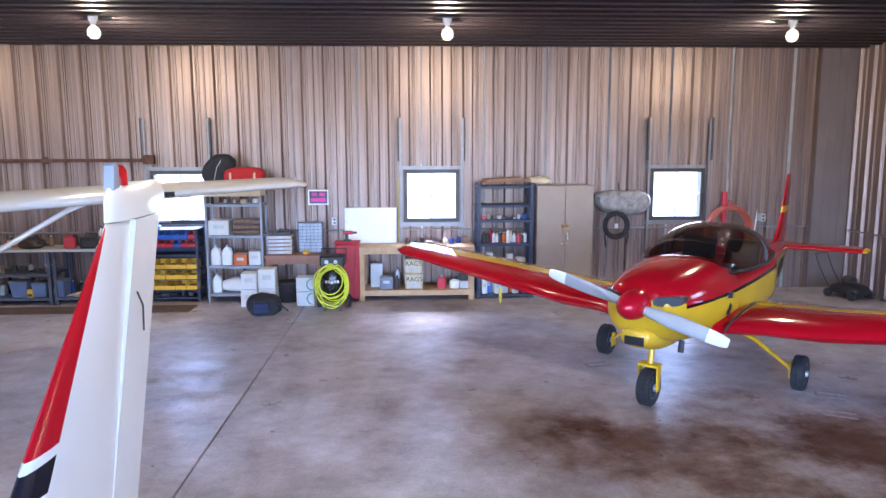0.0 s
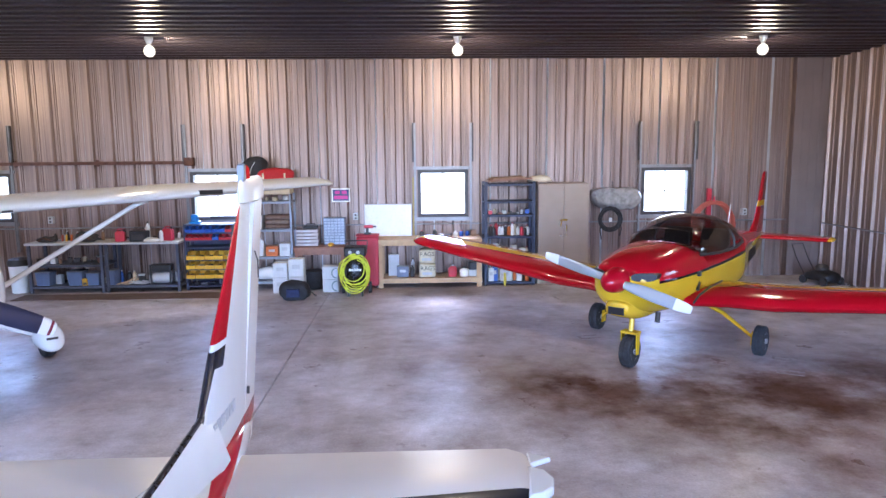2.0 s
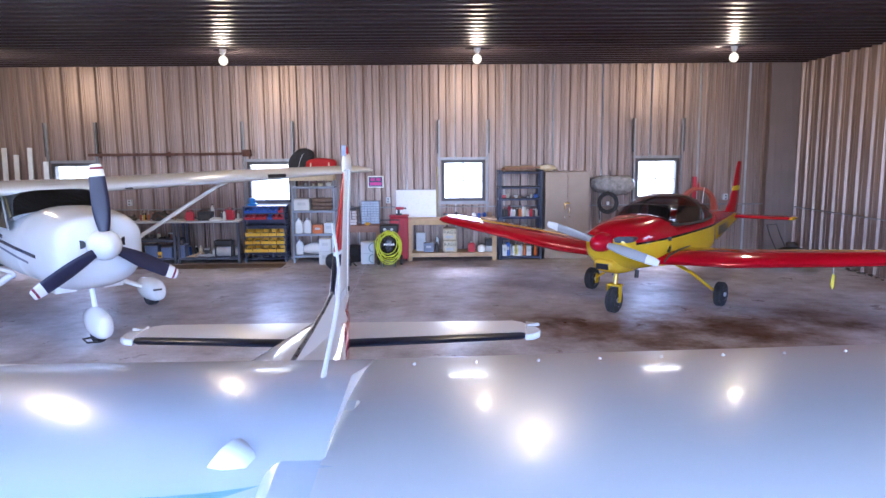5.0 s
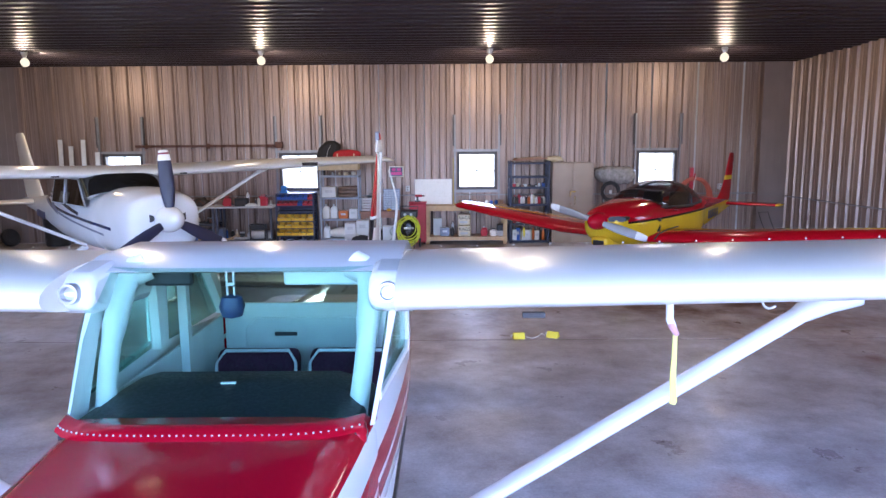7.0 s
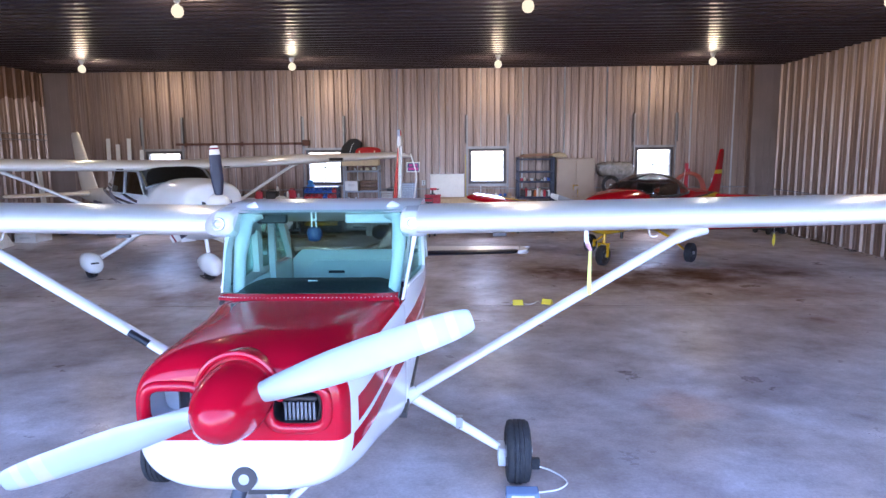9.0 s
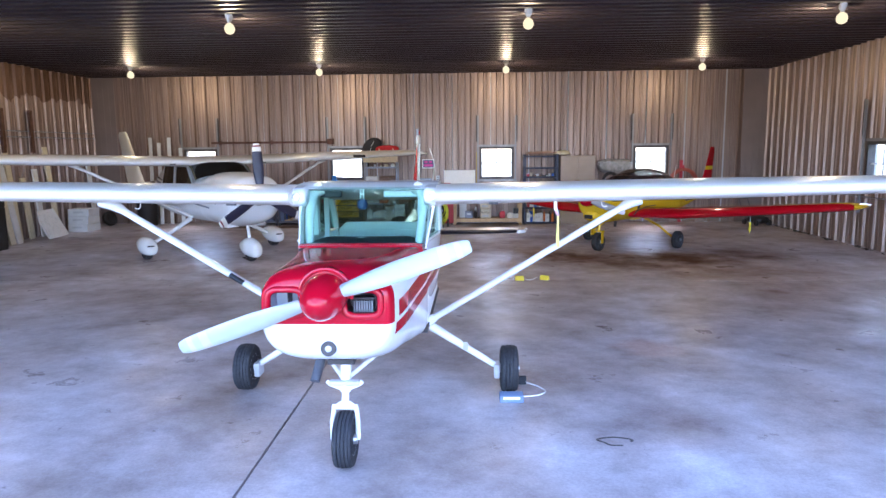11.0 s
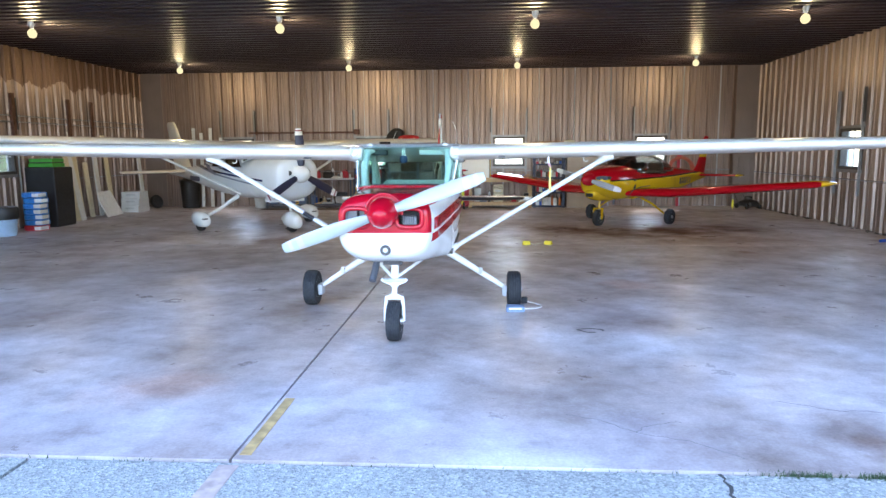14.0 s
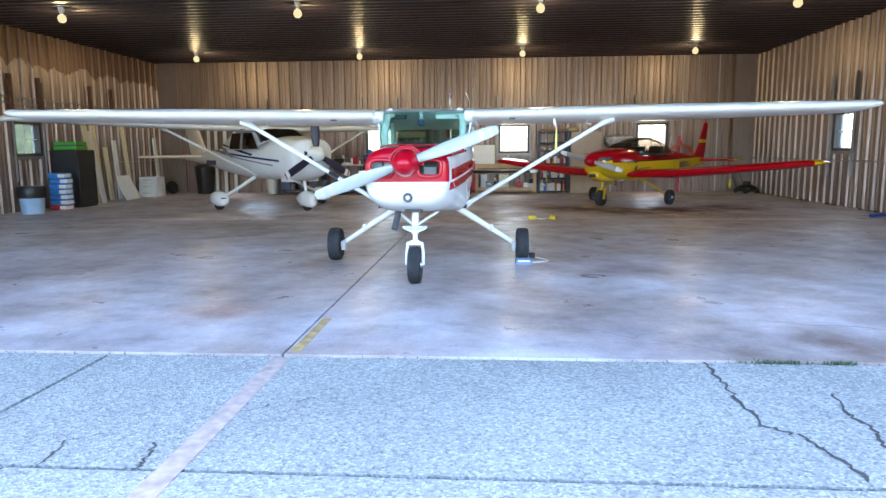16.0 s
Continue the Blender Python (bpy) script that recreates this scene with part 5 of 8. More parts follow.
# ---------------- red and yellow low-wing kitplane ----------------
def kitplane():
    t = thing("low_wing_airplane", "red and yellow low-wing kitplane with bubble canopy", "airplane", pose(4.28, 4.98, 0, 0, 0, -41))
    yel = (0.70, 0.44, 0.012)
    black = (0.01, 0.01, 0.01)
    fus = zoned("kitplane_fuselage_paint", yel, [
        (black, [(0, -0.015, 1, 1.055), (0, 1, 0, -1.5)]),
        (RED, [(0, -0.015, 1, 1.085), (0, 1, 0, -1.5)]),
        (RED, [(0, -1, 0, 1.0), (0.12, 0.02, 1, 1.10)]),
    ], 0.12, 0.7)
    bm = B()
    body(bm, [(-1.72, 0.86, 1.17, 0.17, 1.02), (-1.68, 0.79, 1.22, 0.27, 1.03), (-1.55, 0.71, 1.28, 0.36, 1.03), (-1.2, 0.62, 1.345, 0.45, 1.02), (-0.7, 0.58, 1.385, 0.52, 1.0), (-0.4, 0.58, 1.36, 0.54, 0.98)], 6, 2.6, 48)
    cowl = part("cowling", bm, fus, t, "red over yellow engine cowling")
    bm = B()
    body(bm, [(-0.4, 0.58, 1.22, 0.54, 0.95), (0.3, 0.575, 1.20, 0.56, 0.95), (1.1, 0.60, 1.20, 0.54, 0.95), (1.5, 0.64, 1.30, 0.47, 0.97), (2.2, 0.72, 1.26, 0.36, 0.98), (3.3, 0.86, 1.15, 0.20, 1.0), (4.1, 0.93, 1.06, 0.06, 1.0)], 6, 4.0, 44)
    part("fuselage", bm, fus, t, "red over yellow fuselage with black pinstripe")
    bm = B()
    body(bm, [(-1.75, 0.72, 0.80, 0.10, 0.76), (-1.70, 0.66, 0.84, 0.15, 0.75), (-1.4, 0.58, 0.9, 0.20, 0.75), (-0.9, 0.565, 0.9, 0.22, 0.75), (-0.5, 0.57, 0.8, 0.2, 0.7)], 5, 3.0, 28)
    chin = part("cowl_chin", bm, M_yellow, cowl)
    # chin and side inlets: black solids painted as the shade of openings
    bm = B()
    box(bm, -0.09, 0.09, -1.765, -1.70, 0.69, 0.77)
    part("chin_inlet", bm, M_black, chin, "dark air intake")
    for sx in (-1, 1):
        bm = B()
        ring = [(sx * 0.27 + 0.11 * math.copysign(abs(math.cos(a)) ** 0.7, math.cos(a)), 1.115 + 0.045 * math.copysign(abs(math.sin(a)) ** 0.7, math.sin(a))) for a in [2 * math.pi * k / 24 for k in range(24)]]
        loft(bm, [[Vector((x, -1.772 + 0.75 * max(0, abs(x) - 0.14), z)) for x, z in ring], [Vector((x, -1.60 + 0.75 * max(0, abs(x) - 0.14), z)) for x, z in ring]])
        part("air_inlet", bm, M_black, cowl, "dark cooling air inlet")
        bm = B()
        tube(bm, [(sx * 0.18, -1.0, 0.60), (sx * 0.18, -1.02, 0.48)], 0.03, 12)
        part("exhaust_pipe", bm, M_dark, t)
    bm = B()
    box(bm, 0.515, 0.55, -0.72, -0.66, 1.02, 1.075)
    part("side_vent", bm, M_black, cowl)
    # spinner, propeller
    bm = B()
    lathe(bm, [(0.135, -0.04), (0.14, 0.02), (0.135, 0.10), (0.115, 0.19), (0.075, 0.26), (0.025, 0.295), (0.001, 0.30)], 32, pose(0, -1.73, 1.075, 90, 0, 0))
    part("spinner", bm, M_red, t, "glossy red spinner")
    for a in (14, 194):
        blade(t, pose(0, -1.83, 1.075, 0, a, 0), 0.87, 0.10, ([M_silver, M_white], [(0.80, 1), (0.83, 0), (0.86, 1)]), 0.02, 0.058, 30)
    # canopy bubble with frame
    bm = B()
    rings = []
    for y, h, w in spline([(-0.62, 0.02, 0.34), (-0.5, 0.10, 0.45), (-0.2, 0.26, 0.52), (0.25, 0.37, 0.545), (0.7, 0.35, 0.53), (1.1, 0.24, 0.49), (1.38, 0.10, 0.40), (1.46, 0.02, 0.30)], 4):
        ring = []
        for k in range(25):
            a = math.pi * k / 24
            c, s = math.cos(a), math.sin(a)
            ring.append(Vector((w * math.copysign(abs(c) ** 0.8, c), y, 1.21 + (0.06 if y < -0.3 else 0.0) * 1.0 + (h + 0.06) * abs(s) ** 0.8)))
        rings.append(ring)
    loft(bm, rings, cap=False, closed=False)
    part("canopy", bm, M_glass_smoke, t, "dark smoked bubble canopy")
    bm = B()
    for sx in (-1, 1):
        tube(bm, [(sx * 0.46, -0.5, 1.235), (sx * 0.55, 0.0, 1.215), (sx * 0.56, 0.6, 1.21), (sx * 0.50, 1.15, 1.225), (sx * 0.40, 1.42, 1.25)], 0.018, 8)
    part("canopy_rail", bm, M_black, t)
    bm = B()
    tube(bm, [(0.54 * math.cos(a), 0.62, 1.21 + 0.40 * abs(math.sin(a)) ** 0.8) for a in [math.pi * k / 16 for k in range(17)]], 0.016, 8)
    part("canopy_bow", bm, M_black, t)
    bm = B()
    box(bm, -0.46, 0.46, -0.42, -0.18, 1.20, 1.28)
    part("glareshield", bm, M_shield, t, bevel=0.03)
    for sx in (-1, 1):
        bm = B()
        slab(bm, [(0.62, 0.95), (0.72, 0.95), (0.85, 1.42), (0.76, 1.42)], "x", sx * 0.25 - 0.19, sx * 0.25 + 0.19)
        part("seat_back", bm, M_black, t, bevel=0.03)
    # wings
    wp = zoned("kitplane_wing_paint", RED, [(yel, [(0.0, 1, 0, -0.10)]), (yel, [(1, 0.25, 0, 4.26)])], 0.10, 0.7)
    for sx in (-1, 1):
        rows = []
        for s, le, z, c, th in ((0.45, -0.98, 0.735, 1.75, 0.10), (0.62, -0.86, 0.735, 1.62, 0.125), (0.85, -0.74, 0.738, 1.52, 0.14), (1.35, -0.70, 0.75, 1.48, 0.15), (2.6, -0.50, 0.86, 1.27, 0.155), (4.0, -0.29, 0.995, 1.04, 0.155), (4.2, -0.25, 1.012, 0.98, 0.15), (4.34, -0.16, 1.025, 0.84, 0.125), (4.42, 0.0, 1.032, 0.62, 0.09), (4.45, 0.14, 1.036, 0.4, 0.05)):
            rows.append((sx * s, le, z, c, th))
        bm = B()
        wing(bm, rows, 0.02)
        w = part("wing", bm, wp, t, "tapered red wing with yellow rear edge")
        bm = B()
        for d, zz in ((0.0, 0.0),):
            tube(bm, [(sx * 0.565, -0.95, 0.745), (sx * 0.60, -0.88, 0.83), (sx * 0.63, -0.6, 0.885), (sx * 0.645, -0.2, 0.90)], 0.012, 6)
        part("root_pinstripe", bm, M_black, w)
        bm = B()
        tube(bm, [(sx * 2.55, -0.1, 0.80), (sx * 2.55, -0.1, 0.70), (sx * 2.56, -0.1, 0.66)], 0.007, 6)
        st = part("tie_down_rope", bm, M_lgrey, t)
        bm = B()
        slab(bm, [(sx * 2.54, 0.66), (sx * 2.575, 0.65), (sx * 2.57, 0.50), (sx * 2.55, 0.44), (sx * 2.525, 0.52)], "y", -0.105, -0.095)
        part("strap", bm, M_yelltag, st, "yellow strap")
        # main gear
        bm = B()
        tube(bm, [(sx * 0.30, 0.0, 0.60), (sx * 0.62, 0.0, 0.46), (sx * 0.98, 0.0, 0.21)], [0.045, 0.04, 0.03], 10, True, 0.6)
        part("gear_leg", bm, M_yellow, t)
        bm = B()
        slab(bm, [(-0.05, 0.12), (0.05, 0.12), (0.03, 0.28), (-0.03, 0.28)], "x", sx * 0.965, sx * 0.985)
        part("axle_plate", bm, M_yellow, t)
        wheel(t, sx * 1.065, 0.0, 0.185, 0.185, 0.13, grooves=2)
    # nose gear
    bm = B()
    tube(bm, [(0, -1.30, 0.62), (0, -1.345, 0.40)], 0.03, 12)
    ng = part("nose_strut", bm, M_yellow, t)
    bm = B()
    for sx in (-1, 1):
        slab(bm, [(-1.40, 0.41), (-1.30, 0.41), (-1.33, 0.16), (-1.39, 0.16)], "x", sx * 0.085, sx * 0.098)
    box(bm, -0.098, 0.098, -1.41, -1.28, 0.395, 0.42)
    part("nose_fork", bm, M_yellow, ng)
    wheel(t, 0, -1.36, 0.188, 0.188, 0.135, grooves=2)
    # tail
    sp = zoned("kitplane_tail_paint", RED, [(yel, [(0, 1, 0, 3.98)]), (yel, [(1, 0, 0, 1.14)])], 0.16, 0.6)
    bm = B()
    wing(bm, [(s, 3.42 + 0.06 * abs(s), 1.03, (0.78 - 0.1 * abs(s)) * (0.6 if abs(s) > 1.16 else 1), 0.1) for s in (-1.2, -1.15, -0.05, 0.05, 1.15, 1.2)], 0.0)
    part("stabilizer", bm, sp, t, "red tailplane with yellow rear edge")
    fp = zoned("kitplane_rudder_paint", RED, [(yel, [(0, 0, 1, 1.52), (0, 0, -1, -1.61)])], 0.16, 0.6)
    bm = B()
    wing(bm, [(0, le, z, c, 0.09) for z, le, c in ((1.0, 3.1, 1.0), (1.12, 3.4, 0.76), (1.3, 3.62, 0.58), (1.55, 3.78, 0.46), (1.95, 3.97, 0.34), (2.08, 4.04, 0.26), (2.1, 4.1, 0.16))], vertical=True)
    part("rudder", bm, fp, t, "tall red rudder with yellow band")
    # aerial behind the canopy
    bm = B()
    tube(bm, [(0.12, 1.72, 1.27), (0.12, 1.80, 1.55), (0.12, 1.84, 1.68)], [0.009, 0.007, 0.005], 6)
    part("aerial", bm, M_white, t)
    # bird emblem as a plain shape, marking as plain bars
    bm = B()
    slab(bm, [(-0.74, 0.86), (-0.70, 0.90), (-0.66, 0.96), (-0.67, 0.90), (-0.62, 0.94), (-0.65, 0.87), (-0.68, 0.84)], "x", 0.512, 0.532)
    part("emblem", bm, M_black, t)
    for k in range(6):
        bm = B()
        y = 1.72 + 0.16 * k
        w0 = 0.445 - 0.155 * (y - 1.55)
        box(bm, w0 - 0.02, w0 + 0.010, y, y + 0.10, 0.86, 1.02)
        part("marking_bar", bm, M_black, t, smooth=False)
    return t


trainer()
tourer()
kitplane()


# ---------------- work side: benches, racks, boxes ----------------
M_wood = simple("pine_board", (0.52, 0.36, 0.20), 0.6, 0, 0.15, 7, 0, 0.1)
M_oldwood = simple("stained_wood", (0.26, 0.13, 0.085), 0.6, 0, 0.2, 7)
M_bluegrey = simple("blue_grey_shelf_steel", (0.16, 0.18, 0.24), 0.5, 0.3, 0.15)
M_navyshelf = simple("dark_blue_shelf_plastic", (0.025, 0.032, 0.07), 0.5, 0, 0.15)
M_tan = simple("tan_cabinet_enamel", (0.32, 0.245, 0.19), 0.4, 0.1, 0.06, 4)
M_carton = simple("white_carton", (0.62, 0.63, 0.64), 0.7, 0, 0.06)
M_brown = simple("brown_cardboard", (0.28, 0.17, 0.10), 0.8, 0, 0.12)
M_plastw = simple("white_jug_plastic", (0.68, 0.70, 0.70), 0.4, 0, 0.05)
M_ybin = simple("yellow_bin_plastic", (0.72, 0.42, 0.01), 0.4, 0, 0.06)
M_bbin = simple("blue_bin_plastic", (0.02, 0.09, 0.42), 0.4, 0, 0.08)
M_rbin = simple("red_bin_plastic", (0.45, 0.015, 0.02), 0.4, 0, 0.08)
M_hoseY = simple("yellow_air_hose", (0.62, 0.66, 0.02), 0.45, 0, 0.08)
M_hoseR = simple("red_air_hose", (0.42, 0.10, 0.06), 0.5, 0, 0.1)
M_redpl = simple("faded_red_plastic", (0.46, 0.03, 0.05), 0.45, 0, 0.08)
M_cloth = simple("black_nylon", (0.018, 0.018, 0.022), 0.85, 0, 0.3, 20, 0, 0.3, 30)
M_redcloth = simple("red_nylon", (0.40, 0.012, 0.015), 0.8, 0, 0.15, 20, 0, 0.3, 30)
M_bluecloth = simple("dark_blue_nylon", (0.02, 0.028, 0.09), 0.8, 0, 0.25, 20, 0, 0.3, 30)
M_pale = simple("whiteboard_enamel", (0.80, 0.80, 0.78), 0.3, 0, 0.02)
M_orange = simple("orange_paint", (0.55, 0.14, 0.02), 0.45)
M_green = simple("green_plastic", (0.05, 0.30, 0.04), 0.4)
M_cream2 = simple("cream_paper_sack", (0.62, 0.55, 0.40), 0.75, 0, 0.1, 14, 0, 0.3, 20)
M_ink = simple("dark_print", (0.05, 0.05, 0.05), 0.6)
M_film = simple("clear_wrap_over_grey", (0.28, 0.27, 0.27), 0.18, 0, 0.35, 9, 0.5, 0.8, 9)
M_case = simple("clear_plastic_case", (0.50, 0.46, 0.45), 0.2, 0, 0.1)
MIX = [M_plastw, M_dark, M_redpl, M_bluegrey, M_black, M_dark, M_carton, M_bbin, M_brown, M_cream2, M_black, M_lgrey, M_oldwood, M_dark]
GAP = 0.004
rnd = random.Random(4)


def carton(x0, x1, y0, y1, z0, z1, material, name="carton", label="plain white cardboard carton box", rz=0, marks=True, cat="box"):
    cx, cy = (x0 + x1) / 2, (y0 + y1) / 2
    t = thing(name, label, cat, pose(cx, cy, z0, 0, 0, rz))
    hx, hy, h = (x1 - x0) / 2, (y1 - y0) / 2, z1 - z0
    bm = B()
    box(bm, -hx, hx, -hy, hy, 0, h)
    part("carton_body", bm, material, t, bevel=0.006)
    bm = B()
    box(bm, -hx, hx, -0.025, 0.025, h, h + 0.002)
    part("tape", bm, M_cream2, t, smooth=False)
    if marks:
        bm = B()
        box(bm, -hx * 0.5, hx * 0.5, -hy - 0.002, -hy, h * 0.45, h * 0.7)
        part("printed_label", bm, M_lgrey, t, smooth=False)
    return t


def bottle(x, y, z, r, h, material, name="bottle", label="plastic workshop bottle with a cap", capmat=None):
    t = thing(name, label, "bottle", pose(x, y, z))
    bm = B()
    lathe(bm, [(r * 0.9, 0), (r, 0.01), (r, h * 0.68), (r * 0.85, h * 0.78), (r * 0.4, h * 0.86), (r * 0.36, h * 0.92)], 14)
    part("bottle_body", bm, material, t)
    bm = B()
    lathe(bm, [(r * 0.42, h * 0.921), (r * 0.42, h), (r * 0.3, h * 1.005)], 12)
    part("cap", bm, capmat or M_dark, t)
    return t


def jug(x, y, z, w, h, material, label="white plastic jug with a handle"):
    t = thing("jug", label, "jug", pose(x, y, z))
    bm = B()
    rings = []
    for zz, s in ((0, 0.92), (0.02, 1), (h * 0.6, 1), (h * 0.75, 0.8), (h * 0.86, 0.38), (h * 0.9, 0.24)):
        rings.append([Vector((w / 2 * s * math.copysign(abs(math.cos(a)) ** 0.5, math.cos(a)), w * 0.36 * s * math.copysign(abs(math.sin(a)) ** 0.5, math.sin(a)), zz)) for a in [2 * math.pi * k / 20 for k in range(20)]])
    loft(bm, rings)
    part("jug_body", bm, material, t)
    bm = B()
    lathe(bm, [(w * 0.13, h * 0.901), (w * 0.13, h), (w * 0.1, h * 1.005)], 12)
    part("cap", bm, M_lgrey, t)
    bm = B()
    tube(bm, [(w * 0.12, 0, h * 0.84), (w * 0.36, 0, h * 0.80), (w * 0.42, 0, h * 0.62)], 0.014, 8)
    part("handle", bm, material, t)
    return t


def rack(name, label, x0, x1, y0, y1, shelves, top, material, post=0.035, cat="shelf"):
    """Open rack with four posts and shelf trays; returns it."""
    t = thing(name, label, cat, pose((x0 + x1) / 2, (y0 + y1) / 2, 0))
    hx, hy = (x1 - x0) / 2, (y1 - y0) / 2
    for sx in (-1, 1):
        for sy in (-1, 1):
            bm = B()
            a, b = sorted((sx * hx, sx * (hx - post)))
            c, d = sorted((sy * hy, sy * (hy - post)))
            box(bm, a, b, c, d, 0, top)
            part("post", bm, material, t, bevel=0.003)
    for z in shelves:
        bm = B()
        box(bm, -hx + 0.003, hx - 0.003, -hy - 0.004, hy + 0.004, z - 0.045, z - GAP)
        part("shelf", bm, material, t, bevel=0.004)
    return t


def tool_clump(x0, x1, y0, y1, z, count, seed, hmax=0.22):
    """Loose workshop items standing along a shelf, each a thing."""
    r = random.Random(seed)
    n = count
    step = (x1 - x0) / n
    for i in range(n):
        x = x0 + step * (i + 0.5) + r.uniform(-0.1, 0.1) * step
        y = r.uniform(y0, y1)
        kind = r.random()
        m = r.choice(MIX)
        w = min(step * 0.42, r.uniform(0.03, 0.085))
        if kind < 0.42:
            bottle(x, y, z, w * 0.8, r.uniform(0.5, 1.0) * hmax, m, "bottle", "small workshop bottle or can on a shelf", r.choice([M_dark, M_redpl, M_white]))
        elif kind < 0.75:
            t = thing("tool_box", "small workshop box on a shelf", "box", pose(x, y, z, 0, 0, r.uniform(-15, 15)))
            h = r.uniform(0.3, 0.8) * hmax
            bm = B()
            box(bm, -w, w, -w * 0.8, w * 0.8, 0, h * 0.8)
            part("box_body", bm, m, t, bevel=0.004)
            bm = B()
            box(bm, -w * 1.04, w * 1.04, -w * 0.84, w * 0.84, h * 0.8 + 0.001, h)
            part("lid", bm, r.choice([M_dark, M_lgrey, m]), t, bevel=0.004)
        else:
            t = thing("hand_tool", "worn hand tool lying on a shelf", "tool", pose(x, y, z, 0, 0, r.uniform(0, 180)))
            bm = B()
            tube(bm, [(-w * 1.4, 0, 0.018), (0, 0.01, 0.018), (w * 0.8, 0, 0.018)], 0.016, 8)
            part("grip", bm, m, t)
            bm = B()
            box(bm, w * 0.8, w * 1.5, -0.03, 0.03, 0.0, 0.05)
            part("tool_head", bm, M_dark, t, bevel=0.006)


def steel_bench(x0, x1, seed, shelves=(0.13, 0.52)):
    t = rack("steel_bench", "dark grey steel work bench with open shelves", x0, x1, 8.86, 9.46, shelves, 0.88, simple("dark_bench_steel", (0.075, 0.082, 0.115), 0.5, 0.3, 0.15), 0.05, "bench")
    bm = B()
    hx = (x1 - x0) / 2
    box(bm, -hx - 0.02, hx + 0.02, -0.34, 0.31, 0.88 + 0.001, 0.92)
    part("bench_top", bm, M_lgrey, t, "worn pale bench top", bevel=0.005)
    tool_clump(x0 + 0.08, x1 - 0.08, 9.15, 9.33, 0.92 + GAP, 13, seed, 0.24)
    tool_clump(x0 + 0.08, x1 - 0.08, 9.12, 9.3, 0.13, 9, seed + 1, 0.24)
    if len(shelves) > 1:
        tool_clump(x0 + 0.08, x1 - 0.08, 9.0, 9.3, 0.52, 10, seed + 2, 0.16)
    return t


def fuel_can(x, y, z, w, h, rz):
    t = thing("fuel_can", "red plastic fuel can on the steel bench", "can", pose(x, y, z, 0, 0, rz))
    bm = B()
    loft(bm, [[Vector((sx * w * s, sy * w * 0.55 * s, zz)) for sx, sy in ((-0.5, -0.5), (0.5, -0.5), (0.5, 0.5), (-0.5, 0.5))] for zz, s in ((0, 0.95), (0.01, 1), (h * 0.8, 1), (h, 0.75))])
    part("can_body", bm, M_redpl, t, bevel=0.01)
    bm = B()
    tube(bm, [(-w * 0.25, 0, h), (-w * 0.2, 0, h + 0.035), (w * 0.2, 0, h + 0.035), (w * 0.25, 0, h)], 0.011, 8)
    part("handle", bm, M_redpl, t)
    bm = B()
    lathe(bm, [(0.02, h - 0.01), (0.02, h + 0.03), (0.001, h + 0.032)], 12, pose(w * 0.34, 0, 0))
    part("cap", bm, M_black, t)


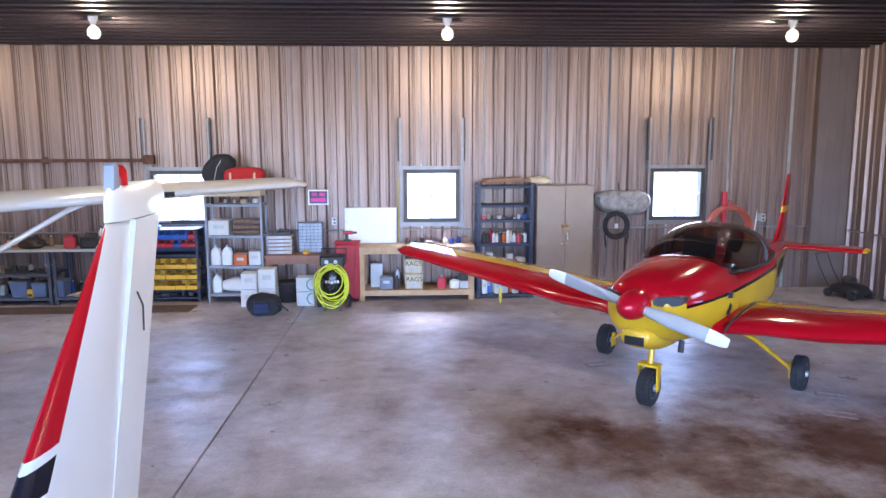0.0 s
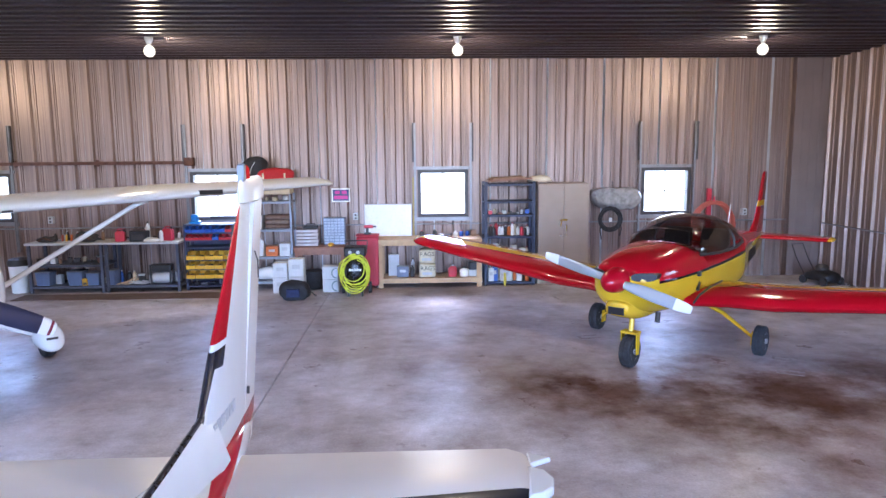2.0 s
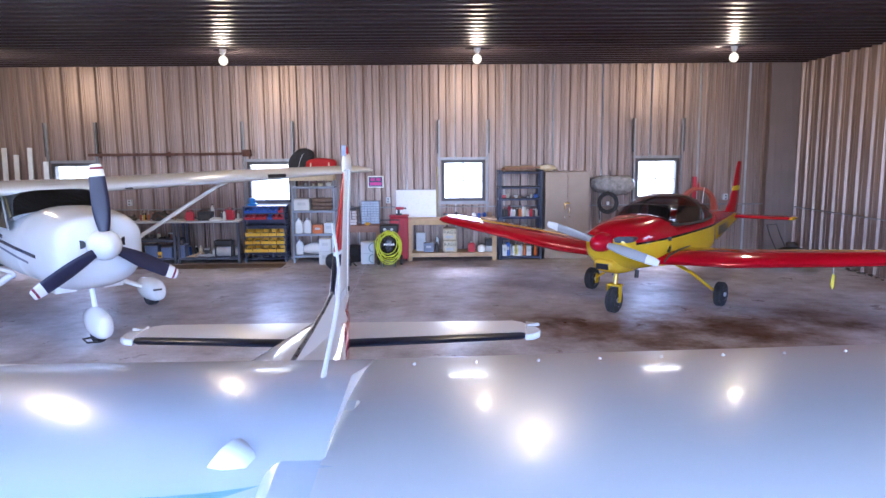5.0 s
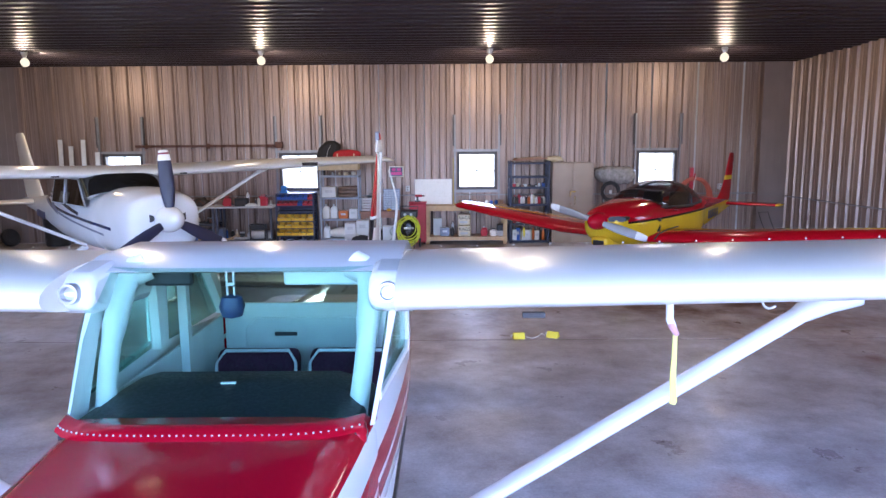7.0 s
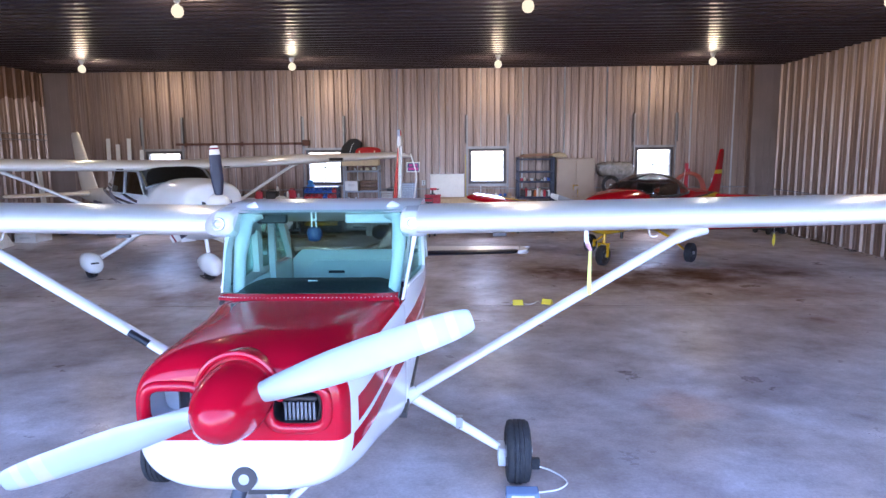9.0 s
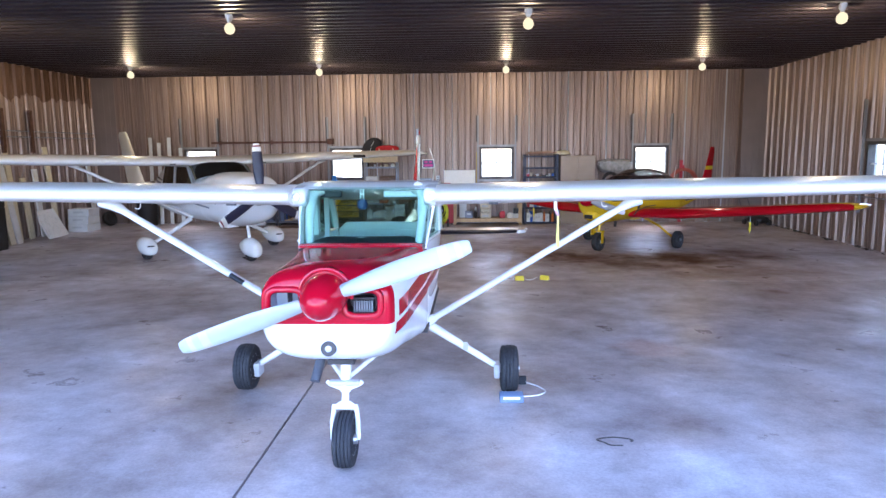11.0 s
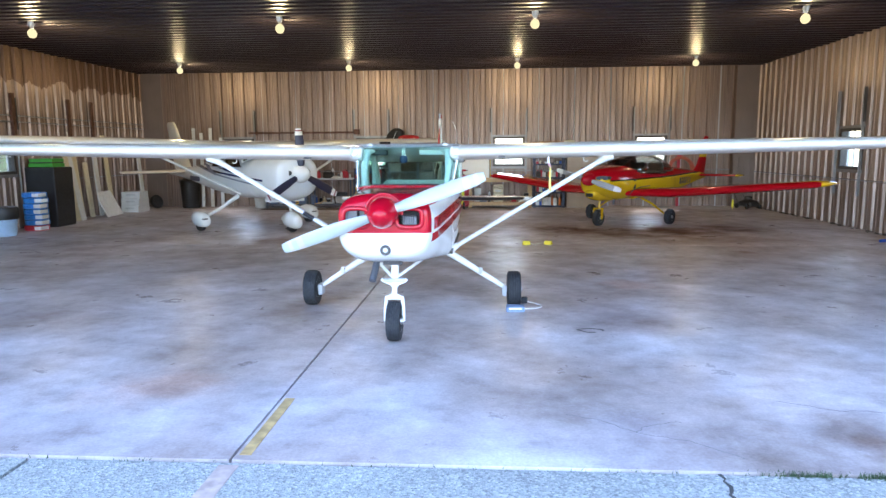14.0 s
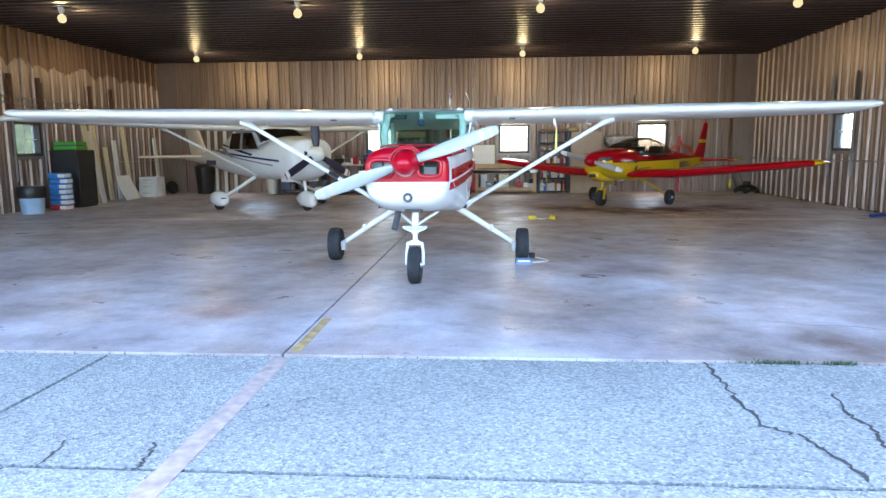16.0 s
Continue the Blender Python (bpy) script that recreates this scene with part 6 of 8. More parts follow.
def bench_clutter():
    """Larger things on and under the two steel benches."""
    Z = 0.92 + GAP
    fuel_can(-4.41, 8.95, Z, 0.17, 0.19, 8)
    fuel_can(-3.58, 9.02, Z, 0.19, 0.22, -12)
    b = thing("battery_charger", "black battery charger with a grey panel on the bench", "charger", pose(-4.08, 8.98, Z))
    bm = B()
    box(bm, -0.15, 0.15, -0.1, 0.1, 0, 0.19)
    part("charger_case", bm, M_black, b, bevel=0.012)
    bm = B()
    box(bm, -0.11, 0.11, -0.104, -0.1005, 0.03, 0.13)
    part("front_panel", bm, M_dark, b, smooth=False)
    bm = B()
    tube(bm, [(-0.1, 0, 0.19), (-0.08, 0, 0.24), (0.08, 0, 0.24), (0.1, 0, 0.19)], 0.01, 8)
    part("handle", bm, M_dark, b)
    bottle(-3.97, 9.1, Z, 0.04, 0.34, M_plastw, "bottle", "tall white spray bottle on the bench")
    bottle(-3.66, 8.9, Z, 0.035, 0.22, M_plastw, "bottle", "white squeeze bottle with black cap")
    g = thing("rag", "crumpled white rag on the bench top", "rag", pose(-3.84, 8.9, Z))
    bm = B()
    bmesh.ops.create_icosphere(bm, subdivisions=3, radius=1.0)
    for v in bm.verts:
        v.co = Vector((v.co.x * 0.15, v.co.y * 0.08, max(0.0, v.co.z * 0.05 + 0.02 + 0.025 * noise.noise(v.co * 2.5))))
    part("cloth", bm, M_plastw, g)
    for x, w, h, lab in ((-5.74, 0.36, 0.11, "greasy dark engine part on the bench"), (-5.05, 0.40, 0.19, "greasy dark machine part on the bench")):
        e = thing("engine_part", lab, "engine part", pose(x, 9.0, Z))
        bm = B()
        bmesh.ops.create_icosphere(bm, subdivisions=3, radius=1.0)
        for v in bm.verts:
            k = 1 + 0.35 * noise.noise(v.co * 2.2 + Vector((x, 0, 0)))
            v.co = Vector((v.co.x * w / 2 * k, v.co.y * 0.12 * k, max(0.0, (v.co.z + 0.6) * h * 0.6 * k)))
        part("casting", bm, M_dark, e)
        bm = B()
        tube(bm, [(-w * 0.3, -0.1, 0.03), (0, -0.14, h * 0.8), (w * 0.3, -0.1, 0.04)], 0.014, 8)
        part("pipe", bm, M_rust, e)
    for x, m in ((-5.45, M_ybin), (-5.36, M_orange), (-5.52, M_hoseR)):
        e = thing("screwdriver", "yellow handled tool standing on the bench", "tool", pose(x, 9.1, Z))
        bm = B()
        tube(bm, [(0, 0, 0), (0.01, 0, 0.12)], 0.02, 8)
        part("grip", bm, m, e)
        bm = B()
        tube(bm, [(0.01, 0, 0.121), (0.02, 0, 0.22)], 0.006, 6)
        part("shaft", bm, M_steel, e)
    # under the benches
    h = thing("space_heater", "black framed heater with a grey drum under the bench", "heater", pose(-3.72, 9.0, 0.13))
    for sx in (-1, 1):
        bm = B()
        tube(bm, [(sx * 0.17, -0.1, 0), (sx * 0.18, -0.1, 0.36), (sx * 0.17, 0.1, 0.36), (sx * 0.17, 0.1, 0)], 0.014, 8)
        part("side_frame", bm, M_black, h)
    bm = B()
    box(bm, -0.165, 0.165, -0.1, 0.1, 0.24, 0.36)
    part("top_housing", bm, M_black, h, bevel=0.01)
    bm = B()
    lathe(bm, [(0.001, -0.15), (0.1, -0.15), (0.105, -0.13), (0.105, 0.13), (0.1, 0.15), (0.001, 0.15)], 24, pose(0, 0, 0.12, 0, 90, 0))
    part("drum", bm, M_lgrey, h)
    for k, (x, rz, rx) in enumerate(((-4.40, 25, 30), (-4.32, 40, 22), (-4.48, 10, 14))):
        w = thing("wood_offcut", "rough pale wood stick under the bench", "wood", pose(x, 9.0, 0.145, 0, -rx, rz))
        bm = B()
        box(bm, -0.16, 0.2, -0.018, 0.018, -0.012, 0.012)
        part("stick", bm, M_wood, w, bevel=0.003)
    c = thing("cable_coil", "tangled grey cable lying under the bench", "cable", pose(-4.1, 8.98, 0.13))
    bm = B()
    r = random.Random(8)
    pts = [(0.16 * math.cos(a) * (1 + 0.2 * math.sin(3.3 * a)) + 0.03 * math.sin(a * 0.7), 0.07 * math.sin(a) * (1 + 0.3 * math.cos(2.1 * a)), 0.012 + 0.01 * (k % 5)) for k, a in enumerate([0.35 * j for j in range(80)])]
    tube(bm, pts, 0.008, 6)
    part("cable", bm, M_lgrey, c)
    tub = simple("blue_grey_tub_plastic", (0.10, 0.14, 0.26), 0.45, 0, 0.1)
    for x, w, hh in ((-5.82, 0.26, 0.26), (-5.25, 0.28, 0.27), (-4.93, 0.24, 0.24), (-4.60, 0.14, 0.28)):
        e = thing("storage_tub", "blue grey plastic storage tub under the bench", "tub", pose(x, 9.0, 0.13), group="tubs under the bench")
        bm = B()
        loft(bm, [[Vector((sx * w * s, sy * 0.26 * s, zz)) for sx, sy in ((-0.5, -0.5), (0.5, -0.5), (0.5, 0.5), (-0.5, 0.5))] for zz, s in ((0, 0.86), (hh * 0.93, 1.0))])
        part("tub_body", bm, tub, e, bevel=0.012)
        bm = B()
        box(bm, -w * 0.52, w * 0.52, -0.136, 0.136, hh * 0.93 + 0.001, hh)
        part("lid", bm, M_bluegrey, e, bevel=0.006)
    y = thing("grease_box", "small yellow and black carton under the bench", "box", pose(-5.07, 8.9, 0.13 + GAP))
    bm = B()
    box(bm, -0.045, 0.045, -0.04, 0.04, 0, 0.13)
    part("carton_body", bm, M_ybin, y, bevel=0.004)
    bm = B()
    box(bm, -0.035, 0.035, -0.043, -0.0405, 0.02, 0.06)
    part("printed_label", bm, M_ink, y, smooth=False)
    t = thing("trash_can", "white trash can with a black liner beside the bench", "trash can", pose(-6.30, 9.05, 0))
    bm = B()
    lathe(bm, [(0.001, 0), (0.15, 0), (0.155, 0.02), (0.19, 0.55), (0.195, 0.56), (0.001, 0.56)], 28)
    part("can_body", bm, M_plastw, t)
    bm = B()
    lathe(bm, [(0.198, 0.50), (0.205, 0.57), (0.19, 0.61), (0.10, 0.64), (0.001, 0.63)], 22)
    for v in bm.verts:
        v.co += Vector(noise.noise_vector(v.co * 9)) * 0.012
    part("liner", bm, M_black, t)


def small_bin(m, w, d, h, material, label, group):
    t = thing("storage_bin", label, "bin", m, group=group)
    bm = B()
    out = [(-d / 2, 0), (d / 2, 0), (d / 2, h), (-d * 0.1, h), (-d / 2, h * 0.55)]
    slab(bm, out, "x", -w / 2, -w / 2 + 0.006)
    slab(bm, out, "x", w / 2 - 0.006, w / 2)
    box(bm, -w / 2 + 0.006, w / 2 - 0.006, -d / 2, d / 2, 0, 0.006)
    box(bm, -w / 2 + 0.006, w / 2 - 0.006, d / 2 - 0.006, d / 2, 0.006, h)
    box(bm, -w / 2 + 0.006, w / 2 - 0.006, -d / 2, -d / 2 + 0.006, 0.006, h * 0.5)
    part("bin_tray", bm, material, t)
    bm = B()
    box(bm, -w / 2 + 0.012, w / 2 - 0.012, -d / 2 + 0.012, d / 2 - 0.012, 0.006, h * 0.42)
    part("bin_filling", bm, rnd.choice([M_brown, M_carton, M_dark, M_steel]), t, "small parts")
    return t


def bin_rack():
    t = thing("bin_rack", "dark steel rack holding plastic parts bins", "rack", pose(-2.83, 9.15, 0))
    for sx in (-1, 1):
        for y0, y1 in ((-0.20, -0.16), (0.16, 0.20)):
            bm = B()
            a, b = sorted((sx * 0.45, sx * 0.41))
            box(bm, a, b, y0, y1, 0, 1.22)
            part("post", bm, M_navyshelf, t)
    for z in (0.09, 0.23, 0.40, 0.57, 0.80, 0.93, 1.07, 1.22):
        bm = B()
        box(bm, -0.44, 0.44, -0.19, 0.19, z - 0.03, z - GAP)
        part("shelf", bm, M_navyshelf, t)
    bm = B()
    box(bm, -0.44, 0.44, 0.202, 0.21, 0.05, 1.2)
    part("back_panel", bm, M_navyshelf, t)
    for row, (z, y) in enumerate(((0.23, 9.0), (0.40, 9.03), (0.57, 9.05))):
        for i in range(5):
            small_bin(pose(-3.17 + 0.17 * i, y, z, 0, 0, rnd.uniform(-2, 2)), 0.158, 0.25, 0.135, M_ybin, "yellow plastic parts bin on a rack", "yellow parts bins")
    for i in range(7):
        small_bin(pose(-3.19 + 0.12 * i, 9.03, 0.93), 0.11, 0.2, 0.1, M_rbin if i not in (4,) else M_bbin, "red plastic parts bin on a rack" if i != 4 else "blue plastic parts bin on a rack", "small parts bins")
        small_bin(pose(-3.19 + 0.12 * i, 9.03, 1.07), 0.11, 0.2, 0.115, M_bbin if i != 6 else M_rbin, "blue plastic parts bin on a rack" if i != 6 else "red plastic parts bin on a rack", "small parts bins")
    v = thing("bench_vise", "blue bench vise on top of the rack", "vise", pose(-3.08, 9.05, 1.22))
    bm = B()
    box(bm, -0.10, 0.08, -0.07, 0.07, 0.0, 0.05)
    box(bm, -0.07, 0.05, -0.05, 0.05, 0.05, 0.17)
    part("vise_body", bm, simple("blue_enamel", (0.02, 0.18, 0.55), 0.35), v, bevel=0.01)
    bm = B()
    tube(bm, [(0.05, 0, 0.12), (0.26, 0, 0.12)], 0.02, 10)
    part("screw", bm, M_steel, v)
    tool_clump(-3.2, -2.5, 9.0, 9.2, 0.09, 5, 77, 0.1)


def grey_rack():
    x0, x1 = -2.22, -1.30
    rack("shelf_unit", "grey steel shelf unit with jugs and boxes", x0, x1, 8.85, 9.3, [0.16, 0.62, 1.12, 1.63], 1.75, simple("blue_grey_rack_enamel", (0.27, 0.30, 0.37), 0.45, 0.2, 0.1), 0.035)
    jug(-2.10, 9.0, 0.16, 0.16, 0.32, M_plastw, "white jug with a green label on a shelf")
    body_t = thing("wheel_fairing", "white wheel fairing lying on a shelf", "fairing", pose(-1.78, 9.05, 0.16, 0, 0, 90))
    bm = B()
    body(bm, [(-0.24, 0.04, 0.14, 0.03, 0.09), (-0.2, 0.0, 0.22, 0.10, 0.1), (0.0, 0.0, 0.26, 0.12, 0.12), (0.2, 0.02, 0.2, 0.08, 0.11), (0.3, 0.08, 0.14, 0.02, 0.11)], 4, 2.2, 20)
    part("fairing_shell", bm, M_white, body_t)
    jug(-2.10, 9.0, 0.62, 0.17, 0.33, M_plastw)
    jug(-1.92, 9.0, 0.62, 0.17, 0.33, M_plastw)
    carton(-1.80, -1.58, 8.9, 9.15, 0.62, 0.80, M_orange, "carton", "orange cardboard box on a shelf")
    carton(-1.55, -1.36, 8.9, 9.15, 0.62, 0.85, M_carton)
    carton(-2.18, -1.85, 8.9, 9.2, 1.12, 1.36, M_carton, "carton", "white box with a dark printed square")
    for k in range(3):
        c = thing("folded_tarp", "folded brown canvas on a shelf", "tarp", pose(-1.58, 9.05, 1.12 + 0.085 * k, 0, 0, 4 * k - 3))
        bm = B()
        box(bm, -0.22, 0.22, -0.15, 0.15, 0.002, 0.083)
        part("canvas", bm, simple("brown_canvas", (0.17, 0.115, 0.09), 0.9, 0, 0.2, 20), c, bevel=0.035)
    tool_clump(-2.18, -1.36, 8.95, 9.15, 1.63, 5, 31, 0.14)
    carton(-2.24, -1.32, 8.88, 9.28, 1.752, 1.93, M_cream2, "carton", "low cream cardboard box on the shelf top", marks=False)
    b = thing("duffel_bag", "black duffel bag on top of the shelf", "bag", pose(-2.02, 9.08, 1.935) @ Matrix.Scale(0.8, 4))
    bm = B()
    body(bm, [(-0.16, 0.05, 0.4, 0.1, 0.2), (-0.13, 0.0, 0.55, 0.28, 0.24), (0.0, 0.0, 0.63, 0.33, 0.27), (0.13, 0.0, 0.56, 0.29, 0.24), (0.17, 0.05, 0.4, 0.12, 0.2)], 4, 2.3, 26)
    for v in bm.verts:
        v.co += Vector(noise.noise_vector(v.co * 5)) * 0.03
        v.co.x += 0.25 * v.co.z - 0.05
        v.co.z = max(v.co.z, 0)
    part("bag_body", bm, M_cloth, b)
    bm = B()
    tube(bm, [(-0.05, -0.165, 0.1), (0.02, -0.185, 0.35), (0.14, -0.13, 0.56)], 0.008, 6)
    part("zip", bm, M_lgrey, b)
    b = thing("travel_bag", "red nylon bag on top of the shelf", "bag", pose(-1.58, 9.02, 1.935) @ Matrix.Scale(0.82, 4))
    bm = B()
    body(bm, [(-0.15, 0.03, 0.24, 0.12, 0.14), (-0.12, 0.0, 0.32, 0.36, 0.16), (0.0, 0.0, 0.35, 0.39, 0.17), (0.12, 0.0, 0.32, 0.36, 0.16), (0.15, 0.03, 0.24, 0.12, 0.14)], 4, 3.0, 26)
    for v in bm.verts:
        v.co += Vector(noise.noise_vector(v.co * 6)) * 0.02
        v.co.z = max(v.co.z, 0)
    part("bag_body", bm, M_redcloth, b)
    for x in (-0.27, 0.2):
        bm = B()
        box(bm, x, x + 0.035, -0.172, -0.15, 0.06, 0.24)
        part("strap", bm, M_cream2, b)


def wooden_table():
    t = thing("wooden_table", "low stained wooden table under the wall", "table", pose(-0.82, 9.12, 0))
    bm = B()
    box(bm, -0.47, 0.47, -0.28, 0.28, 0.74, 0.785)
    part("tabletop", bm, M_oldwood, t, bevel=0.006)
    for sx in (-1, 1):
        for sy in (-1, 1):
            bm = B()
            box(bm, sx * 0.42 - 0.03, sx * 0.42 + 0.03, sy * 0.24 - 0.03, sy * 0.24 + 0.03, 0, 0.74)
            part("leg", bm, M_oldwood, t)
    bm = B()
    box(bm, -0.39, 0.39, -0.265, -0.245, 0.64, 0.74)
    part("apron_board", bm, M_oldwood, t)
    for k in range(5):
        c = thing("parts_case", "flat clear plastic parts case in a stack", "case", pose(-1.06 + 0.01 * (k % 2), 9.1, 0.79 + 0.062 * k), group="stacked clear parts cases")
        bm = B()
        box(bm, -0.2, 0.2, -0.13, 0.13, 0, 0.055)
        part("case_body", bm, M_case, c, bevel=0.008)
        bm = B()
        box(bm, -0.06, 0.06, -0.142, -0.131, 0.015, 0.045)
        part("latch", bm, M_lgrey, c)
    c = thing("tackle_box", "small black tool case on the plastic cases", "case", pose(-1.0, 9.1, 1.102))
    bm = B()
    box(bm, -0.13, 0.13, -0.08, 0.08, 0, 0.05)
    part("case_body", bm, M_black, c, bevel=0.008)
    bm = B()
    tube(bm, [(-0.08, 0, 0.05), (-0.07, 0, 0.085), (0.07, 0, 0.085), (0.08, 0, 0.05)], 0.01, 6)
    part("handle", bm, M_black, c)
    d = thing("drawer_organiser", "grey organiser with many small clear drawers", "organiser", pose(-0.57, 9.2, 0.79))
    bm = B()
    box(bm, -0.2, 0.2, -0.07, 0.08, 0, 0.50)
    part("organiser_body", bm, M_bluegrey, d)
    clear = simple("clear_drawer_front", (0.36, 0.42, 0.52), 0.2)
    for r in range(9):
        cols = 6 if r > 2 else 4
        w = 0.38 / cols
        for c2 in range(cols):
            bm = B()
            x = -0.19 + w * c2
            box(bm, x + 0.004, x + w - 0.004, -0.085, -0.071, 0.012 + 0.054 * r, 0.012 + 0.054 * r + 0.044)
            part("drawer", bm, clear, d, smooth=False)
    g = thing("work_glove", "yellow work glove on the table", "glove", pose(-0.62, 8.95, 0.789))
    bm = B()
    body(bm, [(-0.08, 0.0, 0.03, 0.03, 0.015), (0.0, 0, 0.06, 0.06, 0.03), (0.1, 0, 0.04, 0.04, 0.02)], 3, 2.2, 12)
    part("glove_body", bm, M_ybin, g)


def floor_boxes():
    for x0, x1, z0, z1, y in ((-1.62, -1.36, 0, 0.28, 8.55), (-1.61, -1.36, 0.283, 0.54, 8.56), (-1.34, -1.07, 0, 0.28, 8.6), (-1.35, -1.08, 0.283, 0.60, 8.6)):
        carton(x0, x1, y, y + 0.26, z0, z1, M_carton, rz=rnd.uniform(-3, 3))
    for z0 in (0, 0.235):
        c = carton(-0.74, -0.46, 8.56, 8.8, z0, z0 + 0.23, M_carton, "carton", "white carton with green curved print", marks=False)
        bm = B()
        ring = [(0.09 * math.cos(a) + 0.12, 0.115 + 0.09 * math.sin(a)) for a in [math.pi * (0.5 + k / 12) for k in range(13)]]
        tube(bm, [(x, -0.1225, z) for x, z in ring], 0.012, 6)
        part("printed_swirl", bm, simple("grey_green_print", (0.25, 0.33, 0.32), 0.6), c)
    d = thing("duffel_bag", "dark blue duffel bag on the floor", "bag", pose(-1.13, 8.02, 0.0))
    bm = B()
    body(bm, [(-0.16, 0.03, 0.20, 0.16, 0.10), (-0.13, 0.0, 0.28, 0.23, 0.13), (0.0, 0.0, 0.33, 0.25, 0.15), (0.13, 0.0, 0.28, 0.23, 0.13), (0.16, 0.03, 0.20, 0.16, 0.10)], 4, 3, 26)
    for v in bm.verts:
        v.co += Vector(noise.noise_vector(v.co * 7)) * 0.035
        v.co.z = max(v.co.z, 0)
    part("bag_body", bm, M_cloth, d)
    bm = B()
    box(bm, -0.12, 0.10, -0.215, -0.15, 0.07, 0.21)
    part("bag_pocket", bm, M_bluecloth, d, bevel=0.01)
    bm = B()
    tube(bm, [(0.1, -0.1, 0.2), (0.25, -0.12, 0.18), (0.36, -0.05, 0.06)], 0.015, 6)
    part("strap", bm, M_cloth, d)
    k = thing("seat_cushion", "round black cushion under the table", "cushion", pose(-0.93, 9.0, 0.0))
    bm = B()
    lathe(bm, [(0.18, 0), (0.23, 0.06), (0.235, 0.24), (0.19, 0.33), (0.05, 0.34), (0.001, 0.34)], 24)
    part("cushion_body", bm, M_cloth, k)


def compressor():
    t = thing("air_compressor", "upright black air compressor draped with yellow hose", "compressor", pose(-0.12, 8.35, 0))
    bm = B()
    lathe(bm, [(0.05, 0.10), (0.15, 0.13), (0.205, 0.2), (0.205, 0.58), (0.16, 0.66), (0.06, 0.69)], 28)
    tank = part("tank", bm, simple("gloss_black_enamel", (0.01, 0.01, 0.012), 0.25), t)
    bm = B()
    for k in range(5):
        box(bm, -0.10 + 0.045 * k, -0.068 + 0.045 * k, -0.214, -0.206, 0.45, 0.49)
    part("logo_bars", bm, M_white, tank)
    bm = B()
    box(bm, -0.19, 0.19, -0.15, 0.17, 0.69, 0.86)
    pump = part("pump_shroud", bm, M_black, t, bevel=0.03)
    for x in (-0.08, 0.06):
        bm = B()
        lathe(bm, [(0.03, 0), (0.032, 0.012), (0.001, 0.014)], 14, pose(x, -0.152, 0.77, 90, 0, 0))
        part("gauge", bm, M_lgrey, pump)
    bm = B()
    tube(bm, [(-0.18, 0.15, 0.72), (-0.2, 0.2, 0.93), (0.2, 0.2, 0.93), (0.18, 0.15, 0.72)], 0.014, 8)
    part("handle", bm, M_dark, t)
    for sx in (-1, 1):
        bm = B()
        lathe(bm, [(0.1, -0.025), (0.105, 0), (0.1, 0.025)], 22, pose(sx * 0.24, 0.1, 0.105, 0, 90, 0))
        part("wheel", bm, M_rubber, t)
        bm = B()
        box(bm, sx * 0.12 - 0.02, sx * 0.12 + 0.02, -0.2, -0.14, 0, 0.14)
        part("foot", bm, M_black, t)
    h = thing("air_hose", "bright yellow air hose coiled over the compressor", "hose", pose(-0.12, 8.35, 0))
    r = random.Random(9)
    bm = B()
    pts = []
    for k in range(8):
        w, top, bot, ph = r.uniform(0.19, 0.285), r.uniform(0.66, 0.78), r.uniform(0.05, 0.30), r.uniform(-0.03, 0.03)
        off = -0.215 - 0.012 * (k % 4) - 0.004 * k
        for i in range(20):
            a = 2 * math.pi * i / 20 + math.pi / 2
            pts.append((w * math.cos(a) + ph, off - 0.004 * math.sin(3 * a), (top + bot) / 2 + (top - bot) / 2 * math.sin(a)))
    sm = spline(pts, 2)
    tube(bm, sm, 0.0095, 7)
    part("hose_coil", bm, M_hoseY, h)
    # red tool cart behind
    c = thing("red_tool_cart", "tall faded red plastic cart beside the compressor", "cart", pose(0.06, 8.92, 0))
    bm = B()
    box(bm, -0.20, 0.20, -0.12, 0.14, 0.05, 0.97)
    cb = part("cart_body", bm, M_redpl, c, bevel=0.04)
    bm = B()
    box(bm, -0.21, 0.21, -0.135, 0.15, 0.975, 1.0)
    part("cart_lid", bm, M_redpl, c, bevel=0.01)
    bm = B()
    box(bm, 0.12, 0.19, -0.155, -0.121, 0.1, 0.9)
    part("cart_rail", bm, M_redpl, cb, bevel=0.012)
    for sx in (-1, 1):
        bm = B()
        lathe(bm, [(0.045, -0.02), (0.05, 0), (0.045, 0.02)], 16, pose(sx * 0.15, 0.0, 0.05, 0, 90, 0))
        part("caster", bm, M_black, c)
    d = thing("cordless_drill", "red cordless drill lying on the cart", "drill", pose(0.10, 8.9, 1.004))
    bm = B()
    tube(bm, [(-0.10, 0, 0.14), (0.06, 0, 0.14)], 0.03, 10)
    part("drill_motor", bm, M_redpl, d)
    bm = B()
    tube(bm, [(0.06, 0, 0.14), (0.12, 0, 0.14)], 0.016, 8)
    part("chuck", bm, M_dark, d)
    bm = B()
    box(bm, -0.07, -0.02, -0.02, 0.02, 0.03, 0.12)
    part("grip", bm, M_black, d)
    bm = B()
    box(bm, -0.10, 0.02, -0.035, 0.035, 0.0, 0.03)
    part("battery", bm, M_black, d)


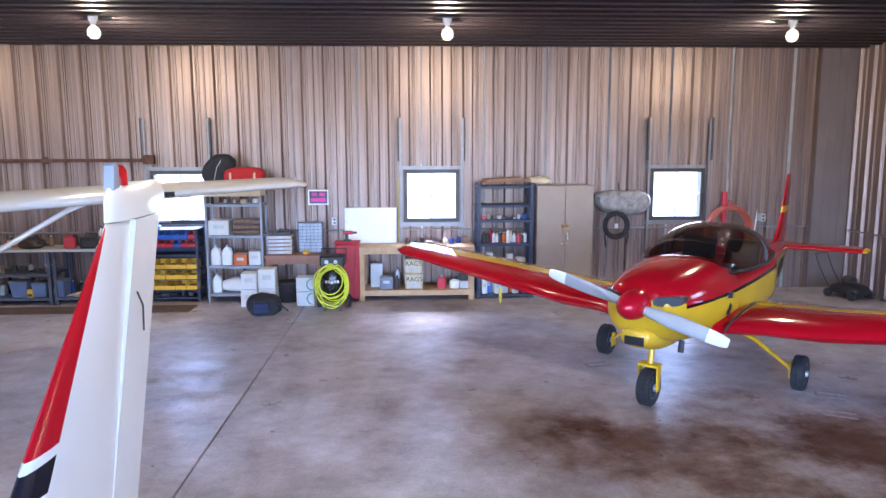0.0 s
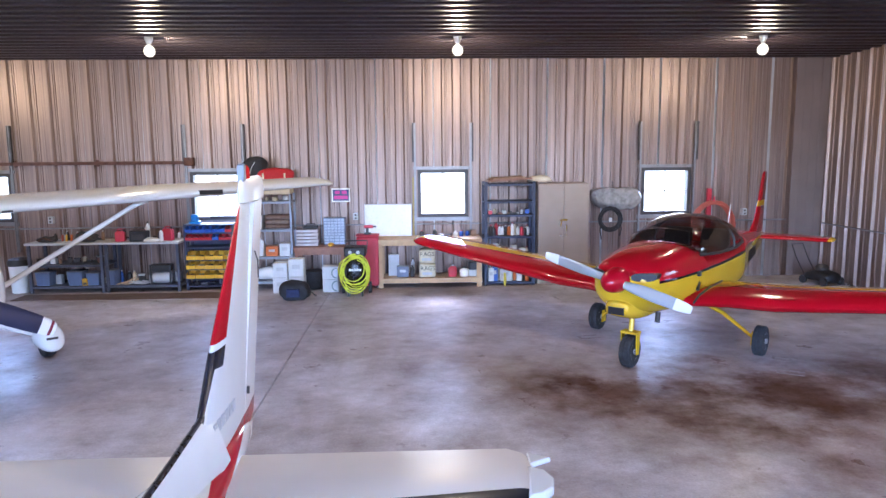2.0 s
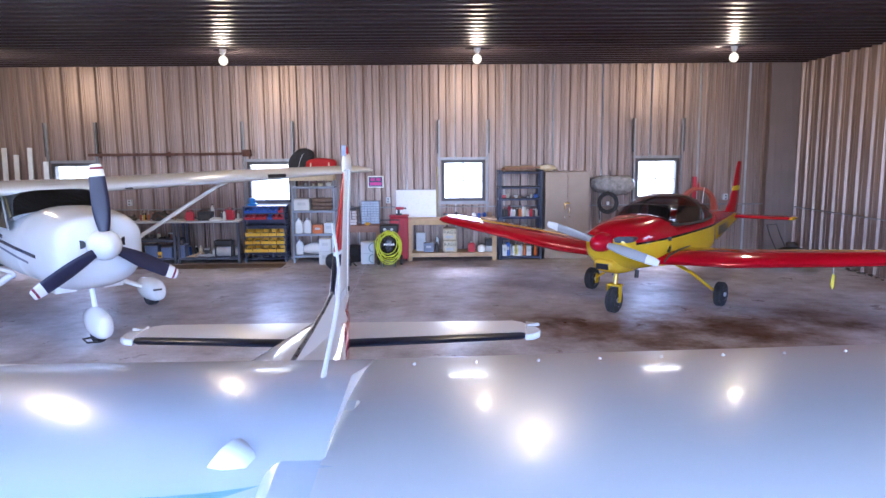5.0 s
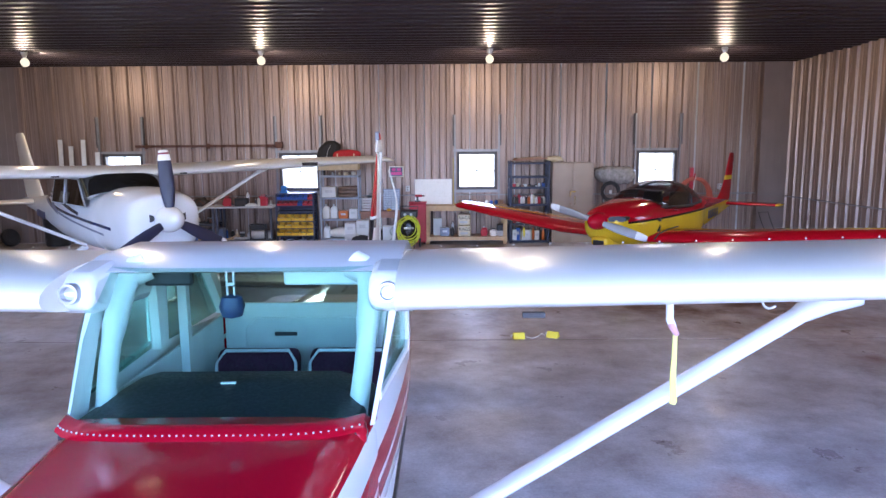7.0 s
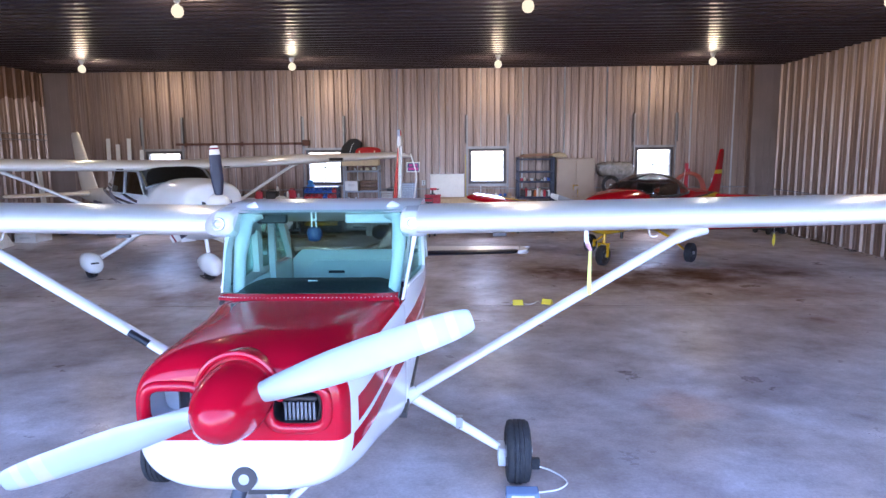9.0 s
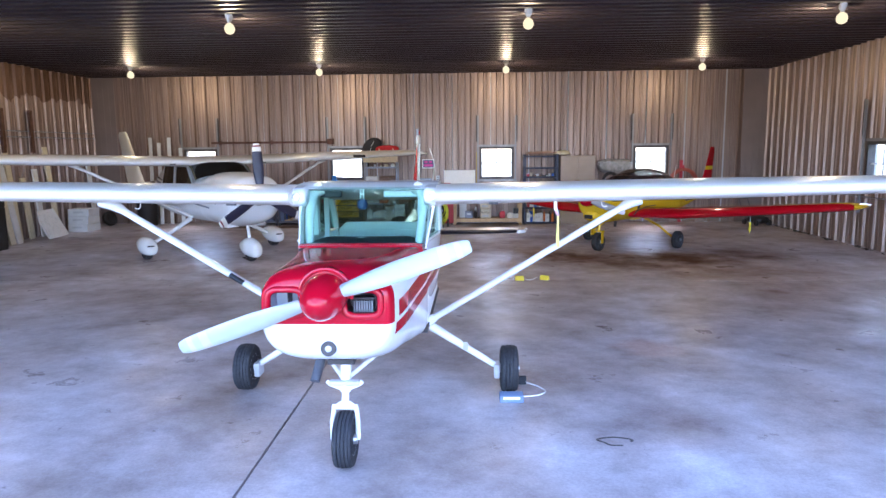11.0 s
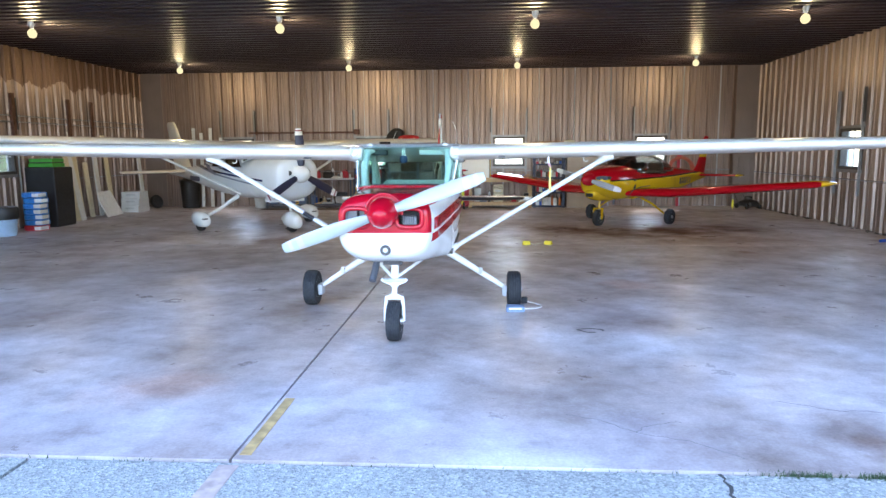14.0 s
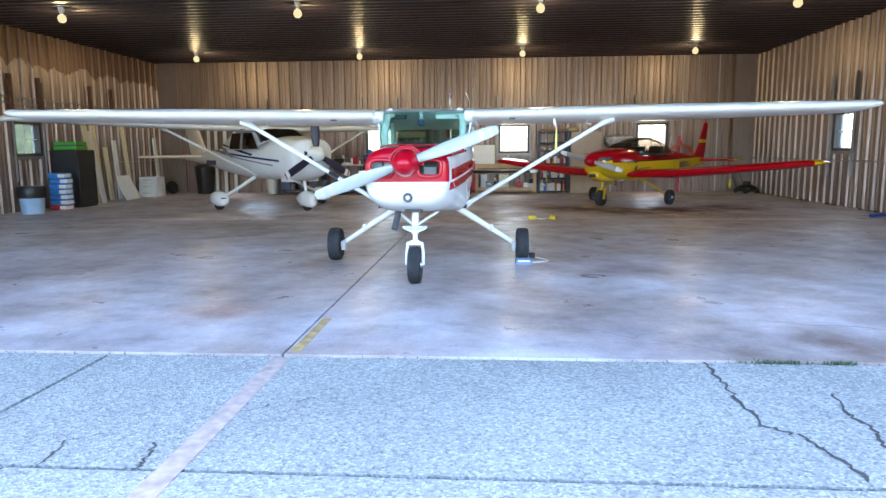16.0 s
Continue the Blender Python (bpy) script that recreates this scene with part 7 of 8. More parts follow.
def pine_bench():
    x0, x1 = 0.24, 2.16
    t = thing("pine_workbench", "unpainted pine work bench with a lower shelf", "workbench", pose((x0 + x1) / 2, 9.2, 0))
    hx = (x1 - x0) / 2
    for k in range(3):
        bm = B()
        box(bm, -hx, hx, -0.33 + 0.22 * k, -0.115 + 0.22 * k, 0.86, 0.90)
        part("plank", bm, M_wood, t)
    bm = B()
    box(bm, -hx, hx, -0.352, -0.331, 0.79, 0.90)
    part("front_rail", bm, M_wood, t)
    for x in (-hx + 0.05, hx - 0.05):
        for y in (-0.29, 0.26):
            bm = B()
            box(bm, x - 0.045, x + 0.045, y - 0.035, y + 0.035, 0, 0.86)
            part("leg", bm, M_wood, t)
    for k in range(2):
        bm = B()
        box(bm, -hx, hx, -0.33 + 0.3 * k, -0.04 + 0.3 * k, 0.14, 0.175)
        part("shelf_plank", bm, M_wood, t)
    bm = B()
    box(bm, -hx, hx, -0.352, -0.331, 0.09, 0.178)
    part("shelf_rail", bm, M_wood, t)
    wb = thing("whiteboard", "blank white board leaning on the wall", "whiteboard", pose(0.42, 9.40, 0.905, -8, 0, 0))
    bm = B()
    box(bm, -0.44, 0.44, -0.01, 0.01, 0, 0.60)
    part("board", bm, M_pale, wb)
    bm = B()
    for a, b, c, d in ((-0.45, -0.44, 0, 0.61), (0.44, 0.45, 0, 0.61), (-0.44, 0.44, 0.60, 0.61)):
        box(bm, a, b, -0.014, 0.012, c, d)
    part("board_frame", bm, M_lgrey, wb)
    z = 0.18
    carton(0.42, 0.62, 9.15, 9.25, z, z + 0.40, M_carton, "carton", "tall white panel on the bench shelf", marks=False)
    carton(0.58, 0.80, 8.98, 9.15, z, z + 0.20, M_bluegrey, "carton", "grey blue box on the bench shelf")
    bottle(0.87, 9.0, z, 0.04, 0.22, M_dark)
    bottle(0.88, 9.12, z, 0.035, 0.34, M_plastw)
    for k in range(2):
        s = thing("rag_sack", "cream sack of workshop rags printed RAGS", "sack", pose(1.15, 9.02, z + 0.265 * k, 0, 0, 3 - 5 * k))
        bm = B()
        box(bm, -0.15, 0.15, -0.12, 0.12, 0, 0.262)
        part("sack_body", bm, M_cream2, s, bevel=0.03)
        text_mesh("RAGS", 0.11, pose(0, -0.1225, 0.17, 90, 0, 0), M_ink, s, "print", 0.001)
        bm = B()
        box(bm, -0.1, 0.08, -0.1222, -0.1205, 0.05, 0.10)
        part("print_block", bm, M_lgrey, s)
    jug(1.62, 9.0, z, 0.16, 0.22, M_redpl, "pink red plastic jug")
    bottle(1.84, 9.0, z, 0.09, 0.17, M_white, "pot", "white round pot on the bench shelf")
    carton(1.93, 2.12, 8.95, 9.2, z, z + 0.12, M_lgrey, "carton", "grey plastic tray on the shelf", marks=False)
    carton(1.93, 2.12, 8.95, 9.2, z + 0.124, z + 0.27, M_black, "tool_case", "black tool case on a tray", marks=False, cat="case")
    tool_clump(1.0, 2.1, 9.05, 9.35, 0.905, 9, 51, 0.13)
    lv = thing("spirit_level", "long yellow level leaning beside the window", "level", pose(0.905, 9.47, 0.91, -2, 0, 0))
    bm = B()
    box(bm, -0.014, 0.014, -0.012, 0.012, 0, 1.10)
    part("level_bar", bm, simple("dull_yellow_alloy", (0.34, 0.25, 0.06), 0.5), lv)


def bottle_shelf():
    x0, x1 = 2.21, 3.16
    rack("shelf_unit", "dark blue shelf unit full of bottles", x0, x1, 8.95, 9.42, [0.07, 0.48, 0.93, 1.33, 1.58, 1.90], 1.93, M_navyshelf, 0.06)
    cols = [M_plastw, M_redpl, M_white, M_orange, M_dark, M_cream2, M_bluegrey]
    r = random.Random(12)
    for z, n, hm in ((0.07, 10, 0.3), (0.48, 9, 0.30), (0.93, 13, 0.26)):
        for i in range(n):
            x = x0 + 0.1 + (x1 - x0 - 0.2) * (i + 0.5) / n
            if z < 0.6 and r.random() < 0.5:
                carton(x - 0.05, x + 0.05, 9.0, 9.12, z, z + r.uniform(0.16, hm), r.choice([M_carton, M_bbin, M_plastw]), "carton", "small box among bottles on a shelf", rz=r.uniform(-8, 8))
            else:
                bottle(x, r.uniform(9.02, 9.15), z, r.uniform(0.028, 0.042), r.uniform(0.6, 1) * hm, r.choice(cols), capmat=r.choice([M_dark, M_redpl, M_white]))
    tool_clump(x0 + 0.08, x1 - 0.1, 9.0, 9.15, 1.33, 9, 91, 0.13)
    for k, (a, b, c) in enumerate(((2.3, 3.1, M_oldwood), (2.35, 2.95, M_brown))):
        p = thing("cardboard_sheet", "brown cardboard lying on the shelf top", "cardboard", pose((a + b) / 2, 9.15, 1.934 + 0.03 * k, 0, -3, 5 * k))
        bm = B()
        box(bm, -(b - a) / 2, (b - a) / 2, -0.2, 0.2, 0.02, 0.05)
        part("sheet", bm, c, p)
    cl = thing("folded_cloth", "crumpled cream cloth on the cabinet", "cloth", pose(3.28, 9.2, 1.912))
    bm = B()
    body(bm, [(-0.18, 0.0, 0.05, 0.08, 0.02), (-0.08, 0, 0.12, 0.2, 0.04), (0.08, 0, 0.1, 0.24, 0.04), (0.18, 0, 0.05, 0.1, 0.02)], 4, 2.0, 20)
    for v in bm.verts:
        v.co += Vector(noise.noise_vector(v.co * 12)) * 0.03
        v.co.z = max(v.co.z, 0)
    part("cloth", bm, M_cream2, cl)


def metal_cabinet():
    t = thing("steel_cabinet", "tall tan steel cabinet with two doors", "cabinet", pose(3.70, 9.27, 0))
    bm = B()
    box(bm, -0.48, 0.48, -0.23, 0.23, 0.0, 1.89)
    part("cabinet_body", bm, M_tan, t, bevel=0.006)
    for sx in (-1, 1):
        bm = B()
        a, b = sorted((sx * 0.004, sx * 0.472))
        box(bm, a, b, -0.25, -0.2305, 0.05, 1.875)
        d = part("door", bm, M_tan, t, bevel=0.004)
        bm = B()
        x = sx * 0.05
        box(bm, x - 0.012, x + 0.012, -0.275, -0.2505, 0.98 + 0.1 * (sx < 0), 1.12 + 0.1 * (sx < 0))
        part("handle", bm, M_chrome, d, "chrome handle", bevel=0.005)
        bm = B()
        lathe(bm, [(0.018, 0), (0.018, 0.006), (0.001, 0.008)], 12, pose(x, -0.2505, 0.92, 90, 0, 0))
        part("lock", bm, M_chrome, d)
    b = thing("padlock_bar", "chrome hasp across the cabinet doors", "hasp", pose(3.70, 9.0, 1.2))
    bm = B()
    box(bm, -0.07, 0.07, 0.006, 0.0185, 0.0, 0.022)
    part("hasp_bar", bm, M_chrome, b)


def wall_hangings():
    # plastic wrapped cowl parts on the wall
    t = thing("wrapped_fairing", "grey aircraft fairing wrapped in clear plastic on the wall", "fairing", pose(4.75, 9.35, 1.36))
    bm = B()
    body(bm, [(-0.16, 0.12, 0.36, 0.40, 0.26), (-0.1, 0.03, 0.42, 0.47, 0.26), (0.05, 0.0, 0.43, 0.48, 0.26), (0.17, 0.1, 0.38, 0.42, 0.26)], 5, 3.2, 40)
    for v in bm.verts:
        v.co += Vector(noise.noise_vector(v.co * 8)) * 0.03
        v.co.z += 0.12 * max(0, -v.co.x) * (1 if v.co.z < 0.2 else 0)
    part("wrapped_shell", bm, M_film, t)
    bm = B()
    tube(bm, [(0, 0.13, 0.42), (0, 0.18, 0.52), (0, 0.222, 0.54)], 0.01, 6)
    part("hanger", bm, M_dark, t)
    c = thing("cable_coil", "coiled black power cable hanging on the wall", "cable", pose(4.62, 9.18, 1.2))
    r = random.Random(3)
    bm = B()
    pts = []
    for k in range(6):
        rr = 0.165 + 0.012 * k
        for i in range(16):
            a = 2 * math.pi * i / 16 + math.pi / 2
            pts.append((rr * math.cos(a), -0.01 * (k % 3) + 0.01 * math.sin(2 * a + k), rr * math.sin(a) * 1.05))
    tube(bm, pts, 0.014, 7)
    part("coil", bm, M_black, c)
    for x, l in ((-0.17, 0.28), (0.2, 0.22)):
        bm = B()
        tube(bm, [(x, 0, -0.05), (x * 1.1, -0.01, -0.2), (x * 0.95, 0, -0.1 - l)], 0.012, 6)
        part("cable_end", bm, M_black, c)
    bm = B()
    box(bm, -0.03, 0.03, -0.035, -0.02, -0.05, 0.03)
    part("tag", bm, M_white, c)
    bm = B()
    tube(bm, [(0, 0.0, 0.2), (0, 0.12, 0.22), (0, 0.36, 0.24)], 0.012, 6)
    part("hook", bm, M_dark, c)
    h = thing("hose_coil", "faded red air hose coiled on a wall hook", "hose", pose(6.66, 9.30, 1.12))
    bm = B()
    pts = []
    for k in range(7):
        rr = 0.33 + 0.022 * k
        for i in range(20):
            a = 2 * math.pi * i / 20 + math.pi / 2
            pts.append((rr * math.cos(a) * 0.92, -0.02 * (k % 3) + 0.012 * math.sin(3 * a + k), rr * math.sin(a) * 1.02 - 0.012 * k))
    tube(bm, spline(pts, 1), 0.016, 8)
    part("hose_loop", bm, M_hoseR, h)
    p = thing("red_post", "red painted steel post standing against the wall", "post", pose(6.63, 9.47, 0))
    bm = B()
    box(bm, -0.04, 0.04, -0.03, 0.03, 0, 1.74)
    part("post_bar", bm, M_redpl, p)
    bm = B()
    tube(bm, [(0, -0.03, 1.50), (0, -0.22, 1.52), (0, -0.24, 1.60)], 0.02, 8)
    part("hose_hook", bm, M_redpl, p)
    # steel track on the wall
    s = thing("steel_track", "rusty steel track bolted across the wall", "track", pose(-4.98, 9.49, 2.33))
    bm = B()
    box(bm, -1.74, 1.70, -0.03, 0.03, -0.03, 0.03)
    tr = part("track_bar", bm, M_rust, s)
    bm = B()
    box(bm, 1.62, 1.80, -0.06, 0.035, -0.06, 0.09)
    part("track_bracket", bm, M_rust, s, bevel=0.01)
    for x in (-1.5, 0.0):
        bm = B()
        box(bm, x - 0.03, x + 0.03, 0.03, 0.045, -0.06, 0.06)
        part("bolt_plate", bm, M_rust, tr)
    g = thing("wall_sign", "small framed magenta and blue sign on the wall", "sign", pose(-0.47, 9.50, 1.69))
    bm = B()
    box(bm, -0.175, 0.175, -0.008, 0.0, -0.13, 0.13)
    part("sign_board", bm, M_pale, g)
    bm = B()
    box(bm, -0.15, 0.15, -0.012, -0.0085, -0.105, 0.105)
    part("sign_field", bm, simple("dark_blue_print", (0.03, 0.04, 0.16), 0.4), g)
    mg = simple("magenta_print", (0.6, 0.03, 0.28), 0.4)
    for (a, b, c, d) in ((-0.11, -0.02, 0.02, 0.08), (0.02, 0.11, 0.02, 0.08), (-0.13, 0.13, -0.075, -0.01)):
        bm = B()
        box(bm, a, b, -0.015, -0.0125, c, d)
        part("print_bar", bm, mg, g, smooth=False)
    # outlets and conduit along the walls
    for x in (-0.20, 7.35, -5.9):
        o = thing("wall_outlet", "grey metal electrical outlet on the wall", "outlet", pose(x, 9.50, 1.28))
        bm = B()
        box(bm, -0.045, 0.045, -0.04, 0.076, -0.065, 0.065)
        part("outlet_box", bm, M_lgrey, o, bevel=0.006)
        for z in (-0.03, 0.03):
            bm = B()
            box(bm, -0.018, 0.018, -0.044, -0.0405, z - 0.016, z + 0.016)
            part("socket", bm, M_dark, o)
    for nm, p, q in (("conduit", (-9.5, 9.50, 1.12), (8.2, 9.50, 1.12)), ("conduit", (8.87, -8.0, 1.05), (8.87, 9.4, 1.05)), ("conduit", (-10.12, -8.0, 2.62), (-10.12, 9.4, 2.62)), ("conduit", (-10.12, -8.0, 2.48), (-10.12, 9.4, 2.48)), ("conduit", (-10.12, 4.0, 1.08), (-10.12, 9.4, 1.08))):
        bm = B()
        tube(bm, [p, q], 0.014, 8)
        c = thing("conduit", "thin steel conduit running along the wall", "conduit")
        part("pipe", bm, M_trimmet, c)


# ---------------- west side ----------------
def west_side():
    b = thing("trash_bin", "pale blue bin with a black liner", "trash bin", pose(-9.50, 1.95, 0))
    bm = B()
    lathe(bm, [(0.22, 0), (0.225, 0.02), (0.27, 0.52), (0.285, 0.53), (0.285, 0.55), (0.25, 0.55)], 28)
    part("bin_body", bm, simple("pale_blue_plastic", (0.30, 0.42, 0.58), 0.45), b)
    bm = B()
    lathe(bm, [(0.278, 0.36), (0.293, 0.44), (0.298, 0.56), (0.27, 0.62), (0.2, 0.60)], 28)
    for v in bm.verts:
        v.co += Vector(noise.noise_vector(v.co * 14)) * 0.012
    part("bin_liner", bm, M_black, b)
    blue = simple("blue_shrink_print", (0.03, 0.18, 0.52), 0.3)
    for k in range(7):
        w = thing("bottle_pack", "shrink-wrapped pack of bottles with blue print", "bottle pack", pose(-9.46 + 0.012 * (k % 2), 2.95 + 0.01 * (k % 3), 0.125 * k + 0.001 + (0.0), 0, 0, 4 * (k % 3) - 3), group="stacked bottle packs")
        bm = B()
        box(bm, -0.21, 0.21, -0.16, 0.16, 0, 0.122)
        part("pack_body", bm, blue if k else M_redpl, w, bevel=0.025)
        bm = B()
        box(bm, 0.05, 0.215, -0.166, 0.1, 0.02, 0.105)
        part("pack_end", bm, M_plastw, w, bevel=0.012)
    f = thing("black_cabinet", "tall black storage cabinet against the wall", "cabinet", pose(-9.72, 3.95, 0))
    bm = B()
    box(bm, -0.38, 0.34, -0.36, 0.36, 0, 1.42)
    part("cabinet_body", bm, M_black, f, bevel=0.015)
    bm = B()
    box(bm, 0.341, 0.352, -0.35, 0.35, 0.06, 0.92)
    part("lower_door", bm, M_black, f)
    bm = B()
    box(bm, 0.341, 0.352, -0.35, 0.35, 0.95, 1.40)
    part("upper_door", bm, M_black, f)
    bx = thing("green_crate", "bright green crate on the black cabinet", "crate", pose(-9.74, 3.9, 1.424))
    bm = B()
    box(bm, -0.3, 0.3, -0.24, 0.24, 0, 0.09)
    box(bm, -0.29, 0.29, -0.23, 0.23, 0.12, 0.2)
    part("crate_body", bm, M_green, bx, bevel=0.01)
    bm = B()
    box(bm, -0.28, 0.28, -0.22, 0.22, 0.09, 0.12)
    part("crate_band", bm, M_dark, bx)
    for k, (y, lean, l, x) in enumerate(((4.95, 8, 2.1, -9.72), (5.15, 10, 1.95, -9.68), (6.0, 5, 1.5, -9.95), (6.5, 4, 1.7, -9.98), (7.05, 5, 2.25, -9.95), (8.9, 4, 1.8, -9.98), (5.55, 5, 2.3, -9.95))):
        p = thing("leaning_plank", "grey white board leaning against the wall", "plank", pose(x, y, 0.0, 0, -lean, 0), group="boards leaning on the wall")
        bm = B()
        box(bm, -0.02, 0.02, -0.09, 0.09, 0.006, l)
        part("board", bm, M_carton if k % 2 else M_cream2, p)
    s = thing("white_panel", "white foam panel leaning on boxes", "panel", pose(-9.55, 6.45, 0.0, 0, -22, 8) @ Matrix.Scale(1.2, 4))
    bm = B()
    slab(bm, [(-0.45, 0.01), (0.42, 0.01), (0.30, 0.62), (-0.36, 0.62), (-0.5, 0.4)], "x", -0.012, 0.012)
    part("panel_sheet", bm, M_pale, s)
    for k in range(3):
        carton(-10.0, -9.45, 7.55 + 0.02 * k, 8.15, 0.2 * k + 0.001 * k, 0.2 * k + 0.198, M_carton, "carton", "flat white carton in a stack", rz=3 * k - 3)
    n = thing("tyre", "old black tyre leaning by the corner", "tyre", pose(-9.62, 8.98, 0.21, 70, 0, 70))
    bm = B()
    lathe(bm, [(0.12, -0.06), (0.17, -0.08), (0.21, -0.05), (0.215, 0), (0.21, 0.05), (0.17, 0.08), (0.12, 0.06)], 26)
    part("tyre_ring", bm, M_rubber, n)
    c = thing("trash_can", "tall black trash can in the corner", "trash can", pose(-8.55, 9.1, 0))
    bm = B()
    lathe(bm, [(0.25, 0), (0.26, 0.02), (0.31, 0.82), (0.33, 0.84), (0.33, 0.87), (0.2, 0.93), (0.001, 0.95)], 28)
    part("can_body", bm, M_black, c)
    # rotor of old spare blades standing by the wall
    for k, (x, l) in enumerate(((-8.5, 2.5), (-8.25, 2.35), (-7.95, 2.5), (-7.62, 2.2))):
        p = thing("leaning_plank", "long white trim board standing against the wall", "plank", pose(x, 9.34, 0.0, -2.2, 0, 0), group="boards leaning on the wall")
        bm = B()
        box(bm, -0.05, 0.05, -0.015, 0.015, 0.003, l)
        part("board", bm, M_carton, p)
    # studs on the side walls
    for y in (2.38, 3.38, 5.5, 6.54):
        p = thing("wall_stud", "dark steel channel fixed to the side wall", "channel", pose(-10.10, y, 2.1))
        bm = B()
        box(bm, -0.03, 0.035, -0.05, 0.05, 0, 1.03)
        part("channel", bm, M_rust, p)


def east_side():
    m = thing("garden_mower", "small black mower parked in the corner", "mower", pose(8.45, 8.62, 0, 0, 0, 20) @ Matrix.Scale(0.72, 4))
    bm = B()
    body(bm, [(-0.4, 0.12, 0.25, 0.14, 0.18), (-0.32, 0.08, 0.33, 0.26, 0.2), (0, 0.08, 0.38, 0.28, 0.2), (0.3, 0.08, 0.3, 0.24, 0.2), (0.4, 0.12, 0.24, 0.12, 0.18)], 4, 2.6, 24)
    part("deck", bm, M_black, m)
    bm = B()
    lathe(bm, [(0.15, 0.36), (0.16, 0.44), (0.12, 0.5), (0.001, 0.51)], 20)
    part("engine_cover", bm, M_dark, m)
    for sx in (-1, 1):
        for y in (-0.3, 0.3):
            bm = B()
            lathe(bm, [(0.06, -0.03), (0.1, -0.03), (0.105, 0), (0.1, 0.03), (0.06, 0.03)], 20, pose(sx * 0.3, y, 0.105, 0, 90, 0))
            part("wheel", bm, M_rubber, m)
    bm = B()
    tube(bm, [(-0.2, 0.35, 0.2), (-0.2, 0.62, 0.62), (-0.2, 0.78, 0.95), (0.2, 0.78, 0.95), (0.2, 0.62, 0.62), (0.2, 0.35, 0.2)], 0.014, 8)
    part("push_handle", bm, M_dark, m)
    b = thing("tow_bar", "blue steel tow bar lying on the floor", "tow bar", pose(8.45, 1.3, 0.0, 0, 0, 25))
    bm = B()
    tube(bm, [(-0.35, 0, 0.03), (0.3, 0, 0.03)], 0.03, 8)
    part("bar", bm, M_bbin, b)
    bm = B()
    tube(bm, [(0.3, -0.12, 0.03), (0.3, 0.12, 0.03)], 0.022, 8)
    part("cross_handle", bm, M_bbin, b)
    k = thing("baseboard_debris", "dark dirt and leaves along the foot of the wall", "debris", kind="stuff")
    r = random.Random(5)
    bm = B()
    for i in range(160):
        y = r.uniform(-3, 9)
        x = 8.86 - abs(r.gauss(0, 0.05))
        s = r.uniform(0.01, 0.035)
        box(bm, -s, s, -s, s, 0, s * 0.7, pose(x, y, 0.0, 0, 0, r.uniform(0, 90)))
    part("dirt", bm, simple("dark_dirt", (0.05, 0.04, 0.035), 0.9), k, smooth=False)


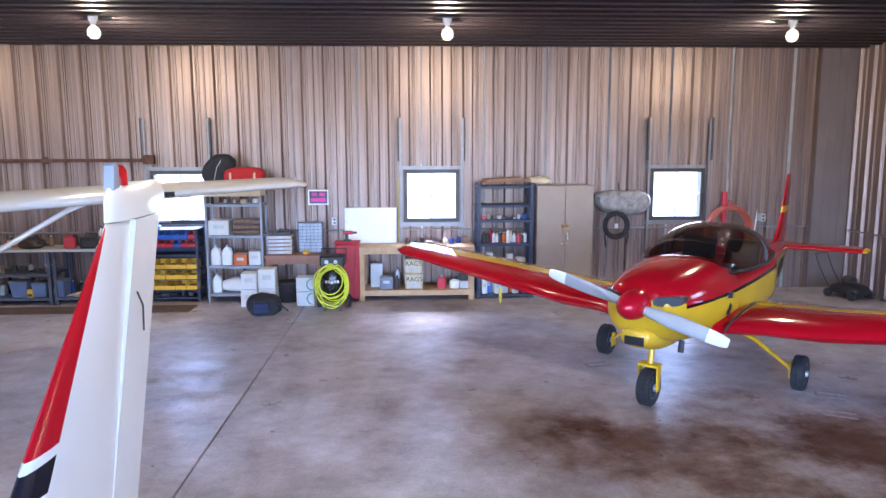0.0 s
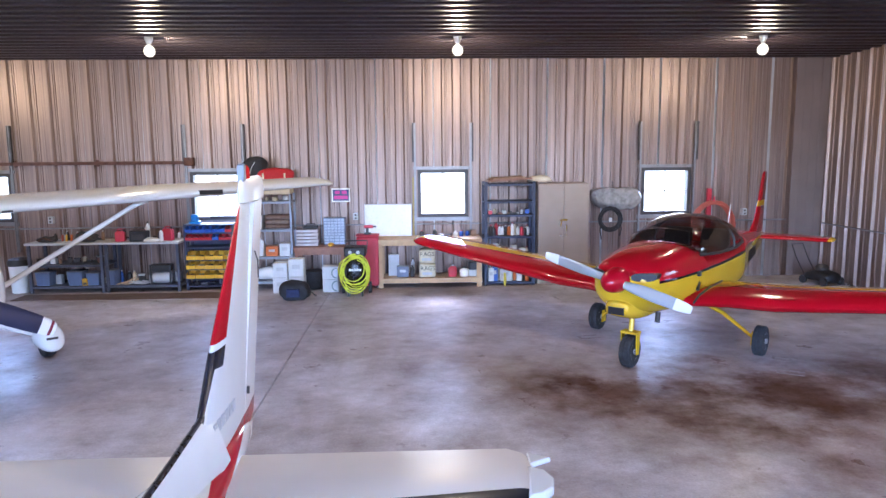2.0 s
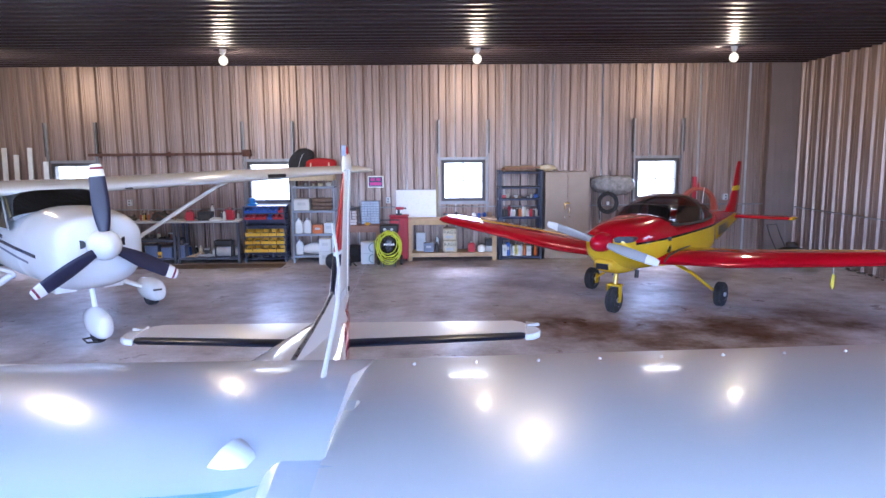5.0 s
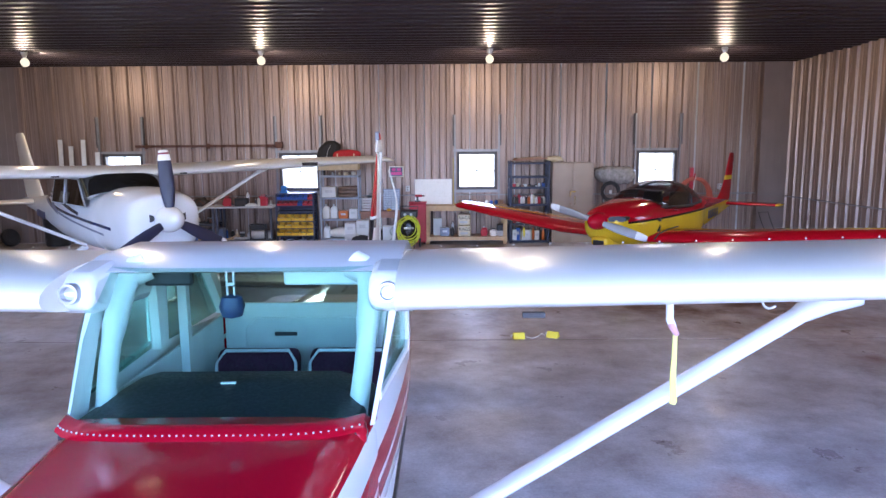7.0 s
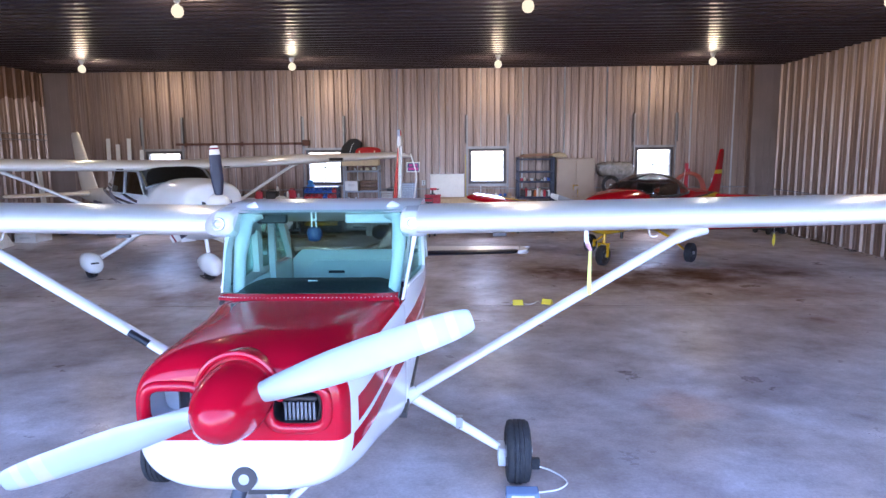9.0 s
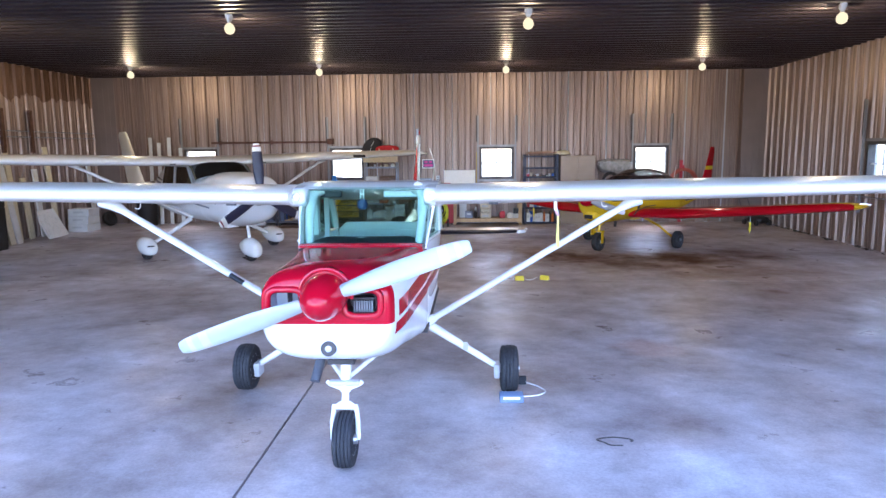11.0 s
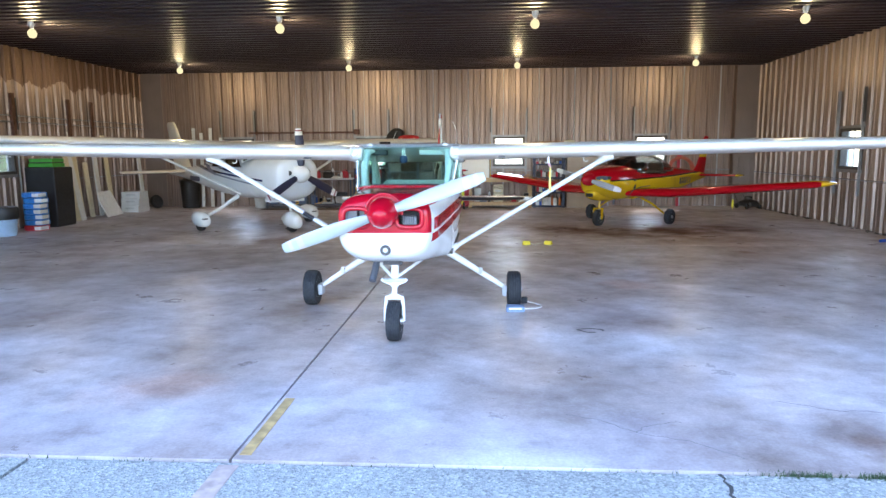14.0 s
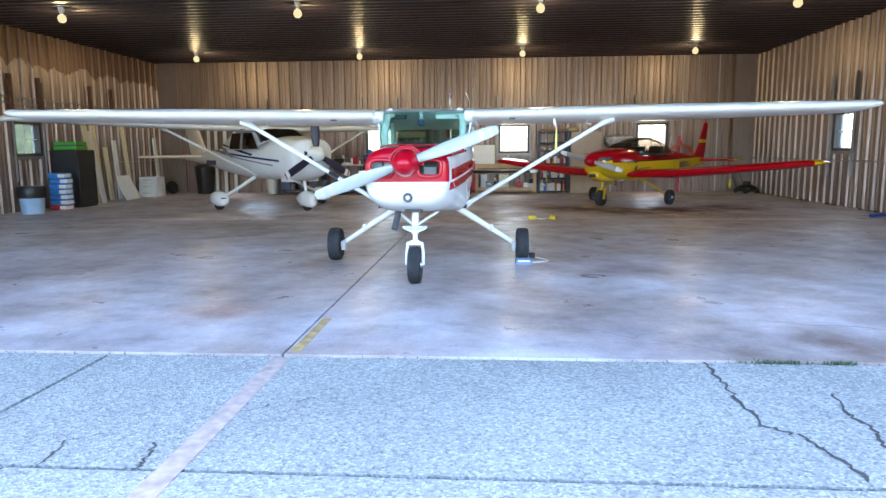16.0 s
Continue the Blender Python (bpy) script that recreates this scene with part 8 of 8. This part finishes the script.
# ---------------- things on the floor ----------------
def floor_things():
    for x, y, rz in ((1.57, 0.76, 4), (1.98, 0.80, -28)):
        t = thing("wheel_chock", "bright yellow wheel chock on the floor", "chock", pose(x, y, 0, 0, 0, rz), group="yellow chocks")
        bm = B()
        slab(bm, [(-0.055, 0.0), (0.055, 0.0), (0.012, 0.07), (-0.012, 0.07)], "x", -0.07, 0.07)
        part("chock_block", bm, M_yelltag, t, bevel=0.006)
        bm = B()
        tube(bm, [(-0.07, 0.0, 0.035), (-0.09, 0.0, 0.035)], 0.012, 8)
        part("rope_eye", bm, M_lgrey, t)
    r = thing("chock_rope", "white rope between the yellow chocks", "rope")
    bm = B()
    tube(bm, spline([(1.89, 0.84, 0.012), (1.86, 0.92, 0.012), (1.80, 0.80, 0.012), (1.72, 0.73, 0.012), (1.66, 0.76, 0.02)], 5), 0.006, 6)
    part("rope_line", bm, M_white, r)
    c = thing("wheel_chock", "grey blue chock under the main wheel", "chock", pose(1.165, -4.56, 0))
    bm = B()
    slab(bm, [(-0.07, 0.0), (0.05, 0.0), (0.03, 0.07), (-0.05, 0.055)], "x", -0.10, 0.10)
    part("chock_block", bm, simple("grey_blue_rubber", (0.16, 0.22, 0.34), 0.6), c, bevel=0.008)
    bm = B()
    box(bm, -0.07, 0.07, -0.068, -0.06, 0.03, 0.05)
    part("chock_print", bm, M_white, c)
    c2 = thing("wheel_chock", "black rubber chock behind the main wheel", "chock", pose(1.30, -4.14, 0))
    bm = B()
    slab(bm, [(-0.04, 0.0), (0.04, 0.0), (0.015, 0.07), (-0.02, 0.07)], "x", -0.05, 0.02)
    part("chock_block", bm, M_rubber, c2, bevel=0.008)
    rp = thing("chock_rope", "thin white rope beside the main wheel", "rope")
    bm = B()
    tube(bm, spline([(1.27, -4.5, 0.01), (1.40, -4.46, 0.01), (1.47, -4.36, 0.01), (1.40, -4.22, 0.01), (1.30, -4.16, 0.02)], 5), 0.006, 6)
    part("rope_line", bm, M_white, rp)
    mat = thing("floor_mat", "worn brown rubber mat in front of the steel benches", "mat", pose(-3.9, 8.45, 0))
    bm = B()
    box(bm, -2.15, 1.55, -0.24, 0.26, 0.0005, 0.012)
    part("mat_sheet", bm, simple("brown_rubber_mat", (0.13, 0.085, 0.065), 0.8, 0, 0.25, 3, 0, 0.3, 40), mat, bevel=0.004)
    jt = thing("floor_joint", "dark filled joint across the concrete floor", "joint", pose(0, 0.70, 0), kind="structure")
    for x0, x1 in ((-10.0, -0.63), (-0.595, 8.8)):
        bm = B()
        box(bm, x0, x1, -0.0105, 0.0105, -0.02, -0.003)
        part("joint_filler", bm, simple("dark_joint_filler", (0.07, 0.055, 0.05), 0.9), jt, smooth=False)
    # taped outlines under the kitplane
    for x, y, rz in ((3.24, 5.25, 12), (5.31, 4.12, -30), (5.10, 3.62, -30)):
        t = thing("floor_mark", "worn pale paint mark on the floor", "floor mark", pose(x, y, 0, 0, 0, rz))
        bm = B()
        for a, b, c, d in ((-0.14, 0.14, -0.08, -0.05), (-0.14, 0.14, 0.05, 0.08), (-0.14, -0.11, -0.05, 0.05)):
            box(bm, a, b, c, d, 0.0005, 0.004)
        part("paint", bm, simple("worn_white_line", (0.34, 0.31, 0.30), 0.6, 0, 0.3, 14), t, smooth=False)
    # hairline cracks in the slab by the door
    for pts in ([(1.39, -7.54), (1.62, -7.63), (1.80, -7.80), (2.08, -7.92), (2.33, -8.14)], [(2.9, -7.2), (3.2, -7.36), (3.55, -7.40), (3.8, -7.58)], [(1.80, -7.80), (1.92, -7.68), (2.12, -7.62)]):
        cr = thing("floor_crack", "thin dark crack in the concrete floor", "crack")
        bm = B()
        rr = random.Random(len(pts))
        tube(bm, [(x + rr.uniform(-0.012, 0.012), y + rr.uniform(-0.012, 0.012), 0.0) for x, y in spline(pts, 5)], 0.0035, 6, True, 0.25)
        part("crack_line", bm, simple("crack_grey", (0.2, 0.19, 0.195), 0.8), cr)
    # painted lines
    yl = thing("lead_in_line", "worn yellow line beside the floor joint", "painted line", pose(-0.545, -7.75, 0))
    bm = B()
    box(bm, -0.035, 0.035, -0.5, 0.42, 0.0005, 0.004)
    part("paint", bm, simple("worn_yellow_paint", (0.46, 0.32, 0.14), 0.7, 0, 0.45, 9), yl, smooth=False)
    orr = thing("lead_in_line", "faded orange line on the apron", "painted line", pose(-0.60, -9.2, -0.012))
    bm = B()
    box(bm, -0.058, 0.058, -3.0, 0.84, 0.0005, 0.004)
    part("paint", bm, simple("faded_orange_paint", (0.43, 0.345, 0.31), 0.85, 0, 0.25, 14, 0, 0.3, 60), orr, smooth=False)
    o = thing("oil_ring", "dark dried oil ring on the floor", "stain", pose(1.87, -5.36, 0))
    bm = B()
    pts = [(0.11 * math.cos(a) * (1 + 0.25 * math.sin(3 * a)), 0.07 * math.sin(a), 0.001) for a in [2 * math.pi * k / 24 * 0.8 for k in range(25)]]
    tube(bm, pts, 0.011, 6, True, 0.3)
    part("oil", bm, simple("old_oil", (0.05, 0.045, 0.045), 0.4), o)


# ---------------- cracks and weeds on the apron ----------------
def apron_details():
    r = random.Random(21)
    lines = [[(2.15, -8.33), (2.13, -8.68), (2.126, -9.02), (2.12, -9.34), (2.26, -9.46), (2.31, -9.68), (2.33, -9.93)], [(2.69, -8.85), (2.61, -9.17), (2.64, -9.28), (2.59, -9.55), (2.62, -9.95)], [(-0.594, -9.33), (-0.59, -9.53), (-0.567, -9.75), (-0.60, -9.95)], [(-0.79, -9.70), (-0.757, -9.88), (-0.74, -9.96)], [(-1.20, -9.97), (-1.24, -9.7), (-1.10, -9.6)], [(-0.59, -9.35), (-0.40, -9.2), (-0.15, -9.05)], [(-1.35, -10.0), (-1.5, -10.25), (-1.9, -10.6)]]
    dark = simple("crack_dirt", (0.06, 0.062, 0.06), 0.95)
    for ln in lines:
        t = thing("pavement_crack", "dark irregular crack in the concrete apron", "crack", group="cracks in the apron")
        pts = []
        for (a, b), (c, d) in zip(ln, ln[1:]):
            for k in range(8):
                u = k / 8
                pts.append((a + (c - a) * u + r.uniform(-0.018, 0.018), b + (d - b) * u + r.uniform(-0.018, 0.018)))
        bm = B()
        left, right = [], []
        for i, (x, y) in enumerate(pts):
            w = r.uniform(0.005, 0.014) * (1.0 if ln[0][0] > 2.1 else 0.7)
            left.append(bm.verts.new((x - w, y - w * 0.4, -0.0095)))
            right.append(bm.verts.new((x + w, y + w * 0.4, -0.0095)))
        for i in range(len(pts) - 1):
            bm.faces.new((left[i], right[i], right[i + 1], left[i + 1]))
        part("crack_line", bm, dark, t, smooth=False)
    g = thing("weeds", "small green weeds growing in the pavement joint", "weeds", kind="stuff")
    bm = B()
    for i in range(600):
        u = r.random()
        if u < 0.55:
            x = r.gauss(2.62, 0.12) if r.random() < 0.6 else r.gauss(2.98, 0.07)
        else:
            x = r.uniform(-6, 5)
        y = YF - 0.012 + r.gauss(0, 0.014)
        h = r.uniform(0.006, 0.02) * (1 if u < 0.55 else 0.6)
        a = r.uniform(0, math.pi)
        dx, dy = math.cos(a) * 0.004, math.sin(a) * 0.004
        lx, ly = r.uniform(-0.02, 0.02), r.uniform(-0.02, 0.02)
        v = [bm.verts.new((x - dx, y - dy, -0.015)), bm.verts.new((x + dx, y + dy, -0.015)), bm.verts.new((x + lx, y + ly, h))]
        bm.faces.new(v)
    part("blades", bm, simple("weed_green", (0.05, 0.085, 0.035), 0.8, 0, 0.3, 30), g, smooth=False)


steel_bench(-6.05, -4.72, 5)
steel_bench(-4.68, -3.36, 15, (0.13,))
bench_clutter()
bin_rack()
grey_rack()
wooden_table()
floor_boxes()
compressor()
pine_bench()
bottle_shelf()
metal_cabinet()
wall_hangings()
west_side()
east_side()
floor_things()
apron_details()
